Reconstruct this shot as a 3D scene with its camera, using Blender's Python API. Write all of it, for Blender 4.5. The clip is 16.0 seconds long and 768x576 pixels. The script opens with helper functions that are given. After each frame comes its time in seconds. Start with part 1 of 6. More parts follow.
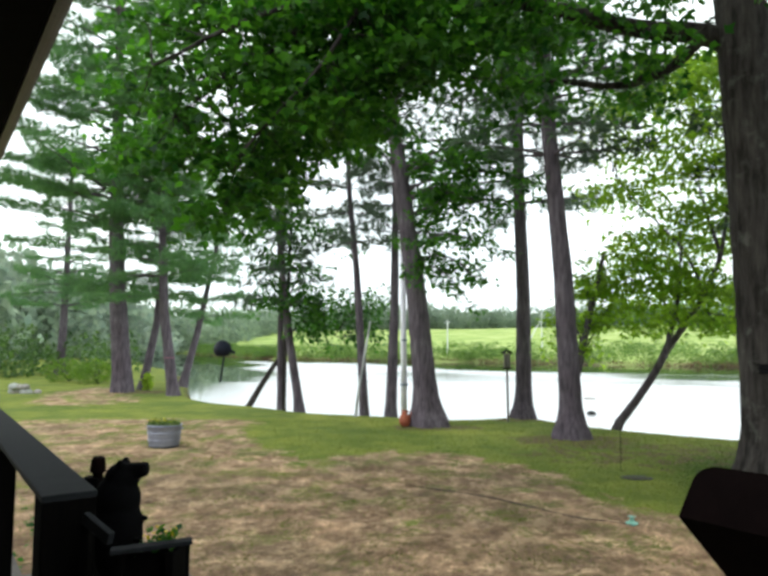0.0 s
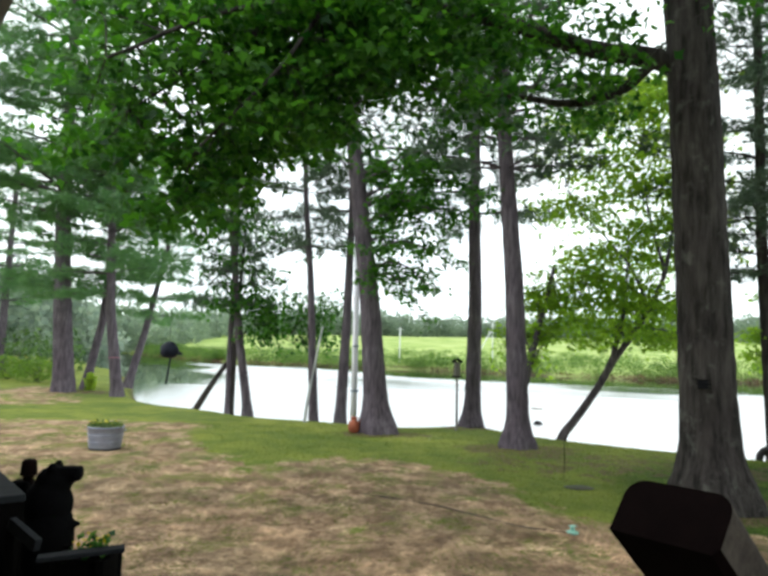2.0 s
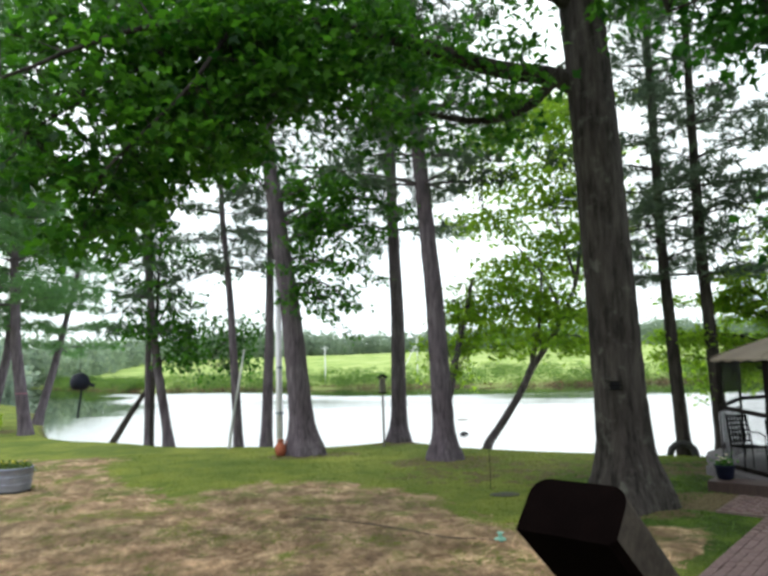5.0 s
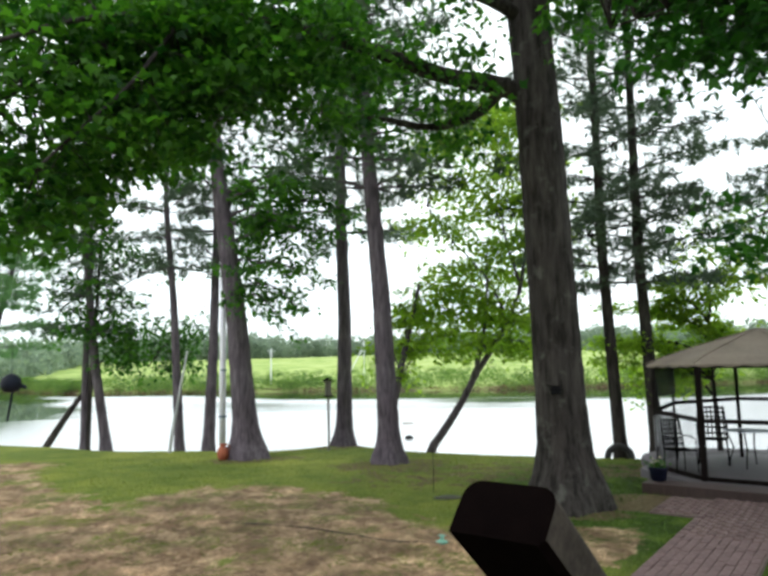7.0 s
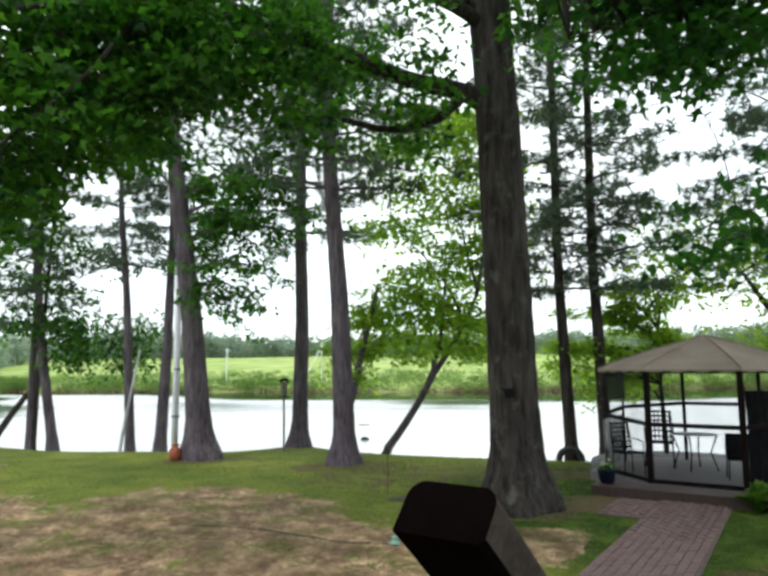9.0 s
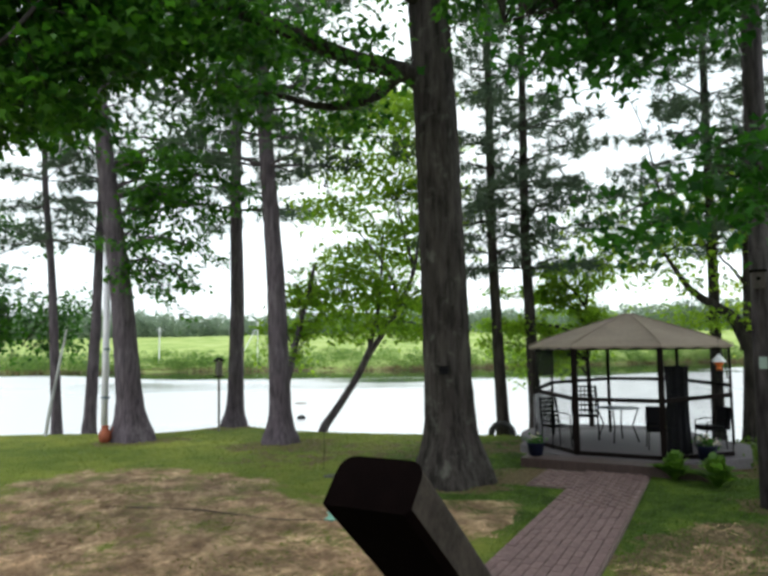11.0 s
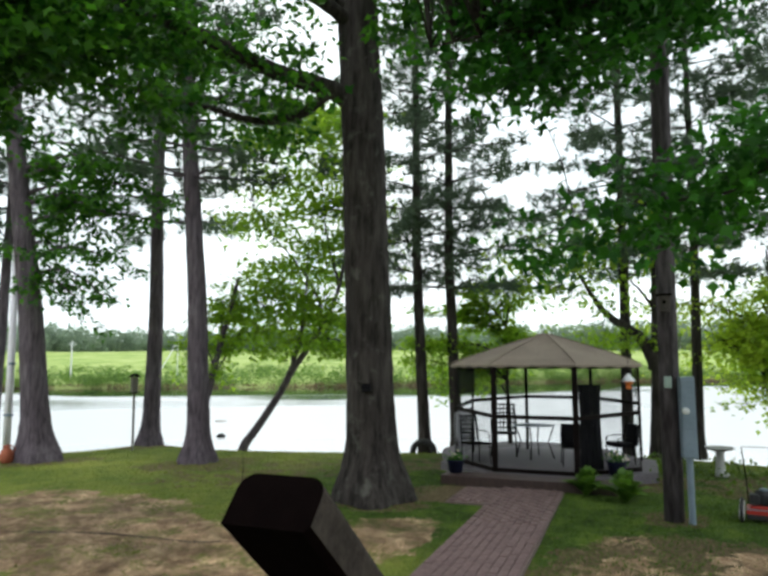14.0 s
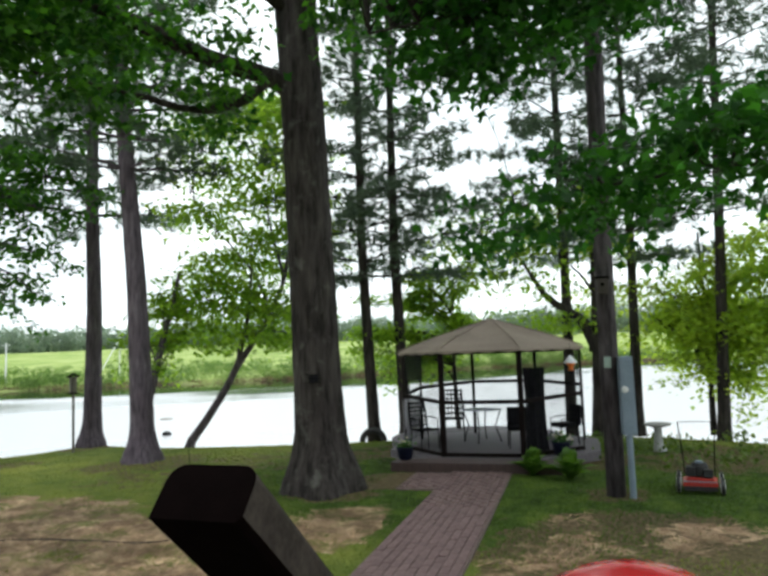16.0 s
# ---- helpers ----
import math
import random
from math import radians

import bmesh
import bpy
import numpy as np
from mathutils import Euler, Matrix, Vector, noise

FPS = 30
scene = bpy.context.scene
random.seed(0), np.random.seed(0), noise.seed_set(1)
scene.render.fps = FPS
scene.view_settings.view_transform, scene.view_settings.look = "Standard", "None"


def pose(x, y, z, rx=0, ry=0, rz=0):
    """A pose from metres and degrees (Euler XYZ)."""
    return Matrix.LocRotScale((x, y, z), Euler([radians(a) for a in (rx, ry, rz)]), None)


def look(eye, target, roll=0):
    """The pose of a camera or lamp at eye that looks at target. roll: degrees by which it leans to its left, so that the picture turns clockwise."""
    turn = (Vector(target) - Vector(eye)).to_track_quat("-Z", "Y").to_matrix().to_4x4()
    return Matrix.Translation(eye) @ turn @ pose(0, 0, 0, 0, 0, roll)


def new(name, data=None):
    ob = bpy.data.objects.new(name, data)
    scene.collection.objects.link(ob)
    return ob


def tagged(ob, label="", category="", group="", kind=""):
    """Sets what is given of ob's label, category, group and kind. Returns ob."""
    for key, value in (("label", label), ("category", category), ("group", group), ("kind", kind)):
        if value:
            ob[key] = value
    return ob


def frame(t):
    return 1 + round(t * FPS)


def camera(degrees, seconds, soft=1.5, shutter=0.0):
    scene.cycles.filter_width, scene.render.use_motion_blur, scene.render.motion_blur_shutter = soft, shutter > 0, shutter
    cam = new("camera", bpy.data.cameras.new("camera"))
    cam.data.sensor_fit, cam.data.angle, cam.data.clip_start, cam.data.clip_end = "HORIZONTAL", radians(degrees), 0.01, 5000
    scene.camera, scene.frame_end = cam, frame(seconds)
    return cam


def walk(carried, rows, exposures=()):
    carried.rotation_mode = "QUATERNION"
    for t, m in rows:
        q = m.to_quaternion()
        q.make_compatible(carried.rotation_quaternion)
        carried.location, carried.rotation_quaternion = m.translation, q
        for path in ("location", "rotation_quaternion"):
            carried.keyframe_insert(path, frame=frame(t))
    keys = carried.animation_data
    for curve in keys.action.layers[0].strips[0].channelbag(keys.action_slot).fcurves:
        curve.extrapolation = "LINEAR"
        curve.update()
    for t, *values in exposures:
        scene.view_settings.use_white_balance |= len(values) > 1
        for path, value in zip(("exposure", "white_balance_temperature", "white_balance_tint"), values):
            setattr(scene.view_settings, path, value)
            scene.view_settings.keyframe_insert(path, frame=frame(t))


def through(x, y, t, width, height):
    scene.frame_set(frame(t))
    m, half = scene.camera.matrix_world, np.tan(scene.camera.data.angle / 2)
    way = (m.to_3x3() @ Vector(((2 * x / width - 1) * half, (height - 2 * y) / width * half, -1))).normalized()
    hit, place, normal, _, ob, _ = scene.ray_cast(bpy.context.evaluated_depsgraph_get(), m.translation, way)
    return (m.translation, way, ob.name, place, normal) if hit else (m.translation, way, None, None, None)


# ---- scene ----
cam = camera(60.48, 16.0, soft=3.25)
PATH = [
    (0.0, look((0.0000, 0.0000, 2.2000), (0.0000, 9.9676, 3.0044), 0.15)),
    (0.5, look((-0.0017, -0.0035, 2.2026), (0.2114, 9.9655, 2.9597), 0.71)),
    (1.0, look((0.0063, 0.0037, 2.2033), (0.3424, 9.9643, 3.0246), 0.92)),
    (1.5, look((0.0146, 0.0096, 2.2023), (0.6560, 9.9471, 3.1159), 1.57)),
    (2.0, look((0.0188, 0.0073, 2.2038), (0.7094, 9.9421, 3.1109), 1.75)),
    (2.5, look((0.0228, 0.0074, 2.2003), (0.8623, 9.9102, 3.3091), -1.15)),
    (3.0, look((0.0394, 0.0138, 2.1958), (1.2479, 9.8775, 3.3128), -1.72)),
    (3.5, look((0.0408, 0.0083, 2.1959), (1.5557, 9.8365, 3.2498), -1.29)),
    (4.0, look((0.0424, 0.0008, 2.1983), (1.6991, 9.8004, 3.3048), -1.59)),
    (6.3, look((0.0712, -0.0021, 2.1929), (2.4067, 9.6447, 3.4109), -0.67)),
    (6.5, look((0.0715, -0.0001, 2.1927), (2.5690, 9.6081, 3.3951), -0.99)),
    (7.0, look((0.0752, 0.0004, 2.1926), (2.6828, 9.5772, 3.4115), -0.94)),
    (7.5, look((0.0810, 0.0001, 2.1907), (2.8103, 9.5474, 3.3739), -0.89)),
    (8.0, look((0.0812, -0.0020, 2.1924), (2.9497, 9.5048, 3.3725), -0.57)),
    (8.5, look((0.0859, -0.0061, 2.1922), (3.0805, 9.4610, 3.3780), -0.46)),
    (9.0, look((0.0897, -0.0146, 2.1919), (3.2884, 9.3794, 3.4254), -0.22)),
    (9.2, look((0.0851, -0.0165, 2.1950), (3.3974, 9.3505, 3.3300), -0.07)),
    (11.3, look((0.0938, -0.0520, 2.1920), (4.3069, 8.9729, 3.0867), -0.75)),
    (11.5, look((0.0970, -0.0550, 2.1907), (4.3996, 8.9260, 3.1007), -0.84)),
    (12.0, look((0.0996, -0.0612, 2.1929), (4.6082, 8.8144, 3.1395), -0.59)),
    (12.5, look((0.1052, -0.0643, 2.1905), (4.7364, 8.7497, 3.1204), -0.61)),
    (13.0, look((0.1087, -0.0671, 2.1905), (4.8604, 8.6801, 3.1430), -0.93)),
    (13.5, look((0.1162, -0.0649, 2.1890), (5.0913, 8.5451, 3.2455), -0.57)),
    (14.0, look((0.1227, -0.0667, 2.1899), (5.1915, 8.4754, 3.3477), -0.09)),
    (14.5, look((0.1427, -0.0613, 2.1826), (5.6276, 8.2380, 3.2010), -0.57)),
    (15.0, look((0.1547, -0.0564, 2.1772), (5.7570, 8.1701, 3.1465), -1.09)),
    (15.5, look((0.1554, -0.0569, 2.1769), (5.7719, 8.1556, 3.1814), -1.44)),
    (16.0, look((0.1641, -0.0528, 2.1726), (5.9148, 8.0670, 3.1719), -2.07)),
]
walk(cam, PATH, ((0, -0.18), (2, -0.17), (4, -0.16), (7, -0.2), (9, -0.26), (11.5, -0.38), (13, -0.4), (16, -0.4)))

# ---- world, sun and exposure: a bright hazy overcast ----
scene.view_settings.exposure = 0.0
world = bpy.data.worlds.new("world")
scene.world = world
world.use_nodes = True
wn, wl = world.node_tree.nodes, world.node_tree.links
sky = wn.new("ShaderNodeTexSky")
sky.sky_type = "NISHITA"
sky.sun_disc = False
sky.sun_elevation = radians(52)
sky.sun_rotation = radians(292)
sky.air_density, sky.dust_density, sky.ozone_density = 1.0, 2.0, 1.0
cloud = wn.new("ShaderNodeTexNoise")
cloud.inputs["Scale"].default_value, cloud.inputs["Detail"].default_value = 2.2, 4.0
veil = wn.new("ShaderNodeValToRGB")
veil.color_ramp.elements[0].position, veil.color_ramp.elements[0].color = 0.3, (13.1, 14.5, 15.2, 1)
veil.color_ramp.elements[1].position, veil.color_ramp.elements[1].color = 0.7, (18.4, 19.5, 19.6, 1)
wl.new(cloud.outputs["Fac"], veil.inputs["Fac"])
cover = wn.new("ShaderNodeMix")
cover.data_type = "RGBA"
cover.inputs[0].default_value = 0.88
wl.new(sky.outputs["Color"], cover.inputs[6])
wl.new(veil.outputs["Color"], cover.inputs[7])
wl.new(cover.outputs[2], wn["Background"].inputs["Color"])
wn["Background"].inputs["Strength"].default_value = 0.14
sun_data = bpy.data.lights.new("sun", "SUN")
sun_data.energy = 0.9
sun_data.angle = radians(25)
sun_data.color = (1.0, 0.99, 0.93)
sun = new("sun", sun_data)
sun.matrix_world = look((-16, 6, 26), (0, 14, 0))

# ---- helpers of the scene ----
PORCH_D = np.array((-0.575, 0.818, 0.0))   # along the porch
PORCH_N = np.array((0.818, 0.575, 0.0))    # out of the porch
DECK_Z = 0.85
UP = np.array((0.0, 0.0, 1.0))


def porch(s, n, z):
    """A place by its run along the porch, its way out from it, and its height."""
    return PORCH_D * s + PORCH_N * n + UP * z


def spot(bearing, rise, reach):
    """A place by its bearing (degrees to the right of north), its rise over the eye (a slope) and its distance."""
    a = radians(bearing)
    return np.array((math.sin(a) * reach, math.cos(a) * reach, 2.2 + rise * reach))


def mesh_from(name, verts, tris=None, quads=None, smooth=False):
    """A mesh from arrays of corners, triangles and quads."""
    me = bpy.data.meshes.new(name)
    verts = np.asarray(verts, np.float32).reshape(-1, 3)
    loops, starts, at = [], [], 0
    for faces, k in ((tris, 3), (quads, 4)):
        if faces is not None and len(faces):
            faces = np.asarray(faces, np.int32).reshape(-1, k)
            loops.append(faces.ravel())
            starts.append(at + np.arange(len(faces), dtype=np.int32) * k)
            at += faces.size
    loops, starts = np.concatenate(loops), np.concatenate(starts)
    me.vertices.add(len(verts))
    me.vertices.foreach_set("co", verts.ravel())
    me.loops.add(len(loops))
    me.loops.foreach_set("vertex_index", loops)
    me.polygons.add(len(starts))
    me.polygons.foreach_set("loop_start", starts)
    me.update(calc_edges=True)
    me.validate()
    if smooth:
        me.polygons.foreach_set("use_smooth", np.ones(len(me.polygons), bool))
    return me


def link(name, me, material, parent=None, label=""):
    ob = new(name, me)
    if material is not None:
        me.materials.append(material)
    if parent is not None:
        ob.parent = parent
    return tagged(ob, label)


def part(name, bm, material, parent=None, label="", smooth=False):
    """Links a bmesh as one mesh object under its thing."""
    me = bpy.data.meshes.new(name)
    bm.to_mesh(me)
    bm.free()
    if smooth:
        me.polygons.foreach_set("use_smooth", np.ones(len(me.polygons), bool))
    return link(name, me, material, parent, label)


def thing(name, place, label, category, group="", turn=0.0):
    ob = new(name)
    ob.empty_display_size = 0.1
    ob.matrix_world = pose(place[0], place[1], place[2], 0, 0, turn)
    return tagged(ob, label, category, group)


def box(bm, lo, hi, m=Matrix.Identity(4), bevel=0.0):
    """A box between two corners, laid by m, with softened edges."""
    c, s = [(a + b) / 2 for a, b in zip(lo, hi)], [b - a for a, b in zip(lo, hi)]
    made = bmesh.ops.create_cube(bm, size=1.0, matrix=m @ Matrix.LocRotScale(c, None, s))
    if bevel:
        edges = list({e for v in made["verts"] for e in v.link_edges})
        bmesh.ops.bevel(bm, geom=edges, offset=bevel, segments=2, affect="EDGES", profile=0.6)
    return bm


def beam(bm, a, b, w, h, bevel=0.0, up=(0, 0, 1)):
    """A square bar from a to b, w wide and h high."""
    a, b, up = Vector(a), Vector(b), Vector(up)
    y = (b - a).normalized()
    x = y.cross(up).normalized()
    z = x.cross(y)
    m = Matrix((x, y, z)).transposed().to_4x4()
    m.translation = a
    return box(bm, (-w / 2, 0, -h / 2), (w / 2, (b - a).length, h / 2), m, bevel)


def turned(bm, profile, sides=24, m=Matrix.Identity(4)):
    """A body of revolution from (radius, height) pairs."""
    rings = []
    for r, z in profile:
        rings.append([bm.verts.new(m @ Vector((r * math.cos(i * math.tau / sides), r * math.sin(i * math.tau / sides), z))) for i in range(sides)])
    for p, q in zip(rings, rings[1:]):
        for i in range(sides):
            bm.faces.new((p[i], p[(i + 1) % sides], q[(i + 1) % sides], q[i]))
    bm.faces.new(rings[0][::-1])
    bm.faces.new(rings[-1])
    return bm


def rod(bm, pts, r, sides=8):
    """A round bar along points."""
    verts, quads = tube_arrays(np.asarray(pts, float), np.full(len(pts), r), sides)
    vs = [bm.verts.new(v) for v in verts]
    for q in quads:
        bm.faces.new([vs[i] for i in q])
    bm.faces.new([vs[i] for i in range(sides)][::-1])
    bm.faces.new([vs[len(vs) - sides + i] for i in range(sides)])
    return bm


def tube_arrays(pts, radii, sides, wobble=None):
    """Corners and quads of a tapered tube; wobble(angle, k) scales the radius round each ring."""
    pts = np.asarray(pts, float)
    k = len(pts)
    t = np.gradient(pts, axis=0)
    t /= np.linalg.norm(t, axis=1, keepdims=True) + 1e-9
    ref = np.where(np.abs(t[:, 2:3]) > 0.9, np.array([[1.0, 0, 0]]), np.array([[0, 0, 1.0]]))
    ref = np.broadcast_to(ref[len(ref) // 2], t.shape)
    u = np.cross(t, ref)
    u /= np.linalg.norm(u, axis=1, keepdims=True) + 1e-9
    v = np.cross(t, u)
    ang = np.arange(sides) * math.tau / sides
    scale = np.ones((k, sides)) if wobble is None else wobble(ang, k)
    ring = np.cos(ang)[None, :, None] * u[:, None] + np.sin(ang)[None, :, None] * v[:, None]
    verts = pts[:, None] + ring * (np.asarray(radii)[:, None] * scale)[..., None]
    i, j = np.meshgrid(np.arange(k - 1), np.arange(sides), indexing="ij")
    jn = (j + 1) % sides
    quads = np.stack([i * sides + j, i * sides + jn, (i + 1) * sides + jn, (i + 1) * sides + j], -1).reshape(-1, 4)
    return verts.reshape(-1, 3), quads


def curve_through(keys, steps):
    """A smooth line through key places."""
    keys = np.asarray(keys, float)
    d = np.concatenate([[0], np.cumsum(np.linalg.norm(np.diff(keys, axis=0), axis=1))])
    s = np.linspace(0, d[-1], steps)
    lin = np.stack([np.interp(s, d, keys[:, c]) for c in range(3)], -1)
    for _ in range(max(2, steps // 12)):
        lin[1:-1] = 0.25 * lin[:-2] + 0.5 * lin[1:-1] + 0.25 * lin[2:]
    return lin


class Pile:
    """Gathers corners and faces of many small shapes into one mesh."""

    def __init__(self):
        self.v, self.t, self.q, self.n = [], [], [], 0

    def add(self, verts, tris=None, quads=None):
        if tris is not None:
            self.t.append(np.asarray(tris) + self.n)
        if quads is not None:
            self.q.append(np.asarray(quads) + self.n)
        self.v.append(np.asarray(verts, float).reshape(-1, 3))
        self.n += len(self.v[-1])

    def mesh(self, name, smooth=False):
        return mesh_from(name, np.concatenate(self.v), np.concatenate(self.t) if self.t else None, np.concatenate(self.q) if self.q else None, smooth)


LOBED = np.array([(0, 0, 0), (-0.5, 0.38, -0.06), (-0.2, 0.52, 0.02), (0, 1.0, -0.1), (0.2, 0.52, 0.02), (0.5, 0.38, -0.06)])
LOBED_T = np.array([(0, 2, 1), (0, 3, 2), (0, 4, 3), (0, 5, 4)])
KITE = np.array([(0, 0, 0), (-0.36, 0.45, -0.05), (0, 1.0, -0.06), (0.36, 0.45, -0.05)])
KITE_T = np.array([(0, 2, 1), (0, 3, 2)])


def leaves(places, size, shape=LOBED, faces=LOBED_T, tilt=0.6, seed=1):
    """Leaf blades at the places, turned at random, mostly lying flat."""
    r = np.random.default_rng(seed)
    n = len(places)
    yaw, pit, rol = r.uniform(0, math.tau, n), r.normal(-0.35, tilt, n), r.normal(0, tilt, n)
    s = size * r.uniform(0.6, 1.25, n)
    p = shape[None] * s[:, None, None]
    c, d = np.cos(rol)[:, None], np.sin(rol)[:, None]
    x, y, z = p[..., 0] * c + p[..., 2] * d, p[..., 1], p[..., 2] * c - p[..., 0] * d
    c, d = np.cos(pit)[:, None], np.sin(pit)[:, None]
    y, z = y * c - z * d, y * d + z * c
    c, d = np.cos(yaw)[:, None], np.sin(yaw)[:, None]
    x, y = x * c - y * d, x * d + y * c
    verts = np.stack([x, y, z], -1) + np.asarray(places)[:, None]
    tris = (faces[None] + (np.arange(n) * len(shape))[:, None, None]).reshape(-1, 3)
    return verts.reshape(-1, 3), tris


# ---- materials ----
def material(name):
    m = bpy.data.materials.new(name)
    m.use_nodes = True
    return m, m.node_tree.nodes, m.node_tree.links, m.node_tree.nodes["Principled BSDF"]


def ramp(nodes, links, source, stops):
    r = nodes.new("ShaderNodeValToRGB")
    while len(r.color_ramp.elements) < len(stops):
        r.color_ramp.elements.new(0.5)
    for e, (p, c) in zip(r.color_ramp.elements, stops):
        e.position, e.color = p, (*c, 1)
    links.new(source, r.inputs["Fac"])
    return r.outputs["Color"]


def noise_node(nodes, links, scale, detail=4.0, rough=0.55, stretch=(1, 1, 1), coord="Object"):
    tc, mp, n = nodes.new("ShaderNodeTexCoord"), nodes.new("ShaderNodeMapping"), nodes.new("ShaderNodeTexNoise")
    mp.inputs["Scale"].default_value = stretch
    n.inputs["Scale"].default_value, n.inputs["Detail"].default_value, n.inputs["Roughness"].default_value = scale, detail, rough
    links.new(tc.outputs[coord], mp.inputs["Vector"])
    links.new(mp.outputs["Vector"], n.inputs["Vector"])
    return n.outputs["Fac"]


def mix_rgb(nodes, links, fac, a, b, kind="MIX"):
    m = nodes.new("ShaderNodeMix")
    m.data_type, m.blend_type = "RGBA", kind
    for key, value in ((0, fac), (6, a), (7, b)):
        if hasattr(value, "is_linked"):
            links.new(value, m.inputs[key])
        else:
            m.inputs[key].default_value = value if key == 0 else (*value, 1)
    return m.outputs[2]


def bump(nodes, links, shader, height, strength, distance):
    b = nodes.new("ShaderNodeBump")
    b.inputs["Strength"].default_value, b.inputs["Distance"].default_value = strength, distance
    links.new(height, b.inputs["Height"])
    links.new(b.outputs["Normal"], shader.inputs["Normal"])


def plain(name, dark, light, rough=0.6, metal=0.0, scale=6.0, stretch=(1, 1, 1), relief=0.2, depth=0.004, vary=0.0, shine=0.5):
    """A surface that runs between two colours by coarse and fine noise."""
    m, n, l, p = material(name)
    coarse, fine = noise_node(n, l, scale, 3, 0.5, stretch), noise_node(n, l, scale * 9, 5, 0.6, stretch)
    mixed = n.new("ShaderNodeMath")
    mixed.operation = "MULTIPLY_ADD"
    l.new(fine, mixed.inputs[0])
    mixed.inputs[1].default_value = 0.45
    scaled = n.new("ShaderNodeMath")
    scaled.operation = "MULTIPLY"
    l.new(coarse, scaled.inputs[0])
    scaled.inputs[1].default_value = 0.55
    l.new(scaled.outputs[0], mixed.inputs[2])
    colour = ramp(n, l, mixed.outputs[0], ((0.33, dark), (0.66, light)))
    if vary:
        info = n.new("ShaderNodeObjectInfo")
        tone = ramp(n, l, info.outputs["Random"], ((0.0, (1 - vary,) * 3), (1.0, (1.0, 1.0, 1.0))))
        colour = mix_rgb(n, l, 1.0, colour, tone, "MULTIPLY")
    l.new(colour, p.inputs["Base Color"])
    p.inputs["Roughness"].default_value, p.inputs["Metallic"].default_value = rough, metal
    p.inputs["Specular IOR Level"].default_value = shine
    if relief:
        bump(n, l, p, mixed.outputs[0], relief, depth)
    return m


def bark(name, dark, light, scale=9.0, lichen=0.0):
    m, n, l, p = material(name)
    ridges = noise_node(n, l, scale, 6, 0.65, (1, 1, 0.16))
    patch = noise_node(n, l, 1.1, 3, 0.5)
    base = ramp(n, l, ridges, ((0.36, dark), (0.62, light)))
    moss = ramp(n, l, patch, ((0.4, (0.75, 0.72, 0.7)), (0.7, (1.1, 1.12, 1.05))))
    base = mix_rgb(n, l, 1.0, base, moss, "MULTIPLY")
    if lichen:
        spots = ramp(n, l, noise_node(n, l, 3.2, 5, 0.65), ((0.56, (0, 0, 0)), (0.7, (lichen,) * 3)))
        base = mix_rgb(n, l, spots, base, (0.2, 0.205, 0.18))
    l.new(base, p.inputs["Base Color"])
    p.inputs["Roughness"].default_value = 0.93
    p.inputs["Specular IOR Level"].default_value = 0.2
    bump(n, l, p, ridges, 1.0, 0.05)
    return m


def foliage(name, dark, light, through=0.45, glow=(1.7, 1.8, 0.8), shine=0.3):
    """Leaf blades: each its own tone, letting light through."""
    m, n, l, p = material(name)
    geo = n.new("ShaderNodeNewGeometry")
    blade = ramp(n, l, geo.outputs["Random Per Island"], ((0.0, dark), (1.0, light)))
    big = ramp(n, l, noise_node(n, l, 0.7, 2), ((0.3, (0.7, 0.78, 0.75)), (0.7, (1.15, 1.1, 1.0))))
    colour = mix_rgb(n, l, 1.0, blade, big, "MULTIPLY")
    l.new(colour, p.inputs["Base Color"])
    p.inputs["Roughness"].default_value = 0.42
    p.inputs["Specular IOR Level"].default_value = shine
    t, mx = n.new("ShaderNodeBsdfTranslucent"), n.new("ShaderNodeMixShader")
    l.new(mix_rgb(n, l, 1.0, colour, glow, "MULTIPLY"), t.inputs["Color"])
    mx.inputs[0].default_value = through
    l.new(p.outputs[0], mx.inputs[1])
    l.new(t.outputs[0], mx.inputs[2])
    l.new(mx.outputs[0], n["Material Output"].inputs["Surface"])
    return m


BARK = bark("grey_bark", (0.017, 0.0145, 0.014), (0.074, 0.066, 0.064), 9.0, 0.35)
BARK_PINE = bark("pine_bark", (0.068, 0.056, 0.073), (0.168, 0.142, 0.174), 14)
BARK_DARK = bark("dark_bark", (0.016, 0.014, 0.014), (0.07, 0.061, 0.058), 12)
LEAF = foliage("maple_leaf", (0.01, 0.05, 0.012), (0.074, 0.195, 0.027), 0.53, (1.7, 1.95, 0.75), 0.26)
LEAF_DEEP = foliage("deep_green_leaf", (0.01, 0.048, 0.013), (0.052, 0.175, 0.03), 0.53, (1.5, 1.8, 0.7), 0.27)
LEAF_MID = foliage("yellow_green_leaf", (0.095, 0.175, 0.032), (0.225, 0.335, 0.06), 0.76, (2.15, 2.2, 0.95))
THICKET = foliage("thicket_leaf", (0.09, 0.155, 0.07), (0.18, 0.27, 0.11), 0.5)
UNDERGROWTH = foliage("undergrowth_leaf", (0.035, 0.075, 0.035), (0.1, 0.17, 0.07), 0.5)
EDGE_LEAF = foliage("bank_edge_leaf", (0.06, 0.05, 0.03), (0.19, 0.115, 0.09), 0.35)
LEAF_LIGHT = foliage("light_leaf", (0.16, 0.25, 0.045), (0.31, 0.41, 0.085), 0.75, (2.1, 2.05, 0.95))
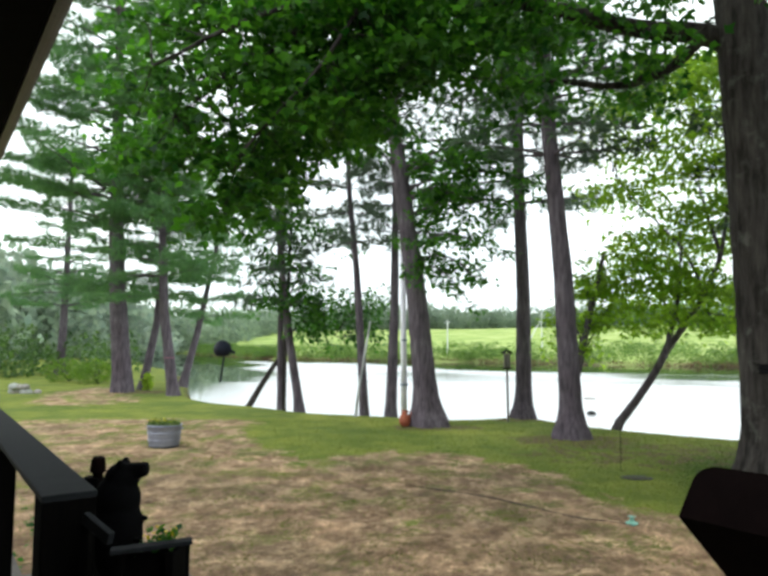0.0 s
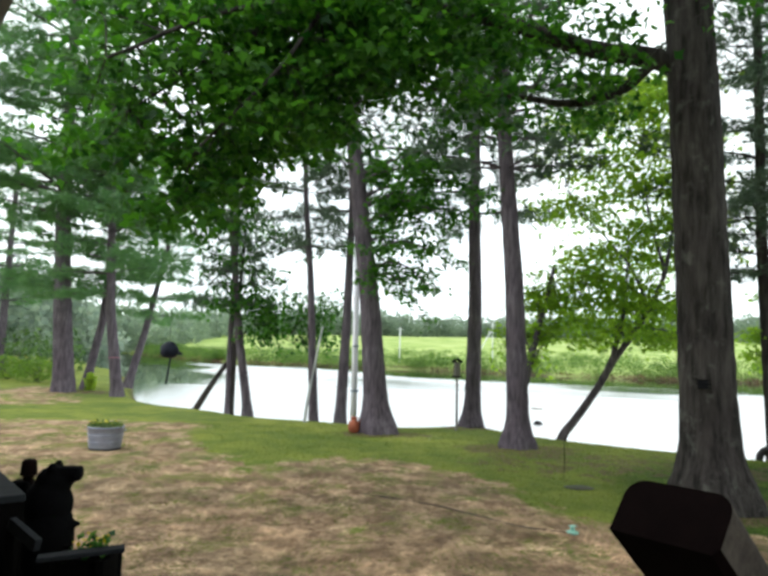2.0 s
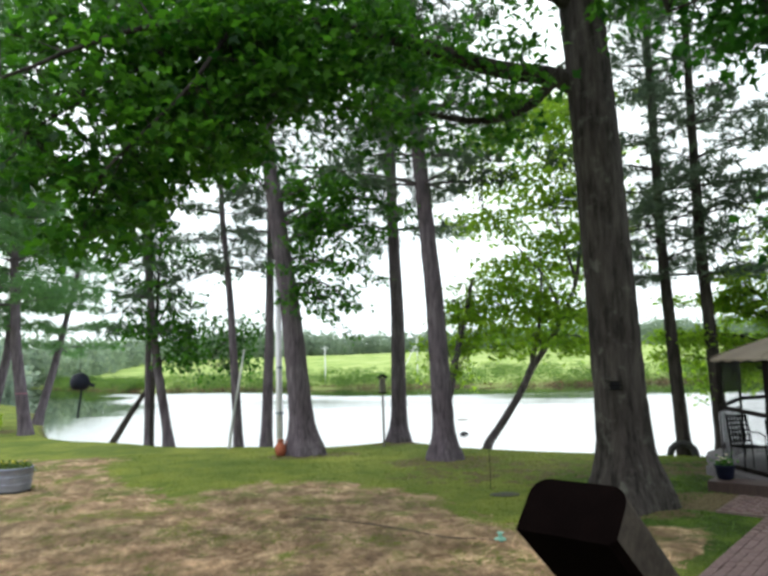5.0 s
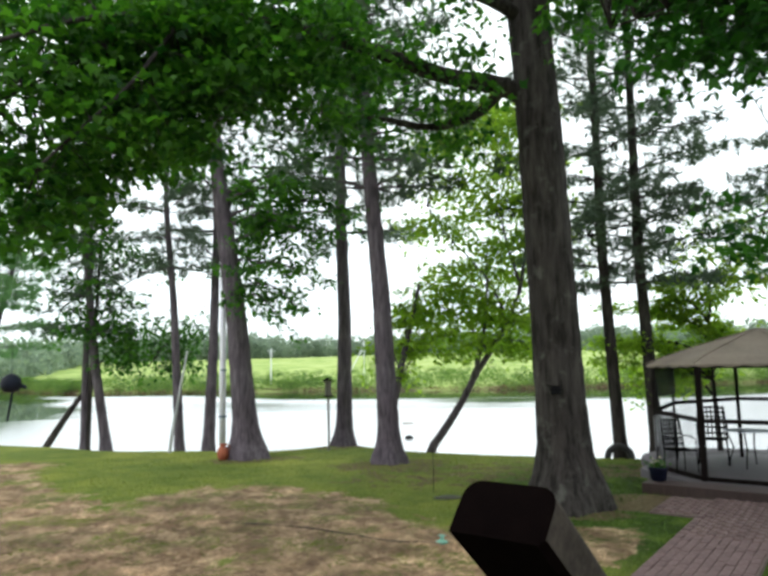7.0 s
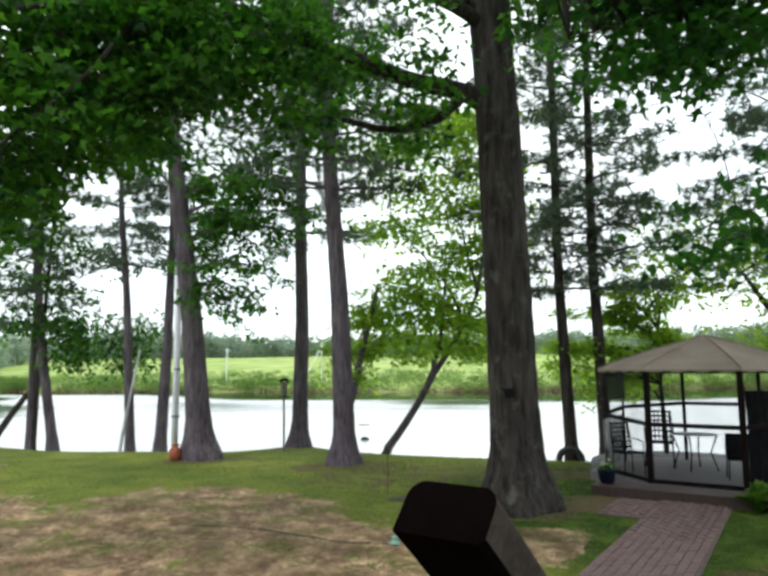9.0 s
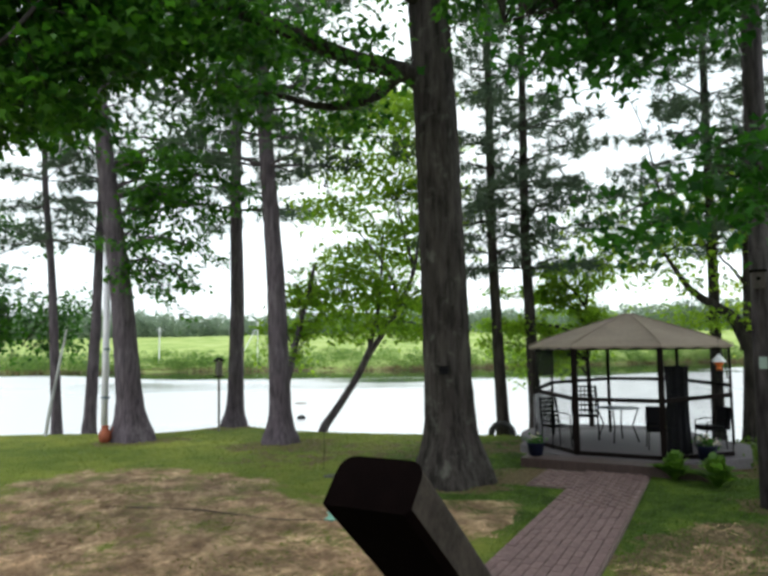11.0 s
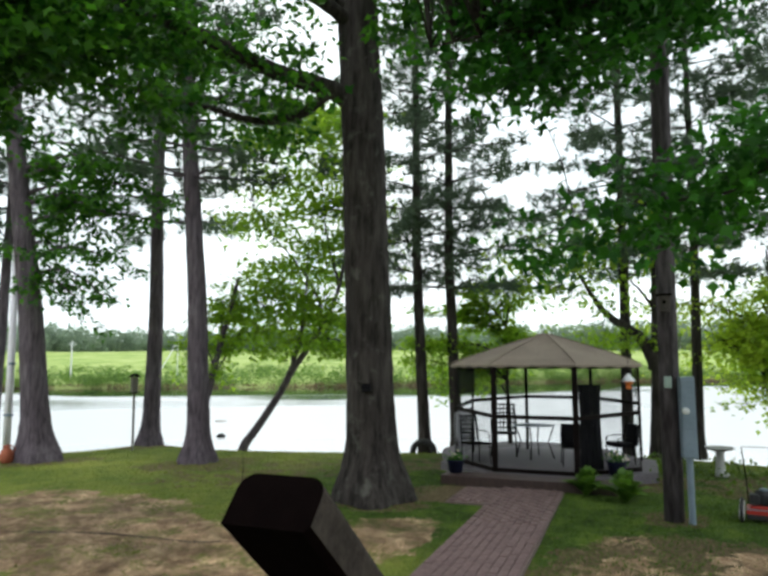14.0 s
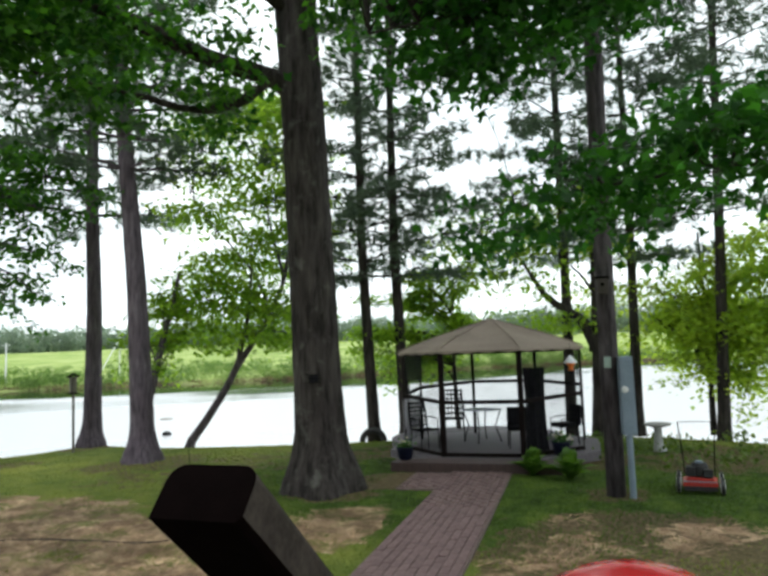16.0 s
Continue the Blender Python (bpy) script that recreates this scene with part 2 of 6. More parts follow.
# Distance haze is put into this leaf colour: paler and bluer than real foliage.
LEAF_FAR = foliage("hazed_far_leaf", (0.19, 0.24, 0.21), (0.27, 0.33, 0.26), 0.7, (1.45, 1.5, 1.4), 0.5)
BRUSH = foliage("bank_leaf", (0.075, 0.135, 0.035), (0.13, 0.2, 0.055), 0.45)
# Needles paled and greyed a little to carry haze.
NEEDLE = foliage("pine_needles", (0.042, 0.074, 0.056), (0.092, 0.135, 0.1), 0.45, (1.5, 1.6, 1.1), 0.5)
BUSH = foliage("bank_bush_leaf", (0.028, 0.075, 0.025), (0.13, 0.215, 0.05), 0.5)
NEEDLE_PALE = foliage("pale_pine_needles", (0.058, 0.14, 0.074), (0.135, 0.245, 0.115), 0.5, (1.6, 1.8, 1.0), 0.4)
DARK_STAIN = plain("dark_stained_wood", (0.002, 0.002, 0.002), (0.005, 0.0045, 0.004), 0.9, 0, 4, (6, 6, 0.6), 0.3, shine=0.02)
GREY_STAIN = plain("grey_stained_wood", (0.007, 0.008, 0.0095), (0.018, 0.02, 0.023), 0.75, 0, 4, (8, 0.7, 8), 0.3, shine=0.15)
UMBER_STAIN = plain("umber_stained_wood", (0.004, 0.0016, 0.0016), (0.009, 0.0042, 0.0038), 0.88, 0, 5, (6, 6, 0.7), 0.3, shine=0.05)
BROWN_STAIN = plain("brown_stained_wood", (0.03, 0.017, 0.015), (0.06, 0.036, 0.031), 0.55, 0, 5, (6, 6, 0.7), 0.3)
CANVAS = plain("tan_canvas", (0.185, 0.148, 0.115), (0.265, 0.215, 0.17), 0.85, 0, 1.6, (1, 1, 1), 0.15)
BRONZE = plain("dark_bronze_metal", (0.005, 0.0034, 0.003), (0.012, 0.008, 0.0075), 0.7, 0.0, 8, shine=0.08)
ZINC = plain("galvanised_zinc", (0.19, 0.21, 0.28), (0.34, 0.38, 0.48), 0.5, 0.35, 5, (1, 1, 4))
TERRACOTTA = plain("orange_clay", (0.24, 0.055, 0.028), (0.36, 0.1, 0.045), 0.7, 0, 7)
RED_ENAMEL = plain("red_enamel", (0.42, 0.008, 0.012), (0.55, 0.012, 0.018), 0.18, 0, 2, (1, 1, 1), 0.0)
BLACK = plain("black_iron", (0.0015, 0.0015, 0.0017), (0.004, 0.004, 0.0045), 0.85, 0.0, 9, shine=0.04)
RUBBER = plain("black_rubber", (0.012, 0.012, 0.013), (0.03, 0.03, 0.032), 0.75, 0, 9)
GREY_METAL = plain("grey_painted_metal", (0.15, 0.2, 0.25), (0.23, 0.29, 0.36), 0.5, 0.2, 3)
WHITE_METAL = plain("white_painted_metal", (0.6, 0.62, 0.64), (0.78, 0.79, 0.8), 0.5, 0, 3)
BLUE_GLAZE = plain("blue_glazed_clay", (0.0025, 0.0035, 0.012), (0.006, 0.009, 0.028), 0.55, 0, 5, shine=0.2)
WEATHERED = plain("weathered_wood", (0.09, 0.08, 0.072), (0.2, 0.18, 0.16), 0.85, 0, 6, (5, 5, 0.6), 0.4, 0.01)
PALE_BARK = bark("pale_dead_wood", (0.34, 0.36, 0.39), (0.62, 0.64, 0.67), 8)
CONCRETE = plain("pale_concrete", (0.27, 0.28, 0.27), (0.42, 0.43, 0.41), 0.85, 0, 5, (1, 1, 1), 0.3)
STONE = plain("field_stone", (0.22, 0.2, 0.18), (0.48, 0.45, 0.42), 0.85, 0, 5, (1, 1, 1), 0.5, 0.01, 0.3)
PAVER = plain("red_brown_paver", (0.128, 0.083, 0.081), (0.192, 0.133, 0.13), 0.85, 0, 9, (1, 1, 1), 0.4, 0.004, 0.18, 0.25)
BOARD = plain("deck_board", (0.12, 0.105, 0.095), (0.23, 0.205, 0.185), 0.75, 0, 5, (6, 0.7, 6), 0.3, 0.003, 0.2)
GREY_DECK = plain("grey_deck_board", (0.075, 0.067, 0.075), (0.14, 0.125, 0.138), 0.75, 0, 5, (6, 0.7, 6), 0.3, 0.003)
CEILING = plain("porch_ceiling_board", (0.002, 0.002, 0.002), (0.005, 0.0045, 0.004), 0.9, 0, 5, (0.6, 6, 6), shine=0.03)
SIDING = plain("house_siding", (0.16, 0.13, 0.1), (0.24, 0.2, 0.16), 0.75, 0, 4, (1, 1, 4))
FLOWER = foliage("yellow_flower", (0.55, 0.42, 0.02), (0.8, 0.65, 0.06), 0.3)
PINK = foliage("white_pink_flower", (0.6, 0.45, 0.45), (0.85, 0.75, 0.74), 0.3)


def straw_colour(n, l):
    """Dry straw: fine streaks, clumps and bleached tops."""
    streak = noise_node(n, l, 9, 6, 0.75, (1, 0.9, 1))
    straw = ramp(n, l, streak, ((0.26, (0.125, 0.08, 0.053)), (0.45, (0.34, 0.236, 0.152)), (0.7, (0.645, 0.492, 0.35))))
    clump = noise_node(n, l, 2.1, 6, 0.72, (1, 0.8, 1))
    straw = mix_rgb(n, l, 1.0, straw, ramp(n, l, clump, ((0.36, (0.48, 0.43, 0.38)), (0.48, (0.78, 0.75, 0.71)), (0.62, (1.45, 1.45, 1.42)))), "MULTIPLY")
    return mix_rgb(n, l, 1.0, straw, ramp(n, l, noise_node(n, l, 0.45, 3, 0.5), ((0.36, (0.8, 0.82, 0.78)), (0.64, (1.12, 1.08, 1.05)))), "MULTIPLY")


def ground_material():
    """Mown lawn with worn patches of dry straw, and bare soil under the water's edge."""
    m, n, l, p = material("lawn")
    fine = noise_node(n, l, 26, 6, 0.7)
    mid = noise_node(n, l, 3.2, 5, 0.6)
    wide = noise_node(n, l, 0.35, 3, 0.5)
    grass = ramp(n, l, fine, ((0.3, (0.088, 0.12, 0.026)), (0.52, (0.165, 0.205, 0.047)), (0.74, (0.235, 0.265, 0.075))))
    tone = ramp(n, l, wide, ((0.35, (0.8, 0.88, 0.8)), (0.66, (1.3, 1.22, 1.05))))
    grass = mix_rgb(n, l, 1.0, grass, tone, "MULTIPLY")
    # Tree shade painted as darker greens right of the path and by the gazebo.
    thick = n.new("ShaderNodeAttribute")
    thick.attribute_name = "shade_or_dry"
    shaded = ramp(n, l, fine, ((0.3, (0.026, 0.058, 0.009)), (0.6, (0.066, 0.112, 0.02)), (0.8, (0.11, 0.115, 0.036))))
    shaded = mix_rgb(n, l, 1.0, shaded, ramp(n, l, noise_node(n, l, 1.7, 5, 0.65), ((0.36, (0.5, 0.55, 0.5)), (0.5, (1.0, 1.0, 0.95)), (0.66, (1.9, 1.6, 1.3)))), "MULTIPLY")
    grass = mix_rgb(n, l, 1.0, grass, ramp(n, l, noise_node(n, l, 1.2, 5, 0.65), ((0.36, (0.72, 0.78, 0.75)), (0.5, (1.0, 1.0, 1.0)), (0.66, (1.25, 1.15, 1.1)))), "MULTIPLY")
    grass = mix_rgb(n, l, thick.outputs["Fac"], grass, shaded)
    straw = straw_colour(n, l)
    attr = n.new("ShaderNodeAttribute")
    attr.attribute_name = "dry"
    worn = n.new("ShaderNodeMath")
    worn.operation = "MULTIPLY_ADD"
    l.new(mid, worn.inputs[0])
    worn.inputs[1].default_value = 1.3
    l.new(attr.outputs["Fac"], worn.inputs[2])
    edge = ramp(n, l, worn.outputs[0], ((0.93, (0, 0, 0)), (1.25, (1, 1, 1))))
    tufts = ramp(n, l, noise_node(n, l, 1.35, 5, 0.62, (1, 0.75, 1)), ((0.48, (1, 1, 1)), (0.58, (0.08, 0.08, 0.08))))
    edge = mix_rgb(n, l, 1.0, edge, tufts, "MULTIPLY")
    bare = n.new("ShaderNodeAttribute")
    bare.attribute_name = "litter_shade"
    spread = n.new("ShaderNodeMath")
    spread.operation = "MULTIPLY_ADD"
    l.new(noise_node(n, l, 2.4, 6, 0.68), spread.inputs[0])
    spread.inputs[1].default_value = 1.6
    l.new(bare.outputs["Fac"], spread.inputs[2])
    duff = ramp(n, l, noise_node(n, l, 14, 5, 0.7), ((0.32, (0.05, 0.035, 0.024)), (0.52, (0.135, 0.097, 0.058)), (0.72, (0.24, 0.18, 0.11))))
    grass = mix_rgb(n, l, ramp(n, l, spread.outputs[0], ((1.0 - 0.06, (0, 0, 0)), (1.0, (0.85, 0.85, 0.85)))), grass, duff)
    colour = mix_rgb(n, l, edge, grass, straw)
    field = n.new("ShaderNodeAttribute")
    field.attribute_name = "meadow"
    tall = ramp(n, l, noise_node(n, l, 0.12, 6, 0.65), ((0.36, (0.2, 0.3, 0.075)), (0.5, (0.32, 0.41, 0.125)), (0.64, (0.43, 0.5, 0.2))))
    colour = mix_rgb(n, l, field.outputs["Fac"], colour, tall)
    soil = n.new("ShaderNodeAttribute")
    soil.attribute_name = "soil"
    earth = ramp(n, l, fine, ((0.3, (0.05, 0.035, 0.025)), (0.7, (0.13, 0.095, 0.07))))
    l.new(mix_rgb(n, l, soil.outputs["Fac"], colour, earth), p.inputs["Base Color"])
    p.inputs["Roughness"].default_value = 0.95
    p.inputs["Specular IOR Level"].default_value = 0.1
    heap = n.new("ShaderNodeMath")
    heap.operation = "MULTIPLY_ADD"
    l.new(noise_node(n, l, 2.6, 5, 0.65, (1, 1.5, 1)), heap.inputs[0])
    heap.inputs[1].default_value = 2.5
    l.new(fine, heap.inputs[2])
    bump(n, l, p, heap.outputs[0], 0.9, 0.04)
    return m


def water_material():
    m, n, l, p = material("pond_water")
    p.inputs["Base Color"].default_value = (0.02, 0.028, 0.022, 1)
    breeze = n.new("ShaderNodeAttribute")
    breeze.attribute_name = "breeze"
    gloss = n.new("ShaderNodeMapRange")
    gloss.inputs["To Min"].default_value, gloss.inputs["To Max"].default_value = 0.02, 0.28
    l.new(breeze.outputs["Fac"], gloss.inputs["Value"])
    l.new(gloss.outputs["Result"], p.inputs["Roughness"])
    p.inputs["IOR"].default_value = 4.0
    p.inputs["Specular IOR Level"].default_value = 1.0
    bump(n, l, p, noise_node(n, l, 0.9, 2, 0.5), 0.02, 0.006)
    return m


GROUND, WATER = ground_material(), water_material()

# ---- ground: one sheet from the porch to the horizon, with the pond's basin in it ----
SHORE = [(-70, 140), (-38, 92), (-19, 58), (-11.5, 38), (-9.2, 31), (-8.0, 27.4), (-6.2, 24.2), (-4.8, 23.4), (-2.2, 20.9), (-0.3, 20.2), (1.6, 19.0), (3.1, 19.6), (4.4, 20.2), (5.4, 17.8), (7.3, 16.1),
         (9.3, 14.7), (12.0, 12.7), (14.2, 10.7), (15.1, 8.6), (15.5, 6.6), (17.5, 1.0), (22, -8), (40, -30), (140, -30), (125, 30), (104, 62), (84, 74), (62, 74), (39, 71), (27, 77), (16, 82), (7.2, 87), (-1, 89), (-7.6, 91), (-18, 98), (-28, 118), (-52, 155)]
shore = np.array(SHORE, float)
for _ in range(2):   # soften the corners
    nxt = np.roll(shore, -1, axis=0)
    shore = np.stack([0.75 * shore + 0.25 * nxt, 0.25 * shore + 0.75 * nxt], 1).reshape(-1, 2)


def edge_distance(x, y, loop):
    """Metres to the edge of a closed outline, negative inside."""
    x, y = np.asarray(x, float), np.asarray(y, float)
    best, inside = np.full(x.shape, 1e9), np.zeros(x.shape, bool)
    for (ax, ay), (bx, by) in zip(loop, np.roll(loop, -1, axis=0)):
        dx, dy = bx - ax, by - ay
        t = np.clip(((x - ax) * dx + (y - ay) * dy) / (dx * dx + dy * dy + 1e-12), 0, 1)
        best = np.minimum(best, np.hypot(x - ax - t * dx, y - ay - t * dy))
        if ay != by:
            cross = ((ay > y) != (by > y)) & (x < dx * (y - ay) / dy + ax)
            inside ^= cross
    return np.where(inside, -best, best)


def pond_distance(x, y):
    """Metres to the water's edge, negative in the pond."""
    return edge_distance(x, y, shore)


def ease(a, b, v):
    t = np.clip((v - a) / (b - a), 0, 1)
    return t * t * (3 - 2 * t)


def bumps(x, y, s, seed):
    r = np.random.default_rng(seed)
    out = np.zeros_like(x)
    for k in range(6):
        a, f, ph = r.uniform(0, math.tau), r.uniform(0.6, 1.8) / s, r.uniform(0, math.tau)
        out += np.sin((x * math.cos(a) + y * math.sin(a)) * f + ph)
    return out / 6


def far_side(x, y):
    """1 on the far bank, 0 on the lawn's side."""
    line = np.interp(x, [-90, -55, -20, 0, 20, 60, 75, 95], [195, 135, 80, 45, 35, 30, 12, -40])
    return (y > line).astype(float)


def ground_z(x, y):
    x, y = np.asarray(x, float), np.asarray(y, float)
    d = pond_distance(x, y)
    lawn = -0.5 * ease(0.5, -0.15, d) - 1.2 * ease(-0.1, -4, d)
    lawn = lawn + 0.02 * bumps(x, y, 0.6, 3) + 0.035 * bumps(x, y, 2.5, 4) * ease(0, 4, d)
    far = np.maximum(d, 0)
    field = np.interp(far, [0, 1.2, 6, 25, 60, 100, 150, 220, 320, 2500], [-0.5, -0.05, 0.25, 0.9, 2.0, 4.2, 7.0, 9.4, 11.5, 16]) + 0.2 * bumps(x, y, 14, 5) * ease(6, 40, far)
    field = np.where(d > 0, field, lawn)
    return np.where(far_side(x, y) > 0.5, field, lawn)


YARD = [(-16, 12), (-11, 17.4), (-9.5, 18.4), (-7.8, 18.7), (-6.0, 18.9), (-3.5, 18.2), (-3.5, 16.2), (-3.0, 14.6), (-2.0, 13.2), (-1.65, 11.6), (-1.4, 11.4), (-1.1, 12.4), (0.0, 13.4), (1.3, 13.0),
        (2.4, 11.9), (2.95, 11.0), (2.95, 9.6), (3.5, 8.7), (3.7, 7.4), (3.4, 5.8), (2.6, 4.4), (0, 2.5), (-6, 4), (-16, 6)]
BESIDE_MAPLE = [(4.1, 8.2), (4.75, 8.4), (5.25, 8.25), (5.5, 7.8), (5.05, 7.25), (4.5, 6.75), (4.0, 6.4), (3.75, 7.2)]
LAWN_END = [(-12.3, 23.2), (-10.2, 22.7), (-9.0, 24.1), (-10.4, 26.6), (-12.4, 31.0), (-13.4, 31.2), (-13.7, 27.5)]
BESIDE_PATH = [(5.2, 5.3), (5.75, 5.75), (6.45, 6.0), (7.1, 5.5), (7.4, 4.8), (7.8, 4.2), (8.2, 3.7), (7.6, 2.6), (5, 2.6), (4.2, 3.9)]


def dryness(x, y):
    """How much straw lies at a place: the worn yard before the porch and beside the path."""
    ragged = 0.22 * bumps(x, y, 0.35, 27)
    best = np.maximum(ragged - 0.75 * edge_distance(x, y, YARD), 1.1 * ragged - edge_distance(x, y, BESIDE_MAPLE))
    # straw beside the path is thinned to darken it like porch shade
    best = np.maximum(best, np.minimum(1.4 * ragged - 0.8 * edge_distance(x, y, BESIDE_PATH), 1.3 * ragged - 0.1))
    best = np.maximum(best, ragged - 0.6 * edge_distance(x, y, LAWN_END))
    return np.clip(best * 1.2 + 0.4, -0.2, 0.85)


def litter_and_shade(x, y):
    """Brown needles and bare soil round the trunks and beside the gazebo, and brown for shade beside the path."""
    best = np.full(np.shape(x), -1.0)
    for cx, cy, rx, ry, most in ((6.6, 9.5, 1.4, 0.75, 0.42), (5.7, 9.3, 0.9, 0.9, 0.4), (10.9, 8.3, 1.2, 1.0, 0.4), (1.3, 17.1, 1.5, 0.6, 0.36), (4.3, 14.9, 1.7, 1.0, 0.36), (5.2, 13.2, 3.0, 1.8, 0.18),
                                 # the (6.4, 4.5) ellipse is browner ground painted in place of shade
                                 (8.6, 12.2, 1.8, 1.2, 0.25), (12.6, 6.6, 2.4, 1.6, 0.3), (8.6, 6.1, 0.7, 0.6, 0.3), (6.4, 4.5, 2.2, 1.7, 0.5), (3.9, 18.8, 1.0, 0.6, 0.3), (-10.8, 28.4, 2.0, 1.2, 0.3)):
        best = np.maximum(best, most * np.minimum(1, 2.4 * (1 - np.hypot((x - cx) / rx, (y - cy) / ry))))
    return np.clip(best, -0.6, 0.5)


def lawn_shade(x, y):
    """Where tree shade is put into the grass colour: beside the path and round the gazebo and the pole."""
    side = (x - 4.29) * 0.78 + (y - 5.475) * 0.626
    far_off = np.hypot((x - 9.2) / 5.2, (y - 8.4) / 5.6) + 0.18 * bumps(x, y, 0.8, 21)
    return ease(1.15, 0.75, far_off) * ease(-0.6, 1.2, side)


def spaced(lo, fine_lo, fine_hi, hi, step):
    fine = np.arange(fine_lo, fine_hi, step)
    grow = lambda a, b: a + np.sign(b - a) * (np.geomspace(step, abs(b - a) + step, 60) - step)[1:]
    return np.concatenate([grow(fine_lo, lo)[::-1], fine, grow(fine[-1], hi)])


def build_ground():
    gx, gy = spaced(-1500, -13, 17, 1500, 0.11), spaced(-400, -1.0, 29, 2500, 0.11)
    x, y = np.meshgrid(gx, gy, indexing="ij")
    fx, fy = x.ravel(), y.ravel()
    z = ground_z(fx, fy)
    nx, ny = len(gx), len(gy)
    i, j = np.meshgrid(np.arange(nx - 1), np.arange(ny - 1), indexing="ij")
    a = (i * ny + j).ravel()
    quads = np.stack([a, a + ny, a + ny + 1, a + 1], -1)
    me = mesh_from("ground", np.stack([fx, fy, z], -1), None, quads, True)
    d = pond_distance(fx, fy)
    far = far_side(fx, fy)
    for key, value in (("shade_or_dry", lawn_shade(fx, fy)), ("litter_shade", litter_and_shade(fx, fy)), ("dry", np.where(far > 0.5, 0.0, dryness(fx, fy))), ("meadow", far * (d > 0)), ("soil", np.where(far > 0.5, ease(1.1, 0.4, d), ease(0.12, -0.2, d)))):
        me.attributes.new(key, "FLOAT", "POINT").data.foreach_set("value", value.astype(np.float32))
    tagged(link("ground", me, GROUND), "green lawn with worn patches of dry straw", "lawn", kind="structure")
    x, y = np.meshgrid(np.linspace(-130, 220, 281), np.linspace(-50, 190, 281), indexing="ij")
    x, y = x.ravel(), y.ravel()
    i, j = np.meshgrid(np.arange(280), np.arange(280), indexing="ij")
    a = (i * 281 + j).ravel()
    sheet = mesh_from("water", np.stack([x, y, np.full(len(x), -0.5)], -1), None, np.stack([a, a + 281, a + 282, a + 1], -1), True)
    away = np.hypot(x, y)
    reach = np.interp(x, [-20, -2, 14], [4, 9, 22])
    bank = np.where(away > 45, ease(0, 6, -pond_distance(x, y) - reach + 9 * bumps(x, y, 5, 51)), 1.0)
    ruffled = ease(14, 26, away) * ease(-2, 3, x + 0.16 * y + 4.5 + 3 * bumps(x, y, 6, 52)) * bank   # a light breeze on the open water, none along the far bank
    sheet.attributes.new("breeze", "FLOAT", "POINT").data.foreach_set("value", ruffled.astype(np.float32))
    tagged(link("water", sheet, WATER), "still pond reflecting the bright sky", "pond", kind="structure")


build_ground()


# ---- trees ----
def trunk_mesh(name, keys, radius, top=0.3, sides=20, flare=1.2, seed=0):
    """A tapered trunk with spreading roots and ridged bark; it starts a little under the ground."""
    r = np.random.default_rng(seed)
    keys = np.asarray(keys, float)
    length = np.linalg.norm(np.diff(keys, axis=0), axis=1).sum()
    steps = int(max(14, length / 0.16))
    pts = curve_through(keys, steps)
    h = np.linspace(0, length, steps)
    low = np.concatenate([[h[0]], h[1:]])
    rad = radius * (1 - (1 - top) * (h / length) ** 0.9)
    phase, lobes = r.uniform(0, math.tau, 3), r.integers(4, 7)

    def wobble(ang, k):
        f = np.exp(-low / (radius * 1.15) * (0.55 + 0.45 * low / (radius * 2)))[:, None]
        root = 1 + flare * f * (0.72 + 0.22 * np.cos(lobes * ang + phase[0])[None]) + 0.1 * f * np.cos(2 * ang + phase[1])[None]
        rough = 1 + 0.035 * np.sin(5 * ang[None] + h[:, None] * 0.7 + phase[2]) + r.normal(0, 0.018, (k, len(ang)))
        return root * rough
    pts[0, 2] -= 0.12
    verts, quads = tube_arrays(pts, rad, sides, wobble)
    return mesh_from(name, verts, None, quads, True)


def limb_arrays(a, b, r0, r1, sag=0.0, steps=9, sides=7, seed=0):
    r = np.random.default_rng(seed)
    t = np.linspace(0, 1, steps)[:, None]
    a, b = np.asarray(a, float), np.asarray(b, float)
    pts = a + (b - a) * t + UP * (sag * 4 * t * (1 - t)) + np.cumsum(r.normal(0, 0.02, (steps, 3)), axis=0) * np.linalg.norm(b - a) * 0.25 * np.minimum(1, t * 3)
    return pts, tube_arrays(pts, np.linspace(r0, r1, steps), sides)


def needle_tufts(centres, r, size=0.17, count=11, lift=0.25):
    """Brushes of long thin needles round twig ends."""
    n = len(centres)
    d = r.normal(0, 1, (n, count, 3))
    d[..., 2] = d[..., 2] * 0.75 + lift
    d /= np.linalg.norm(d, axis=-1, keepdims=True)
    side = np.cross(d, r.normal(0, 1, (n, count, 3)))
    side /= np.linalg.norm(side, axis=-1, keepdims=True) + 1e-9
    length = size * r.uniform(0.7, 1.3, (n, count, 1))
    c = np.asarray(centres)[:, None]
    base = c + d * length * 0.08
    verts = np.stack([base - side * 0.016, base + side * 0.016, base + d * length], 2).reshape(-1, 3)
    return verts, np.arange(len(verts)).reshape(-1, 3)


def crown_axis(keys, z):
    keys = np.asarray(keys, float)
    return np.array([np.interp(z, keys[:, 2], keys[:, 0]), np.interp(z, keys[:, 2], keys[:, 1]), z])


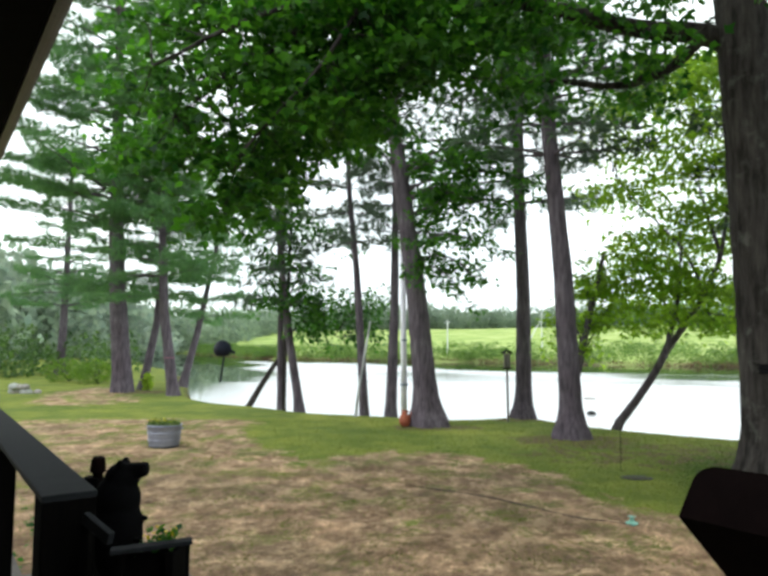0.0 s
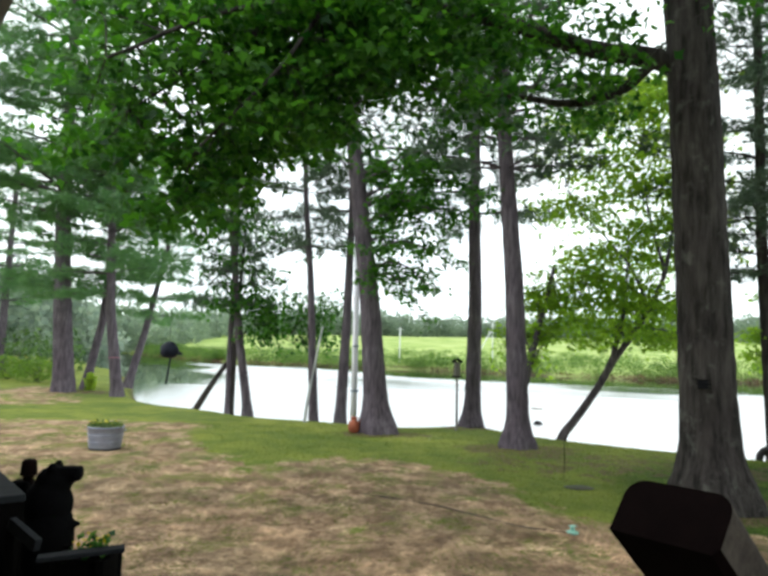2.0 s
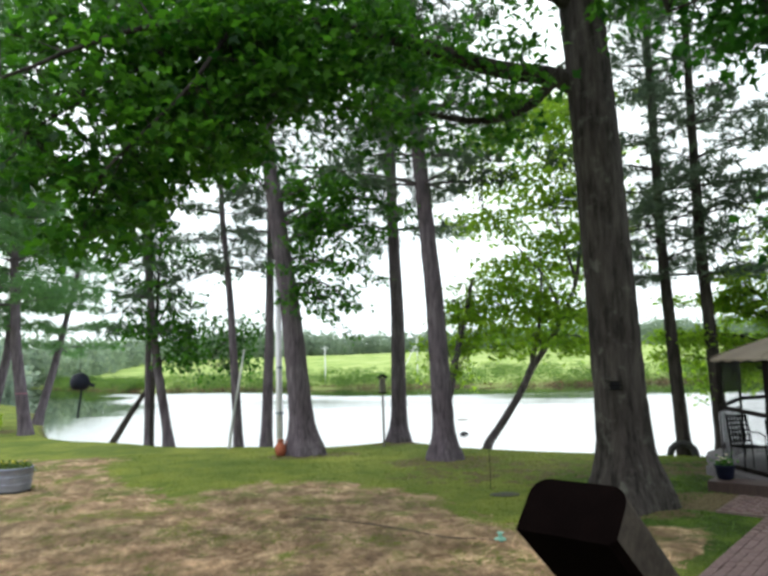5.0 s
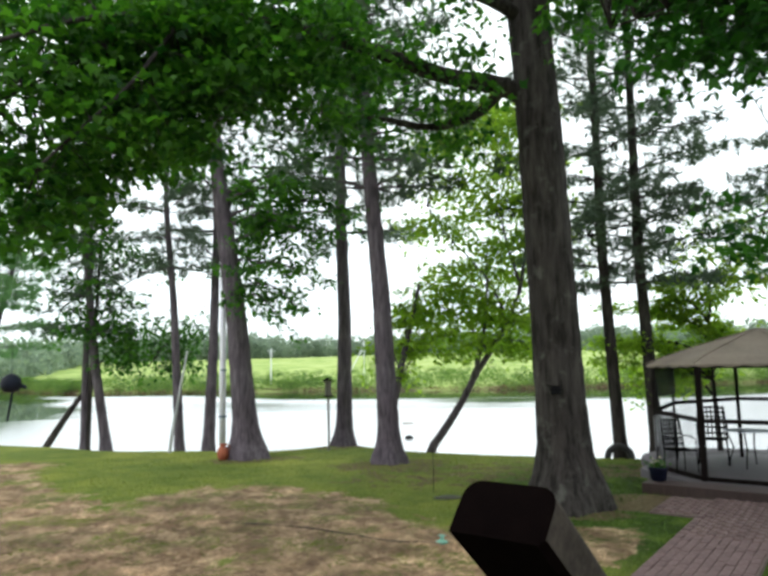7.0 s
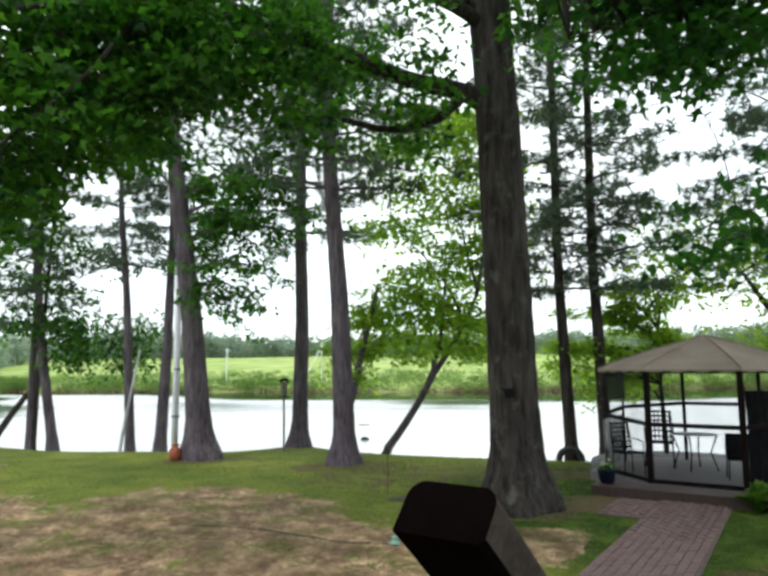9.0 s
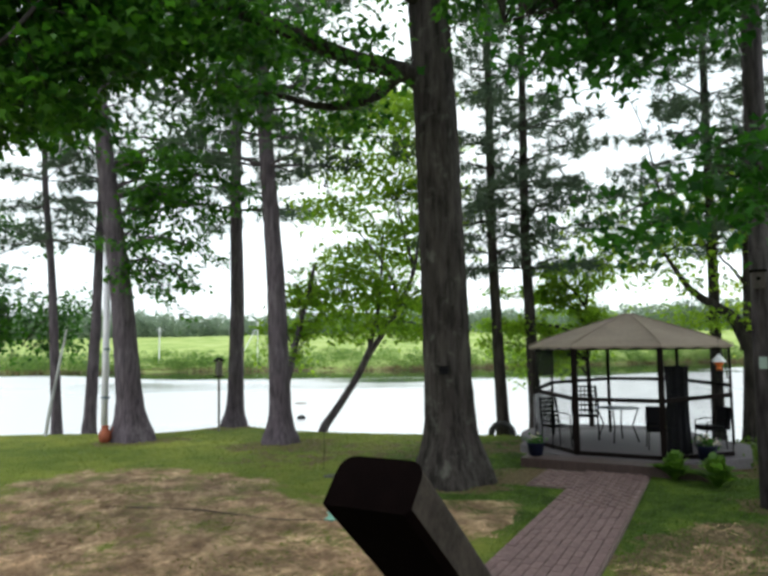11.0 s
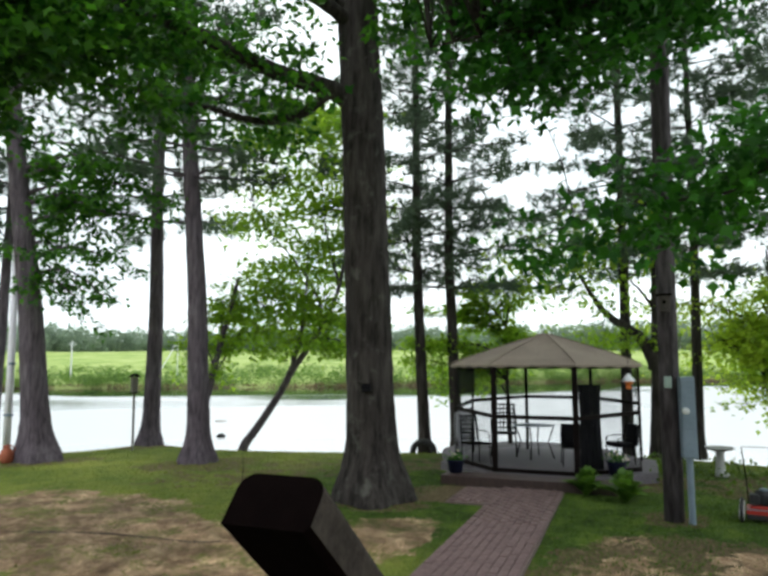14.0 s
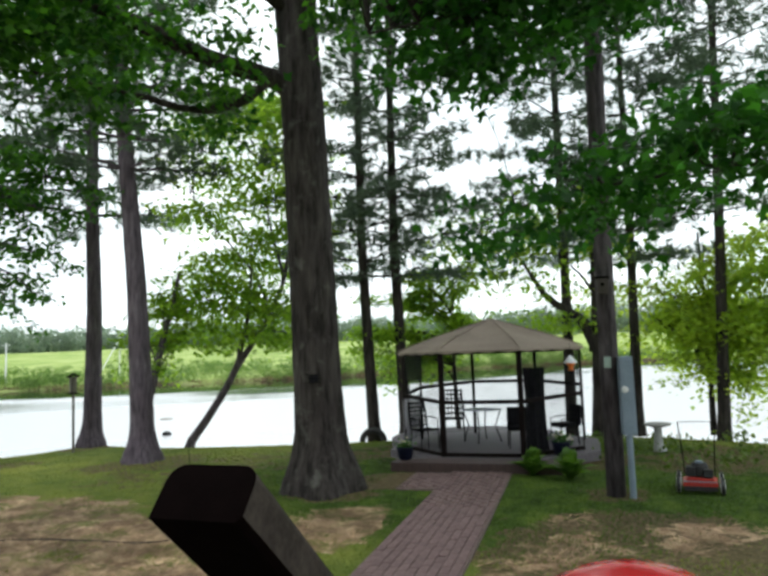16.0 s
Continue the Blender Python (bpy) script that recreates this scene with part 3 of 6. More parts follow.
def pine(label, keys, radius, low, reach, density=1.0, needles=None, seed=0, bark_of=None, group="pines by the pond", tuft=0.19, top=0.3):
    """A pine: straight trunk, whorls of level limbs from height `low` up, brushes of needles in flat layers."""
    r = np.random.default_rng(seed + 100)
    keys = np.asarray(keys, float)
    tree = thing("pine_tree", keys[0], label, "pine tree", group)
    local = keys - keys[0]
    link("trunk", trunk_mesh("trunk", local, radius, top, flare=0.35 if radius < 0.235 else 0.45 if radius > 0.35 else 1.1, seed=seed), bark_of or BARK_PINE, tree)
    height = local[-1, 2]
    tufts = []
    z, turn = low, r.uniform(0, 6)
    while z < height - 0.2:
        share = (z - low) / max(height - low, 0.1)
        for k in range(r.integers(3, 6)):
            a = turn + k * math.tau / 4.5 + r.normal(0, 0.25)
            ln = reach * (1 - 0.55 * share) * r.uniform(0.55, 1.1)
            start = crown_axis(local, z)
            end = start + np.array((math.cos(a) * ln, math.sin(a) * ln, ln * r.uniform(-0.12, 0.22)))
            pts, (v, q) = limb_arrays(start, end, 0.035 * radius / 0.2, 0.008, ln * 0.03, steps=6, sides=5, seed=r.integers(1e6))
            link("limb", mesh_from("limb", v, None, q, True), bark_of or BARK_PINE, tree)
            side = np.cross(end - start, UP) / ln
            for s in np.linspace(0.3, 1.0, max(3, int(ln * 3.2))):
                p = start + (end - start) * s
                wing = ln * 0.34 * (1.15 - s) + 0.12
                m = max(2, int(8 * density))
                w = r.uniform(-1, 1, m)
                q = p + side * (w * wing)[:, None] + (end - start) / ln * np.abs(w * wing * 0.6)[:, None]
                q[:, 2] += r.normal(0.04, 0.09, m)
                tufts.append(q)
        z += r.uniform(0.55, 0.95) / density ** 0.5
        turn += 1.9
    v, t = needle_tufts(np.concatenate(tufts), r, tuft)
    crown = Pile()
    crown.add(v, t)
    link("crown", crown.mesh("crown"), needles or NEEDLE, tree)
    return tree


def sprays(paths, r, per_metre, spread, flat=0.45, twigs=None, twig_r=0.006):
    """Leaf places round twigs that leave each limb."""
    out = []
    for pts in paths:
        ln = np.linalg.norm(np.diff(pts, axis=0), axis=1).sum()
        for s in r.uniform(0.15, 1.0, max(2, int(ln * 2.6))):
            p = np.array([np.interp(s * (len(pts) - 1), np.arange(len(pts)), pts[:, c]) for c in range(3)])
            d = r.normal(0, 1, 3) * (1, 1, flat)
            d /= np.linalg.norm(d) + 1e-9
            tip = p + d * spread * r.uniform(0.5, 1.25) - UP * spread * 0.15
            if twigs is not None:
                v, q = tube_arrays(np.stack([p, (p + tip) / 2 + UP * 0.05, tip]), np.array((twig_r * 1.6, twig_r, twig_r * 0.5)), 4)
                twigs.add(v, None, q)
            n = max(3, int(per_metre * spread * r.uniform(0.5, 1.4)))
            u = r.uniform(0.15, 1.1, n)[:, None]
            out.append(p + (tip - p) * u + r.normal(0, 1, (n, 3)) * np.array((0.2, 0.2, 0.2 * flat)) * spread)
    return np.concatenate(out)


def broadleaf(label, keys, radius, boughs, leaf=0.13, per_metre=30, spread=0.7, material_of=None, seed=0, bark_of=None, top=0.35, category="maple tree",
              name="maple_tree", shape="lobed", flare=1.0, leaf_from=0.2, side_limbs=3, sides=20, group=""):
    """A leafy tree: trunk, boughs given as (start height, end x, end y, end z, sag), side limbs and sprays of leaves."""
    r = np.random.default_rng(seed + 500)
    keys = np.asarray(keys, float)
    tree = thing(name, keys[0], label, category, group)
    local = keys - keys[0]
    link("trunk", trunk_mesh("trunk", local, radius, top, sides, flare, seed), bark_of or BARK, tree)
    twigs, paths = Pile(), []
    for z, ex, ey, ez, sag in boughs:
        start = crown_axis(local, z)
        end = np.array((ex, ey, ez)) - keys[0]
        ln = np.linalg.norm(end - start)
        thick = min(radius * 0.5, 0.012 * ln + 0.015)
        pts, (v, q) = limb_arrays(start, end, thick, 0.01, sag, 14, 8, r.integers(1e6))
        link("bough", mesh_from("bough", v, None, q, True), bark_of or BARK, tree)
        paths.append(pts[int(14 * leaf_from):])
        for k in range(int(side_limbs * max(1, ln / 3))):
            s = r.uniform(leaf_from + 0.05, 0.97)
            p = np.array([np.interp(s * 13, np.arange(14), pts[:, c]) for c in range(3)])
            d = r.normal(0, 1, 3) * (1, 1, 0.3)
            d /= np.linalg.norm(d)
            e = p + d * min(1.5, ln * 0.35) * r.uniform(0.5, 1.1)
            sp, (v, q) = limb_arrays(p, e, thick * 0.35, 0.005, 0.05, 6, 5, r.integers(1e6))
            twigs.add(v, None, q)
            paths.append(sp)
    places = sprays(paths, r, per_metre, spread, twigs=twigs)
    tagged(link("twigwork", twigs.mesh("twigwork", True), bark_of or BARK, tree), kind="stuff")
    v, t = leaves(places, leaf, *((LOBED, LOBED_T) if shape == "lobed" else (KITE, KITE_T)), seed=seed)
    crown = Pile()
    crown.add(v, t)
    link("crown", crown.mesh("crown"), material_of or LEAF, tree)
    return tree


def upright(x, y, *tops):
    return [(x, y, 0.0), *tops]


# pines along the lawn's edge
pine("tall white pine with a broad purple-grey trunk at the lawn's edge", upright(-11.2, 28.5, (-11.5, 28.4, 4.2), (-11.7, 28.4, 7.6), (-11.8, 28.3, 19)), 0.42, 7.4, 5.4, 1.9, NEEDLE_PALE, 1, tuft=0.21)
pine("slender pine leaning beside the broad one", upright(-10.9, 30.0, (-10.4, 30.2, 3.0), (-9.9, 30.3, 13)), 0.2, 4.2, 3.2, 1.2, NEEDLE_PALE, 2, tuft=0.21)
banded = pine("slim pine with a pink band round its trunk", upright(-8.4, 26.6, (-8.85, 26.5, 3.3), (-9.3, 26.4, 13)), 0.23, 4.0, 3.4, 1.2, NEEDLE_PALE, 3, tuft=0.21)
pine("pine leaning out over the water", upright(-10.1, 33.4, (-9.5, 33.6, 2.6), (-8.3, 34, 9)), 0.21, 3.4, 3.0, 1.2, NEEDLE_PALE, 4, tuft=0.21)
pine("dark pine at the far end of the lawn", upright(-20.8, 42.6, (-20.7, 42.6, 3.3), (-20.5, 42.6, 15)), 0.28, 4.4, 4.6, 1.1, NEEDLE_PALE, 5)
pine("slim pine growing at the pond's edge", upright(-2.7, 21.4, (-3.1, 21.4, 2.5), (-3.5, 21.4, 6.2), (-3.7, 21.4, 12)), 0.15, 3.4, 1.8, 0.8, NEEDLE, 6)
pine("thin pine twin at the pond's edge", upright(-3.4, 22.0, (-3.45, 22.0, 2.2), (-3.4, 22.0, 9)), 0.12, 3.4, 1.4, 0.7, NEEDLE, 7)
pine("thin grey trunk standing at the bank", upright(-0.58, 20.0, (-0.83, 20.0, 4.3), (-1.08, 20.0, 6.8), (-1.3, 20, 12)), 0.14, 5.2, 2.0, 0.9, NEEDLE, 8)
pine("slim dark trunk behind the grey pole", upright(0.21, 20.0, (0.32, 20.0, 3.1), (0.4, 20, 12)), 0.17, 5.5, 2.2, 1.0, NEEDLE, 9)
pine("straight pine with a tall bare trunk beside the pond", upright(4.05, 19.3, (4.1, 19.3, 3.6), (4.0, 19.3, 6.7), (4.05, 19.3, 17)), 0.24, 6.3, 2.9, 1.2, NEEDLE, 10)
pine("straight pine with rough bark on the lawn", upright(4.3, 15.26, (4.18, 15.3, 3.8), (3.87, 15.4, 8.0), (3.7, 15.4, 16)), 0.265, 6.6, 2.8, 1.2, NEEDLE, 11)
pine("dark slender pine leaning a little by the bank", upright(9.87, 14.3, (9.72, 14.4, 5.0), (9.75, 14.4, 17)), 0.16, 4.6, 2.7, 1.1, NEEDLE, 12, BARK_DARK)
pine("dark slender pine beside the gazebo", upright(10.52, 13.8, (10.42, 13.9, 5.0), (10.55, 13.9, 17)), 0.16, 4.2, 2.7, 1.1, NEEDLE, 13, BARK_DARK)
pine("dark pine behind the gazebo", upright(13.86, 11.2, (13.94, 11.2, 3.6), (13.98, 11.1, 16)), 0.15, 4.6, 3.1, 1.15, NEEDLE, 14, BARK_DARK)
pine("dark pine beyond the utility pole", upright(15.2, 10.2, (15.3, 10.1, 4.8), (15.3, 10.0, 14)), 0.14, 4.4, 2.8, 0.9, NEEDLE, 15, BARK_DARK)
pine("slender pine on the bank behind the mower", upright(15.2, 8.0, (15.35, 7.8, 4.5), (15.45, 7.6, 9.3), (15.5, 7.5, 15)), 0.145, 5.2, 2.6, 1.0, NEEDLE, 16, BARK_DARK)

# the stout tree on the lawn before the white pole
def ends(*rows):
    """Boughs by their start height and where they end: bearing, rise, reach and arch."""
    return [(z, *spot(b, rise, reach), sag) for z, b, rise, reach, sag in rows]


broadleaf("stout tree with a smooth purple-grey trunk and flared base", upright(1.18, 17.5, (0.87, 17.55, 3.5), (0.27, 17.6, 7.8), (-0.1, 17.6, 13)), 0.33,
          ends((4.2, 8.5, 0.085, 16.6, 0.5), (4.6, 10, 0.13, 16.6, 0.5), (4.0, 7.0, 0.07, 16.5, 0.4), (5.0, 6.8, 0.15, 18.5, 0.3), (6.0, 9.5, 0.19, 16.5, 0.4), (6.8, -5, 0.3, 17, 0.4),
               (6.8, 6.5, 0.24, 18.6, 0.4), (5.5, 11.5, 0.2, 16.8, 0.4), (6.2, 12, 0.25, 17, 0.4), (6.8, 10.5, 0.3, 17, 0.3), (5.8, 7.5, 0.22, 16.4, 0.4), (6.6, 8, 0.27, 16.3, 0.3), (7.4, 8.5, 0.29, 17, 0.3), (7.6, -3, 0.32, 18.6, 0.3), (8.6, 4, 0.4, 18.8, 0.3)),
          0.15, 56, 0.8, LEAF, 21, BARK_PINE, name="broadleaf_tree", category="tree")

def airy(label, keys, radius, limbs, zones, leaf=0.13, per=38, material_of=None, seed=0, bark_of=None, top=0.35, flare=1.0, sides=20, puff=(0.36, 0.36, 0.11)):
    """A spreading maple: a few main limbs (start height, thickness, places on the way), branchlets from them, and a flat puff of leaves at the end of each."""
    r = np.random.default_rng(seed + 700)
    keys = np.asarray(keys, float)
    tree = thing("maple_tree", keys[0], label, "maple tree")
    local = keys - keys[0]
    link("trunk", trunk_mesh("trunk", local, radius, top, sides, flare, seed), bark_of or BARK, tree)
    wood = []
    for z, thick, way in limbs:
        pts = curve_through([crown_axis(local, z - 0.25), crown_axis(local, z), *(spot(*w) - keys[0] for w in way)], 26)
        pts[2:] += np.cumsum(r.normal(0, 0.014, (24, 3)), axis=0)
        v, q = tube_arrays(pts, thick * np.linspace(1, 0.3, 26) ** 2.2 + 0.006, 9)
        link("bough", mesh_from("bough", v, None, q, True), bark_of or BARK, tree)
        wood.append(pts[7:])
    wood = np.concatenate(wood)
    twigs, places = Pile(), []
    for b0, b1, low, high, d0, d1, count in zones:
        for _ in range(count):
            u = r.uniform(0, 1)
            lo = low[0] + (low[1] - low[0]) * u
            hi = high[0] + (high[1] - high[0]) * u
            c = spot(b0 + (b1 - b0) * u, r.uniform(lo, hi), r.uniform(d0, d1)) - keys[0]
            away = np.linalg.norm(wood - c, axis=1) + r.uniform(0, 0.8, len(wood))
            root = wood[np.argmin(away)]
            mid = (root + c) / 2 + UP * 0.1 * np.linalg.norm(c - root) + r.normal(0, 0.08, 3)
            ln = np.linalg.norm(c - root)
            v, q = tube_arrays(curve_through([root, mid, c], 6), np.linspace(0.005 + 0.004 * min(ln, 2.5), 0.003, 6), 5)
            twigs.add(v, None, q)
            size = r.uniform(0.6, 1.35)
            n = max(6, int(per * size ** 2))
            tilt = r.normal(0, 0.16, 2)
            ang, out = r.uniform(0, math.tau, n), 1.55 * np.sqrt(r.uniform(0, 1, n))
            edge = out * (1 + 0.25 * np.sin(ang * 3 + r.uniform(0, 6)) + 0.15 * np.sin(ang * 5 + r.uniform(0, 6)))
            p = np.stack([np.cos(ang) * edge, np.sin(ang) * edge, r.normal(0, 1, n) - 0.25 * edge ** 2], -1) * np.array(puff) * size
            p[:, 2] += p[:, 0] * tilt[0] + p[:, 1] * tilt[1]
            places.append(c + p)
            for k in range(3):
                e = c + p[k * 2] * 1.3
                v, q = tube_arrays(np.stack([c, (c + e) / 2 + UP * 0.03, e]), np.array((0.004, 0.003, 0.002)), 4)
                twigs.add(v, None, q)
    tagged(link("twigwork", twigs.mesh("twigwork", True), bark_of or BARK, tree), kind="stuff")
    v, t = leaves(np.concatenate(places), leaf, seed=seed)
    crown = Pile()
    crown.add(v, t)
    link("crown", crown.mesh("crown"), material_of or LEAF, tree)
    return tree


# the great maple beside the path: its boughs reach far over the yard
airy("great old maple with furrowed grey bark beside the path", upright(5.61, 9.55, (5.55, 9.58, 3.15), (5.47, 9.62, 5.6), (5.43, 9.64, 6.56), (5.36, 9.66, 8.2), (5.2, 9.6, 11)), 0.40,
     ((6.85, 0.11, ((26.2, 0.43, 10.9), (24.2, 0.39, 10.85), (21, 0.372, 10.7), (13, 0.398, 10.3), (9.2, 0.413, 10), (7, 0.4, 9.9), (2, 0.42, 9.5))),
      (6.8, 0.19, ((26, 0.436, 10.9), (21.4, 0.455, 10.5), (16, 0.5, 9.8), (2, 0.56, 8.6), (-12, 0.5, 7.8), (-20, 0.4, 8.0))),
      (8.4, 0.11, ((20, 0.66, 10), (5, 0.62, 9), (-8, 0.48, 8.4), (-18, 0.34, 8.6))),
      (8.2, 0.13, ((14, 0.68, 9), (0, 0.6, 8), (-6, 0.43, 7.6), (-13, 0.29, 7.8))),
      (8.6, 0.12, ((38, 0.75, 10), (46, 0.82, 9.4))), (9.2, 0.12, ((26, 0.92, 8), (4, 0.88, 7), (-14, 0.7, 7))), (9.0, 0.12, ((31, 0.8, 13), (26, 0.75, 15)))),
     ((-22, -12, (0.27, 0.22), (0.54, 0.6), 8.0, 10.6, 48), (-12, -7, (0.21, 0.26), (0.58, 0.58), 7.8, 10.6, 64), (-7, -1, (0.28, 0.34), (0.6, 0.6), 7.8, 10.6, 68), (-1, 3, (0.4, 0.43), (0.6, 0.6), 7.4, 10, 46), (3, 14, (0.42, 0.37), (0.58, 0.58), 8.4, 11, 58),
      # zones 28 to 58 and -24 to 40: unseen crown, added to shade the lawn
      (14, 25.5, (0.34, 0.33), (0.58, 0.6), 9.2, 11.8, 27), (32, 38, (0.5, 0.47), (0.62, 0.62), 9.5, 11.5, 8), (28, 58, (0.66, 0.68), (1.1, 1.1), 7.5, 13, 240), (-24, 40, (0.6, 0.62), (1.0, 1.0), 6.6, 12, 50), (-16, -9, (0.17, 0.2), (0.3, 0.3), 8.0, 10.4, 14)),
     0.15, 68, LEAF, 22, top=0.85, sides=40)

# a maple whose trunk stands beside the house
airy("maple beside the house with low spreading boughs", upright(9.6, 1.4, (9.5, 1.5, 4), (9.3, 1.6, 10)), 0.25,
     ((3.7, 0.05, ((72, 0.22, 8), (62, 0.24, 7.4), (52, 0.23, 7.4), (44, 0.19, 7.6))), (5.8, 0.08, ((72, 0.62, 8), (56, 0.56, 7.4), (44, 0.52, 7.4), (36, 0.5, 7.6))),
      (6.6, 0.1, ((80, 0.7, 8), (95, 0.75, 8)))),
     ((43, 50, (0.16, 0.13), (0.2, 0.26), 6.6, 8.6, 5), (50, 56, (0.13, 0.16), (0.27, 0.27), 6.6, 8.6, 9), (56, 70, (0.21, 0.17), (0.28, 0.31), 6.6, 8.6, 21), (38.5, 47, (0.43, 0.37), (0.6, 0.6), 6.8, 8.6, 44), (45, 52, (0.42, 0.42), (0.6, 0.6), 6.8, 8.6, 12),
      # zone 30 to 110: unseen leaves overhead, added to shade the yard
      (44, 60, (0.42, 0.47), (0.62, 0.62), 6.8, 8.6, 52), (62, 72, (0.26, 0.23), (0.32, 0.32), 5.6, 7.2, 15), (60, 72, (0.54, 0.54), (0.66, 0.66), 6.8, 8.6, 10), (30, 110, (0.68, 0.68), (1.4, 1.4), 4.5, 11, 520)),
     0.14, 52, LEAF_DEEP, 23)

# small trees on the bank
airy("young maple leaning out over the pond", [spot(19.15, -0.1204, 18.27), spot(20.58, -0.0874, 18.0), spot(22.26, -0.0422, 17.7), spot(23.03, -0.0143, 17.6), spot(25.41, 0.0457, 17.5), spot(27.2, 0.11, 17.4), spot(28.2, 0.22, 17.4)], 0.115,
     ((2.0, 0.085, ((23.35, 0.005, 17.6), (23.8, 0.034, 17.6), (24.4, 0.1, 17.6), (24.8, 0.2, 17.7))), (2.6, 0.05, ((22.6, 0.06, 17.7), (20.5, 0.085, 17.8), (18.6, 0.1, 17.9))),
      (3.4, 0.05, ((24.6, 0.13, 17.6), (21.6, 0.19, 17.6), (19.6, 0.25, 17.8))), (4.2, 0.05, ((25.8, 0.2, 17.4), (25.2, 0.3, 17.4))), (2.3, 0.04, ((24.6, 0.03, 17.2), (26.2, 0.035, 16.9), (28, 0.03, 16.9)))),
     ((18.0, 22.5, (0.03, 0.0), (0.13, 0.17), 16.9, 18.7, 28), (22.5, 29, (0.025, 0.005), (0.16, 0.2), 16.6, 18.6, 45), (18.6, 29, (0.17, 0.15), (0.38, 0.4), 16.6, 18.6, 66)),
     0.15, 118, LEAF_MID, 24, BARK_PINE, top=0.25, flare=0.1, puff=(0.6, 0.6, 0.1))
airy("slender leafy tree growing among the slim pines at the pond", [spot(-8.55, -0.1, 22.2), spot(-8.5, 0.0, 22.2), spot(-8.2, 0.12, 22.0), spot(-8.0, 0.26, 22.0)], 0.08,
     ((2.0, 0.03, ((-7.4, 0.03, 21.8), (-5.2, 0.03, 21.4), (-3.6, 0.0, 21.2))), (2.8, 0.03, ((-9.2, 0.09, 21.8), (-11, 0.1, 21.6))), (3.6, 0.03, ((-6.8, 0.12, 21.6), (-4.2, 0.15, 21.4), (-2.4, 0.16, 21.2))),
      (4.6, 0.03, ((-9, 0.2, 21.6), (-10.5, 0.24, 21.6)))),
     ((-11, -6.5, (0.06, 0.01), (0.2, 0.2), 20.8, 22.6, 36), (-6.5, -0.6, (0.0, 0.0), (0.09, 0.07), 20.8, 22.2, 44), (-6.5, -2.5, (0.1, 0.13), (0.2, 0.2), 20.8, 22.2, 7)),
     0.15, 60, LEAF, 30, BARK_DARK, flare=0.1, puff=(0.42, 0.42, 0.12))
broadleaf("small forked tree behind the rough pine", [spot(14.9, -0.126, 17.5), spot(16.20, -0.0506, 17.5), spot(17.09, 0.0216, 17.5), spot(17.99, 0.0816, 17.5), spot(18.59, 0.13, 17.5)], 0.13,
          ends((1.8, 18.5, 0.03, 18, 0.1), (2.1, 15.5, 0.05, 18, 0.1), (2.4, 20, 0.06, 18, 0.1), (2.9, 17, 0.1, 18, 0.2)), 0.12, 85, 0.85, LEAF_MID, 25, BARK_PINE, flare=0.2)
broadleaf("bushy tree with low light-green boughs on the bank", upright(16.4, 8.9, (16.5, 8.9, 2.2), (16.4, 8.9, 5)), 0.08,
          ends((1.6, 58, 0.03, 18.5, 0.1), (1.9, 60, 0.015, 18.3, 0.1), (2.0, 62, 0.03, 18.5, 0.1), (2.2, 59, 0.06, 18.5, 0.2), (2.6, 61, 0.08, 18.5, 0.2), (2.8, 57, 0.08, 18.5, 0.2), (3.0, 63.5, 0.1, 18.5, 0.2), (1.7, 64, 0.02, 18.3, 0.1),
               (2.0, 59.5, 0.035, 18.3, 0.2), (2.4, 61.5, 0.06, 18.5, 0.2), (1.9, 56.5, 0.05, 18.6, 0.1), (2.4, 65, 0.05, 18.2, 0.1), (2.4, 58, 0.05, 18.6, 0.2), (3.0, 65.5, 0.09, 18.4, 0.1), (1.2, 60.5, -0.03, 18.2, 0.1), (1.1, 63, -0.045, 18.0, 0.1), (1.3, 65.5, -0.03, 18.0, 0.1), (3.6, 62, 0.13, 18.4, 0.1)),
          0.14, 54, 1.35, LEAF_LIGHT, 26, BARK_DARK, flare=0.1)
broadleaf("leafy tree leaning at the water beside the yard", upright(17.0, 5.6, (17.1, 5.5, 2.5), (17.0, 5.4, 6)), 0.1,
          ends((1.7, 66, 0.02, 17.6, 0.1), (1.7, 65, 0.04, 17.6, 0.1), (2.2, 67, 0.06, 17.4, 0.2), (2.8, 65.5, 0.09, 17.6, 0.2), (3.4, 66.5, 0.13, 17.6, 0.2), (2.6, 65, 0.05, 17.6, 0.2), (1.6, 67.5, 0.01, 17.6, 0.1), (4.4, 69, 0.13, 17.6, 0.1), (3, 64, 0.11, 17.4, 0.2), (2, 64, 0.02, 17.4, 0.1), (2.4, 64.5, 0.04, 17.6, 0.2)),
          0.14, 84, 1.25, LEAF_LIGHT, 27, BARK_DARK, flare=0.1)
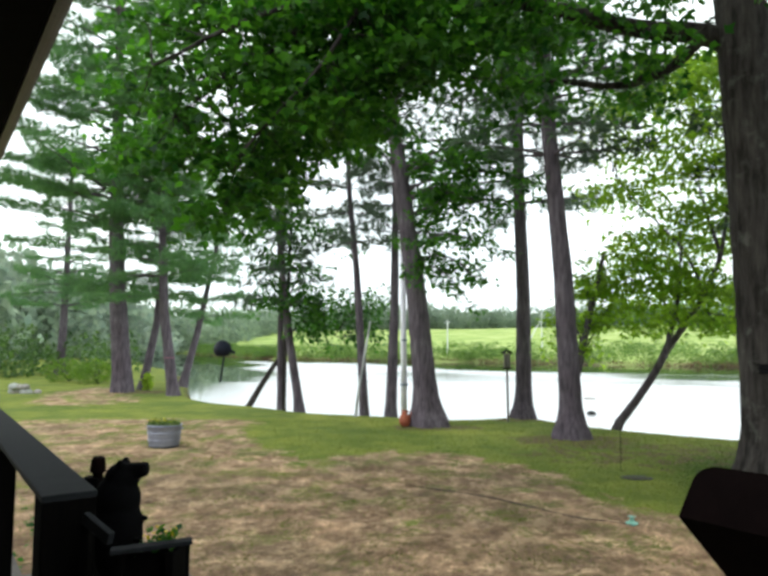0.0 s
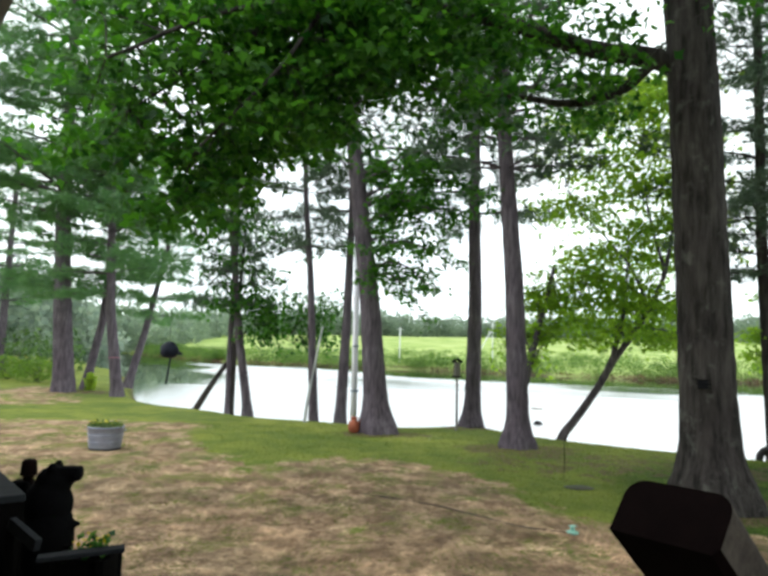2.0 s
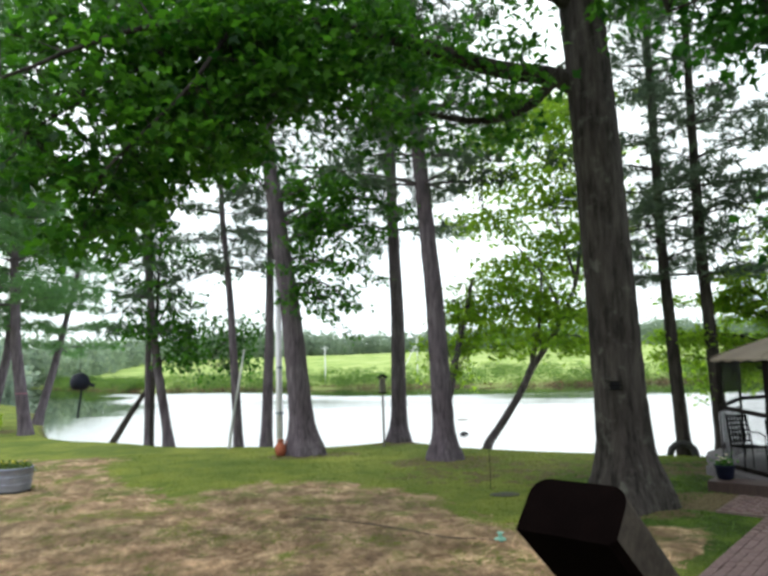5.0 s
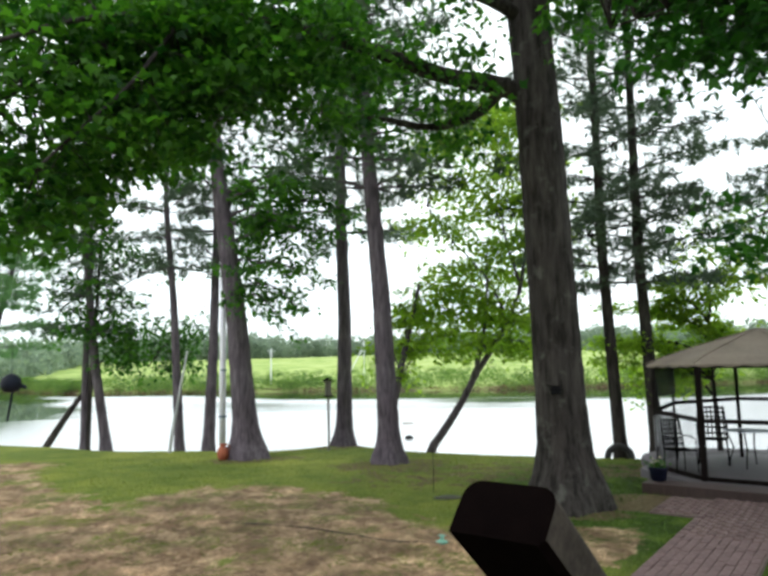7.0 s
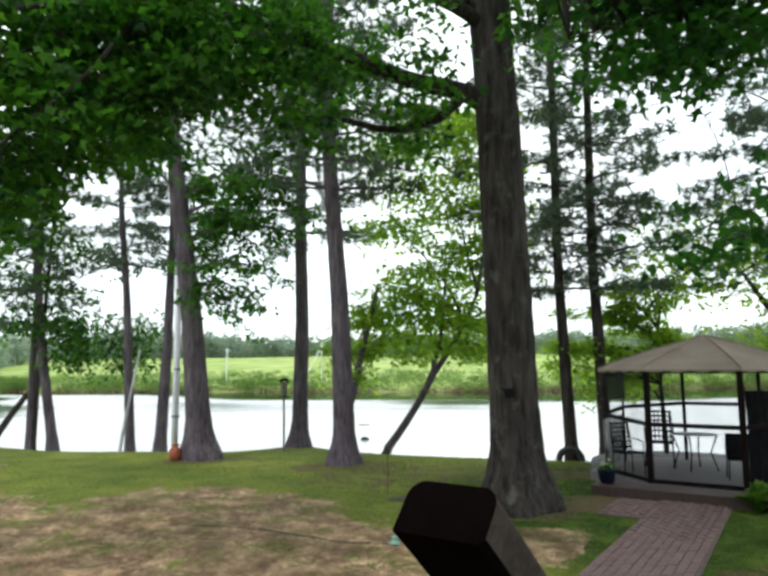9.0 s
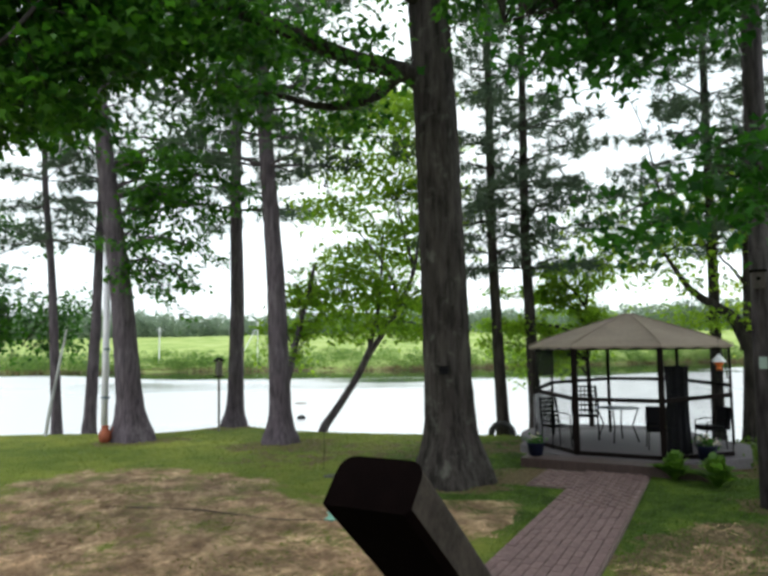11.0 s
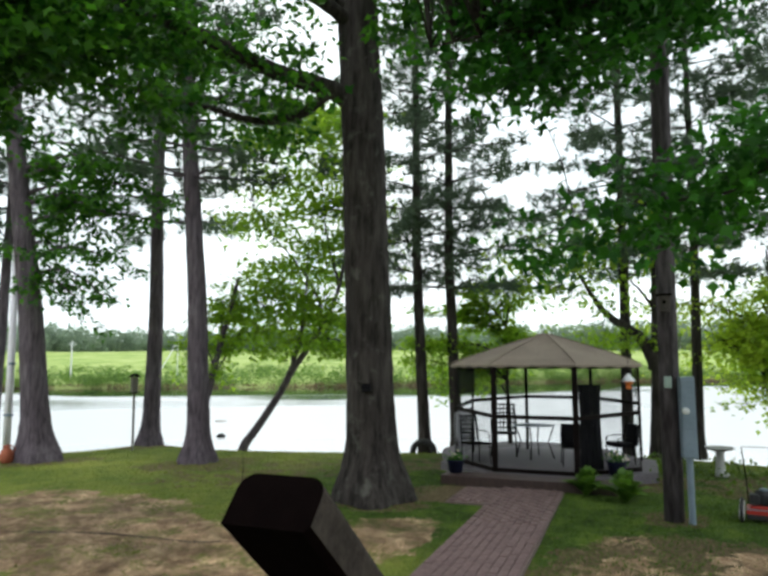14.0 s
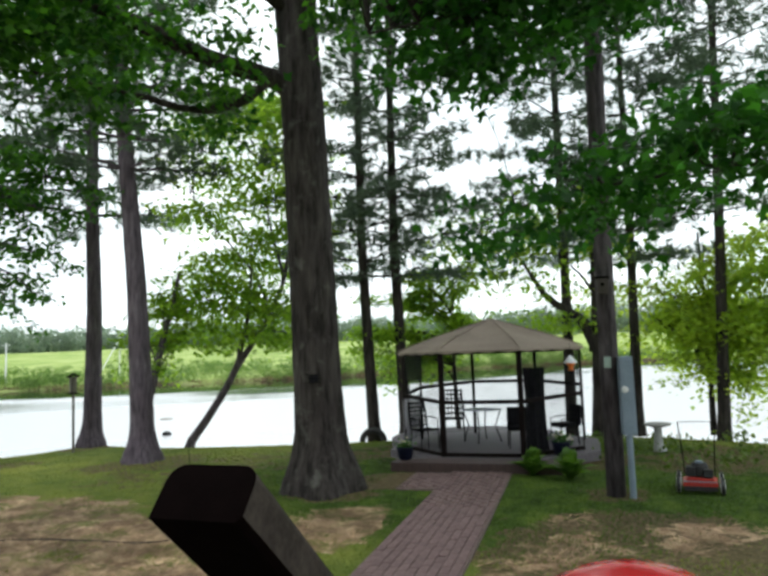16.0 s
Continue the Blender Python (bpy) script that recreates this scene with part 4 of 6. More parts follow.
airy("leafy tree behind the gazebo with a thick crooked low bough", [spot(53.15, -0.126, 17.4), spot(53.35, -0.04, 17.5), spot(53.44, 0.02, 17.5), spot(53.5, 0.08, 17.5), spot(53.65, 0.2, 17.5)], 0.16,
     ((2.3, 0.19, ((52.0, 0.0475, 17.5), (50.4, 0.062, 17.5), (48.9, 0.086, 17.5), (47.9, 0.124, 17.4), (46.7, 0.15, 17.3), (45.3, 0.173, 17.2))), (3.6, 0.05, ((51.8, 0.12, 17.5), (50, 0.16, 17.5))), (4.2, 0.05, ((54, 0.15, 17.5), (56, 0.17, 17.5)))),
     ((40, 46, (0.11, 0.1), (0.2, 0.22), 16.6, 18.2, 15), (46, 50.5, (0.06, 0.07), (0.19, 0.21), 16.6, 18.2, 20), (47, 52, (0.01, 0.02), (0.05, 0.04), 16.8, 18.2, 7), (50, 57, (0.12, 0.14), (0.24, 0.22), 16.8, 18.2, 15)),
     0.14, 70, LEAF_MID, 28, BARK_DARK, top=0.3, flare=0.2, puff=(0.5, 0.5, 0.11))
broadleaf("light green tree hanging over the water past the gazebo", upright(11.8, 13.2, (11.9, 13.4, 1.6), (12.0, 13.5, 3.4)), 0.07,
          ends((1.4, 38, 0.025, 18.3, 0.1), (1.5, 41, 0.03, 18.3, 0.1), (1.8, 37, 0.03, 18.3, 0.1), (2.2, 43, 0.03, 18.3, 0.2), (2.6, 40, 0.06, 18.3, 0.2), (2, 45, 0.03, 18.3, 0.2), (3, 35, 0.07, 18.3, 0.2), (3, 42, 0.1, 18.3, 0.2), (3.2, 38, 0.11, 18.3, 0.2), (2.4, 34, 0.03, 18.3, 0.2), (1.8, 33.5, 0.01, 18.2, 0.1)), 0.13, 120, 0.85, LEAF_MID, 29, BARK_DARK, flare=0.1)


# ---- far woods, meadow shrubs and reeds ----
def clumps(name, centres, radii, count, size, mat, label, category, seed):
    """Uneven masses of leaves, one object of stuff."""
    r = np.random.default_rng(seed)
    pile = Pile()
    for k, (c, rad) in enumerate(zip(centres, radii)):
        n = int(count * (rad[0] * rad[2]))
        d = r.normal(0, 1, (n, 3))
        d /= np.linalg.norm(d, axis=1, keepdims=True)
        lump = 1 + 0.28 * np.sin(d[:, 0] * 5 + k) * np.sin(d[:, 2] * 6 + k * 2) + r.normal(0, 0.1, n)
        p = np.asarray(c) + d * np.asarray(rad) * (lump * r.uniform(0.55, 1.0, n) ** 0.4)[:, None]
        pile.add(*leaves(p[p[:, 2] > c[2] - rad[2] * 0.98], size, KITE, KITE_T, 0.9, seed + k))
    return tagged(link(name, pile.mesh(name), mat), label, category, kind="stuff")


def far_rows():
    r = np.random.default_rng(41)
    cs, rs = [], []
    for b in np.arange(-34, 74, 0.55):   # the wood along the top of the meadow
        for d0 in (0, 16):
            reach = np.interp(b, [-34, -22, -14, -9, -4, 2, 40, 74], [80, 115, 190, 290, 300, 310, 320, 260]) + d0 + r.normal(0, 6)
            x, y = math.sin(radians(b)) * reach, math.cos(radians(b)) * reach
            h = np.interp(b, [-34, -14, -4, 2, 14, 30, 74], [11.0, 8.0, 10.0, 9.0, 7.5, 9.0, 11.0]) * r.uniform(0.6, 1.3)
            cs.append((x, y, h * 0.4))
            rs.append((h * 0.5, h * 0.5, h * 0.6))
    zs = ground_z(np.array([c[0] for c in cs]), np.array([c[1] for c in cs]))
    cs = [(c[0], c[1], c[2] + z) for c, z in zip(cs, zs)]
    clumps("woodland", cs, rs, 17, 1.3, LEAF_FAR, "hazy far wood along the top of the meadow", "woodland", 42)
    cs, rs = [], []
    for b in np.arange(-46, -21, 0.8):   # the thicket at the end of the lawn
        reach = np.interp(b, [-46, -30, -21], [40, 46, 52]) + r.normal(0, 2)
        x, y = math.sin(radians(b)) * reach, math.cos(radians(b)) * reach
        h = r.uniform(1.7, 3.6)
        cs.append((x, y, h * 0.42))
        rs.append((h * 0.55, h * 0.5, h * 0.55))
    clumps("thicket", cs, rs, 90, 0.3, UNDERGROWTH, "green thicket at the far end of the lawn", "bushes", 43)
    cs, rs = [], []
    seg = shore[(shore[:, 1] > 36) & (shore[:, 0] > -40) & (shore[:, 0] < 110)]   # reeds and brush along the far bank
    seg = seg[np.argsort(seg[:, 0])]
    far_edge = seg[far_side(seg[:, 0], seg[:, 1]) > 0.5]
    run = np.concatenate([[0], np.cumsum(np.hypot(*np.diff(far_edge, axis=0).T))])
    for k in range(1250):
        u = r.uniform(0, run[-1])
        x, y = np.interp(u, run, far_edge[:, 0]) + r.normal(0, 0.5), np.interp(u, run, far_edge[:, 1])
        back = 0.3 + abs(r.normal(0, 2.0)) if k < 520 else r.uniform(3, 50)
        ln = math.hypot(x, y)
        x, y = x + x / ln * back, y + y / ln * back
        h = r.uniform(0.4, 0.95) if k < 520 else r.uniform(0.4, 1.0)
        cs.append((x, y, h))
        rs.append((h * 1.5, h * 1.3, h * 0.65))
    zs = ground_z(np.array([c[0] for c in cs]), np.array([c[1] for c in cs]))
    cs = [(c[0], c[1], z + c[2] * 0.4) for c, z in zip(cs, zs)]
    clumps("bank_brush", cs, rs, 120, 0.2, BRUSH, "green brush and reeds along the far bank", "reeds", 44)
    cs, rs = [], []
    for k in range(150):   # rounded bushes standing over the brush
        u = r.uniform(0, run[-1])
        x, y = np.interp(u, run, far_edge[:, 0]), np.interp(u, run, far_edge[:, 1])
        ln, back, h = math.hypot(x, y), 0.6 + 14 * r.uniform(0, 1) ** 2, r.uniform(0.7, 1.7)
        x, y = x + x / ln * back, y + y / ln * back
        z = float(ground_z(np.array([x]), np.array([y]))[0])
        for _ in range(4):
            w = h * r.uniform(0.45, 0.8)
            cs.append((x + r.normal(0, h * 0.6), y + r.normal(0, h * 0.5), z + h * r.uniform(0.35, 0.75)))
            rs.append((w, w, w * 0.75))
    clumps("bank_bushes", cs, rs, 210, 0.17, BUSH, "rounded green bushes along the far bank", "bushes", 47)
    cs, rs = [], []
    for k in range(420):   # dark wet growth right at the water's edge
        u = r.uniform(0, run[-1])
        x, y = np.interp(u, run, far_edge[:, 0]), np.interp(u, run, far_edge[:, 1])
        ln = math.hypot(x, y)
        x, y = x + x / ln * r.uniform(-0.1, 0.7), y + y / ln * r.uniform(-0.1, 0.7)
        h = r.uniform(0.22, 0.5)
        cs.append((x, y, -0.42))
        rs.append((h * 2.2, h, h))
    clumps("bank_edge", cs, rs, 130, 0.2, EDGE_LEAF, "brown wet earth and plants at the far water's edge", "reeds", 46)
    cs, rs = [], []
    for k in range(330):   # rows of young shrubs on the meadow
        b, reach = r.uniform(-8, 60), r.choice((84, 92, 102, 114, 130)) + r.normal(0, 1.6)
        x, y = math.sin(radians(b)) * reach, math.cos(radians(b)) * reach
        h = r.uniform(0.5, 1.1)
        cs.append((x, y, h * 0.45))
        rs.append((h * 0.6, h * 0.6, h * 0.6))
    xs, ys = np.array([c[0] for c in cs]), np.array([c[1] for c in cs])
    zs, ds = ground_z(xs, ys), pond_distance(xs, ys)
    rs = [w for w, d in zip(rs, ds) if d > 8]
    cs = [(c[0], c[1], c[2] + z) for c, z, d in zip(cs, zs, ds) if d > 8]
    clumps("meadow_shrubs", cs, rs, 160, 0.24, THICKET, "young shrubs dotted over the meadow", "shrubs", 45)


far_rows()


# ---- the gazebo ----
GAZEBO, GAZEBO_TURN = (10.388, 10.404), 2.5


def build_gazebo():
    cx, cy = GAZEBO
    turn = math.degrees(math.atan2(PORCH_N[1], PORCH_N[0])) + GAZEBO_TURN
    g = thing("gazebo", (cx, cy, 0.0), "octagonal garden gazebo with a tan canvas canopy, dark posts and screens", "gazebo", turn=turn)
    apo = 1.82
    rad = apo / math.cos(radians(22.5))
    corner = [(rad * math.cos(radians(180 + 22.5 + 45 * k)), rad * math.sin(radians(180 + 22.5 + 45 * k))) for k in range(8)]
    bm = bmesh.new()   # platform
    big = 2.12 / math.cos(radians(22.5))
    lo = [bm.verts.new((big * math.cos(radians(22.5 + 45 * k)), big * math.sin(radians(22.5 + 45 * k)), -0.1)) for k in range(8)]
    hi = [bm.verts.new((v.co.x, v.co.y, 0.17)) for v in lo]
    for k in range(8):
        bm.faces.new((lo[k], lo[(k + 1) % 8], hi[(k + 1) % 8], hi[k]))
    bm.faces.new(hi)
    bm.faces.new(lo[::-1])
    part("platform", bm, GREY_DECK, g, "weathered grey deck platform")
    bm = bmesh.new()
    turned(bm, ((1.95, -0.9), (2.0, -0.85), (2.0, 0.15), (1.985, 0.165)), 40, Matrix.Translation((1.45, 0.7, 0)))
    part("terrace", bm, GREY_DECK, g, "round deck at the water's edge")
    bm = bmesh.new()
    box(bm, (-2.62, -1.55, -0.1), (-2.1, 1.6, 0.185), bevel=0.012)
    part("step", bm, BROWN_STAIN, g, "red-brown wooden step")
    for k, (x, y) in enumerate(corner):
        bm = bmesh.new()
        w = 0.05 if k in (0, 7) else 0.034 if k in (3, 4) else 0.011 if k in (1, 6) else 0.022
        box(bm, (x - w, y - w, 0.17), (x + w, y + w, 2.2), bevel=0.008)
        part("post", bm, BRONZE, g)
    for k in range(8):
        a, b = corner[k], corner[(k + 1) % 8]
        climb = (1.2, 1.27, 1.36, 1.42, 1.42, 1.36, 1.28, 1.2)   # the rail rises towards the pond
        for z, z1, w, h in ((climb[k], climb[(k + 1) % 8], 0.05, 0.075), (2.15, 2.15, 0.06, 0.08), (0.21, 0.21, 0.06, 0.07)):
            if z < 0.5 and k not in (0, 6, 7):
                continue
            bm = bmesh.new()
            beam(bm, (*a, z), (*b, z1), w, h, 0.006)
            part("rail", bm, BRONZE, g)
    # canopy: sagging canvas panels with a scalloped valance
    bm = bmesh.new()
    er = rad + 0.1
    steps, per = 7, 8
    rows = []
    for i in range(steps + 1):
        t = i / steps
        row = []
        for k in range(8):
            a, b = radians(180 + 22.5 + 45 * k), radians(180 + 22.5 + 45 * (k + 1))
            for j in range(per):
                u = j / per
                x = (math.cos(a) * (1 - u) + math.cos(b) * u) * er * t
                y = (math.sin(a) * (1 - u) + math.sin(b) * u) * er * t
                z = 2.2 + 0.66 * (1 - t) ** 0.9 - 0.035 * math.sin(math.pi * u) * math.sin(math.pi * t) - 0.02 * (t > 0.99)
                row.append(bm.verts.new((x, y, z)) if i else None)
        rows.append(row)
    tip = bm.verts.new((0, 0, 2.86))
    n = 8 * per
    for j in range(n):
        bm.faces.new((tip, rows[1][j], rows[1][(j + 1) % n]))
    for p, q in zip(rows[1:], rows[2:]):
        for j in range(n):
            bm.faces.new((p[j], q[j], q[(j + 1) % n], p[(j + 1) % n]))
    drop = []
    for j, v in enumerate(rows[-1]):
        drop.append(bm.verts.new((v.co.x * 1.004, v.co.y * 1.004, 2.155 - 0.03 * (j % 2))))
    for j in range(n):
        bm.faces.new((rows[-1][j], drop[j], drop[(j + 1) % n], rows[-1][(j + 1) % n]))
    bmesh.ops.recalc_face_normals(bm, faces=bm.faces[:])
    bmesh.ops.solidify(bm, geom=bm.faces[:], thickness=0.006)
    canopy = part("canopy", bm, CANVAS, g, "tan canvas canopy with scalloped edge")
    for k in range(8):   # seams along the ridges
        a = radians(180 + 22.5 + 45 * k)
        bm = bmesh.new()
        pts = [(math.cos(a) * er * t, math.sin(a) * er * t, 2.212 + 0.66 * (1 - t) ** 0.9) for t in np.linspace(0.03, 1, 8)]
        rod(bm, pts, 0.011, 6)
        part("seam", bm, CANVAS, canopy)
    # insect screens in the upper part of some bays
    for k in range(8):
        if k == 7:
            continue
        a, b = corner[k], corner[(k + 1) % 8]
        bm = bmesh.new()
        lo_z = 0.25
        beam(bm, (a[0] * 0.985, a[1] * 0.985, (lo_z + 2.12) / 2), (b[0] * 0.985, b[1] * 0.985, (lo_z + 2.12) / 2), 0.004, 2.12 - lo_z)
        part("screen", bm, SCREEN, g, "fine dark insect screen")
    for k in (1, 5):   # side bays keep a darker blind in their upper part
        a, b = corner[k], corner[(k + 1) % 8]
        bm = bmesh.new()
        beam(bm, (a[0] * 0.97, a[1] * 0.97, 1.84), (b[0] * 0.97, b[1] * 0.97, 1.84), 0.006, 0.58)
        part("blind", bm, BLIND, g, "dark grey mesh blind")
    a, b = corner[5], corner[6]   # a clear vinyl sheet laced under the rail
    bm = bmesh.new()
    beam(bm, (a[0] * 1.012, a[1] * 1.012, 0.74), (b[0] * 1.012, b[1] * 1.012, 0.7), 0.004, 0.95)
    part("vinyl_sheet", bm, VINYL, g, "cloudy clear vinyl sheet")
    return g


def screen_material(name, thin, thick):
    m, n, l, p = material(name)
    p.inputs["Base Color"].default_value = (0.01, 0.011, 0.012, 1)
    p.inputs["Roughness"].default_value = 0.7
    p.inputs["Specular IOR Level"].default_value = 0.1
    t, mx = n.new("ShaderNodeBsdfTransparent"), n.new("ShaderNodeMixShader")
    weave = ramp(n, l, noise_node(n, l, 1.5, 2), ((0.3, thin), (0.7, thick)))
    l.new(weave, mx.inputs[0])
    l.new(p.outputs[0], mx.inputs[1])
    l.new(t.outputs[0], mx.inputs[2])
    l.new(mx.outputs[0], n["Material Output"].inputs["Surface"])
    return m


SCREEN = screen_material("insect_screen", (0.86, 0.86, 0.86), (0.93, 0.93, 0.93))
BLIND = screen_material("mesh_blind", (0.3, 0.3, 0.3), (0.42, 0.42, 0.42))
VINYL = screen_material("cloudy_vinyl", (0.15, 0.15, 0.15), (0.6, 0.6, 0.6))
VINYL.node_tree.nodes["Principled BSDF"].inputs["Base Color"].default_value = (0.62, 0.6, 0.65, 1)
VINYL.node_tree.nodes["Principled BSDF"].inputs["Roughness"].default_value = 0.12
VINYL.node_tree.nodes["Principled BSDF"].inputs["Specular IOR Level"].default_value = 0.6
build_gazebo()


# ---- the porch: deck, rails, roof, house wall ----
def slab(name, corners, z0, z1, mat, label="", category="", kind="structure", bevel=0.0):
    bm = bmesh.new()
    lo = [bm.verts.new((*porch(s, n, 0)[:2], z0)) for s, n in corners]
    hi = [bm.verts.new((v.co.x, v.co.y, z1)) for v in lo]
    k = len(lo)
    for i in range(k):
        bm.faces.new((lo[i], lo[(i + 1) % k], hi[(i + 1) % k], hi[i]))
    bm.faces.new(hi)
    bm.faces.new(lo[::-1])
    bmesh.ops.recalc_face_normals(bm, faces=bm.faces[:])
    if bevel:
        bmesh.ops.bevel(bm, geom=bm.edges[:], offset=bevel, segments=2, affect="EDGES")
    return tagged(part(name, bm, mat), label, category, kind=kind)


def build_porch():
    slab("floor", ((-5, -2.2), (7, -2.2), (7, 0.55), (0.45, 0.55), (0.45, 2.1), (-5, 2.1)), -0.2, DECK_Z, BOARD, "weathered porch deck", "porch floor")
    # unseen walls: the house one raised, the end one added, to block light
    slab("wall_house", ((-5, -2.2), (7, -2.2), (7, -2.4), (-5, -2.4)), -0.2, 6.2, SIDING, "brown house siding behind the porch", "wall")
    slab("wall_end_unseen", ((-5, -2.2), (-5, 0.2), (-5.2, 0.2), (-5.2, -2.2)), -0.2, 5.0, SIDING, "unseen brown wall added at the porch's end to block light", "wall")
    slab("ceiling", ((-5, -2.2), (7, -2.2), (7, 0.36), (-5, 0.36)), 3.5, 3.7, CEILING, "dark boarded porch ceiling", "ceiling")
    bm = bmesh.new()
    beam(bm, porch(-5, 0.395, 3.56), porch(7, 0.395, 3.56), 0.064, 0.13, 0.024)
    tagged(part("trim_gutter", bm, GUTTER), "grey metal gutter along the porch roof", "gutter", kind="structure")
    rail = thing("porch_railing", porch(2.4, 0.43, DECK_Z), "dark wooden porch railing with a wide grey cap", "railing", turn=math.degrees(math.atan2(PORCH_D[1], PORCH_D[0])))
    bm = bmesh.new()
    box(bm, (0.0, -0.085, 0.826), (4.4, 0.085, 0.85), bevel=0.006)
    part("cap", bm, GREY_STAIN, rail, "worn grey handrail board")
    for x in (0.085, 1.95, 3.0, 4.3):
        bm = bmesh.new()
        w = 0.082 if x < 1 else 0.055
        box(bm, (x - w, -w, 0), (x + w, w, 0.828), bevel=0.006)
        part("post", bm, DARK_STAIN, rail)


GUTTER = plain("grey_gutter_metal", (0.075, 0.077, 0.085), (0.13, 0.132, 0.145), 0.45, 0.3, 3)
build_porch()


PALE_SIDE = plain("pale_grey_brown_wood", (0.02, 0.016, 0.0135), (0.08, 0.066, 0.055), 0.8, 0, 7, (1, 1, 1), 0.3, shine=0.1)


def build_stairs():
    """Steps from the porch down to the path, with the sloping handrail beside them."""
    st = thing("porch_steps", porch(1.45, 0.56, 0), "weathered wooden steps from the porch to the path", "steps", turn=math.degrees(math.atan2(PORCH_N[1], PORCH_N[0])))
    for k in range(4):
        bm = bmesh.new()
        box(bm, (0.02 + 0.28 * k, -0.8, DECK_Z - 0.17 * (k + 1) - 0.04), (0.32 + 0.28 * k, 0.8, DECK_Z - 0.17 * (k + 1)), bevel=0.006)
        part("tread", bm, BOARD, st)
    for y in (-0.76, 0.76):
        bm = bmesh.new()
        beam(bm, (0.0, y, DECK_Z - 0.22), (1.3, y, -0.02), 0.05, 0.24, 0.004)
        part("stringer", bm, DARK_STAIN, st)
    # handrail: a thick plank, square cut, with rounded upper corners
    slope = radians(41)
    ax = PORCH_N * math.cos(slope) - UP * math.sin(slope)
    up = PORCH_N * math.sin(slope) + UP * math.cos(slope)
    across = -PORCH_D
    rail = thing("stair_handrail", porch(0.55, 1.9, 0), "dark brown sloping handrail of the porch steps", "handrail")
    org = porch(0.634, 1.043, 1.912) - np.array(rail.location)
    w, h, r = 0.18, 0.104, 0.034
    outline = [(0, 0), (0, h - r)] + [(r - r * math.cos(a), h - r + r * math.sin(a)) for a in np.linspace(0, math.pi / 2, 6)[1:]] + \
              [(w - r + r * math.sin(a), h - r + r * math.cos(a)) for a in np.linspace(0, math.pi / 2, 6)] + [(w, 0.012), (w - 0.012, 0)]
    bm = bmesh.new()
    rings = [[bm.verts.new(org + across * u + up * v + ax * t) for u, v in outline] for t in np.linspace(0, 2.1, 12)]
    for p, q in zip(rings, rings[1:]):
        for i in range(len(outline)):
            face = bm.faces.new((p[i], p[(i + 1) % len(outline)], q[(i + 1) % len(outline)], q[i]))
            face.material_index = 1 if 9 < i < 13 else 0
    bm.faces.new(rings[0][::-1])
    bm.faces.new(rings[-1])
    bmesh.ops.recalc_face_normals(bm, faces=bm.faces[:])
    part("rail", bm, UMBER_STAIN, rail, "dark brown plank, paler grey-brown along its side").data.materials.append(PALE_SIDE)
    for t in (0.5, 1.75):
        top = org + across * w / 2 + ax * t
        bm = bmesh.new()
        beam(bm, (top[0], top[1], -rail.location.z - 0.1), tuple(top + UP * 0.02), 0.09, 0.09, 0.006, up=PORCH_N)
        part("post", bm, UMBER_STAIN, rail)


build_stairs()


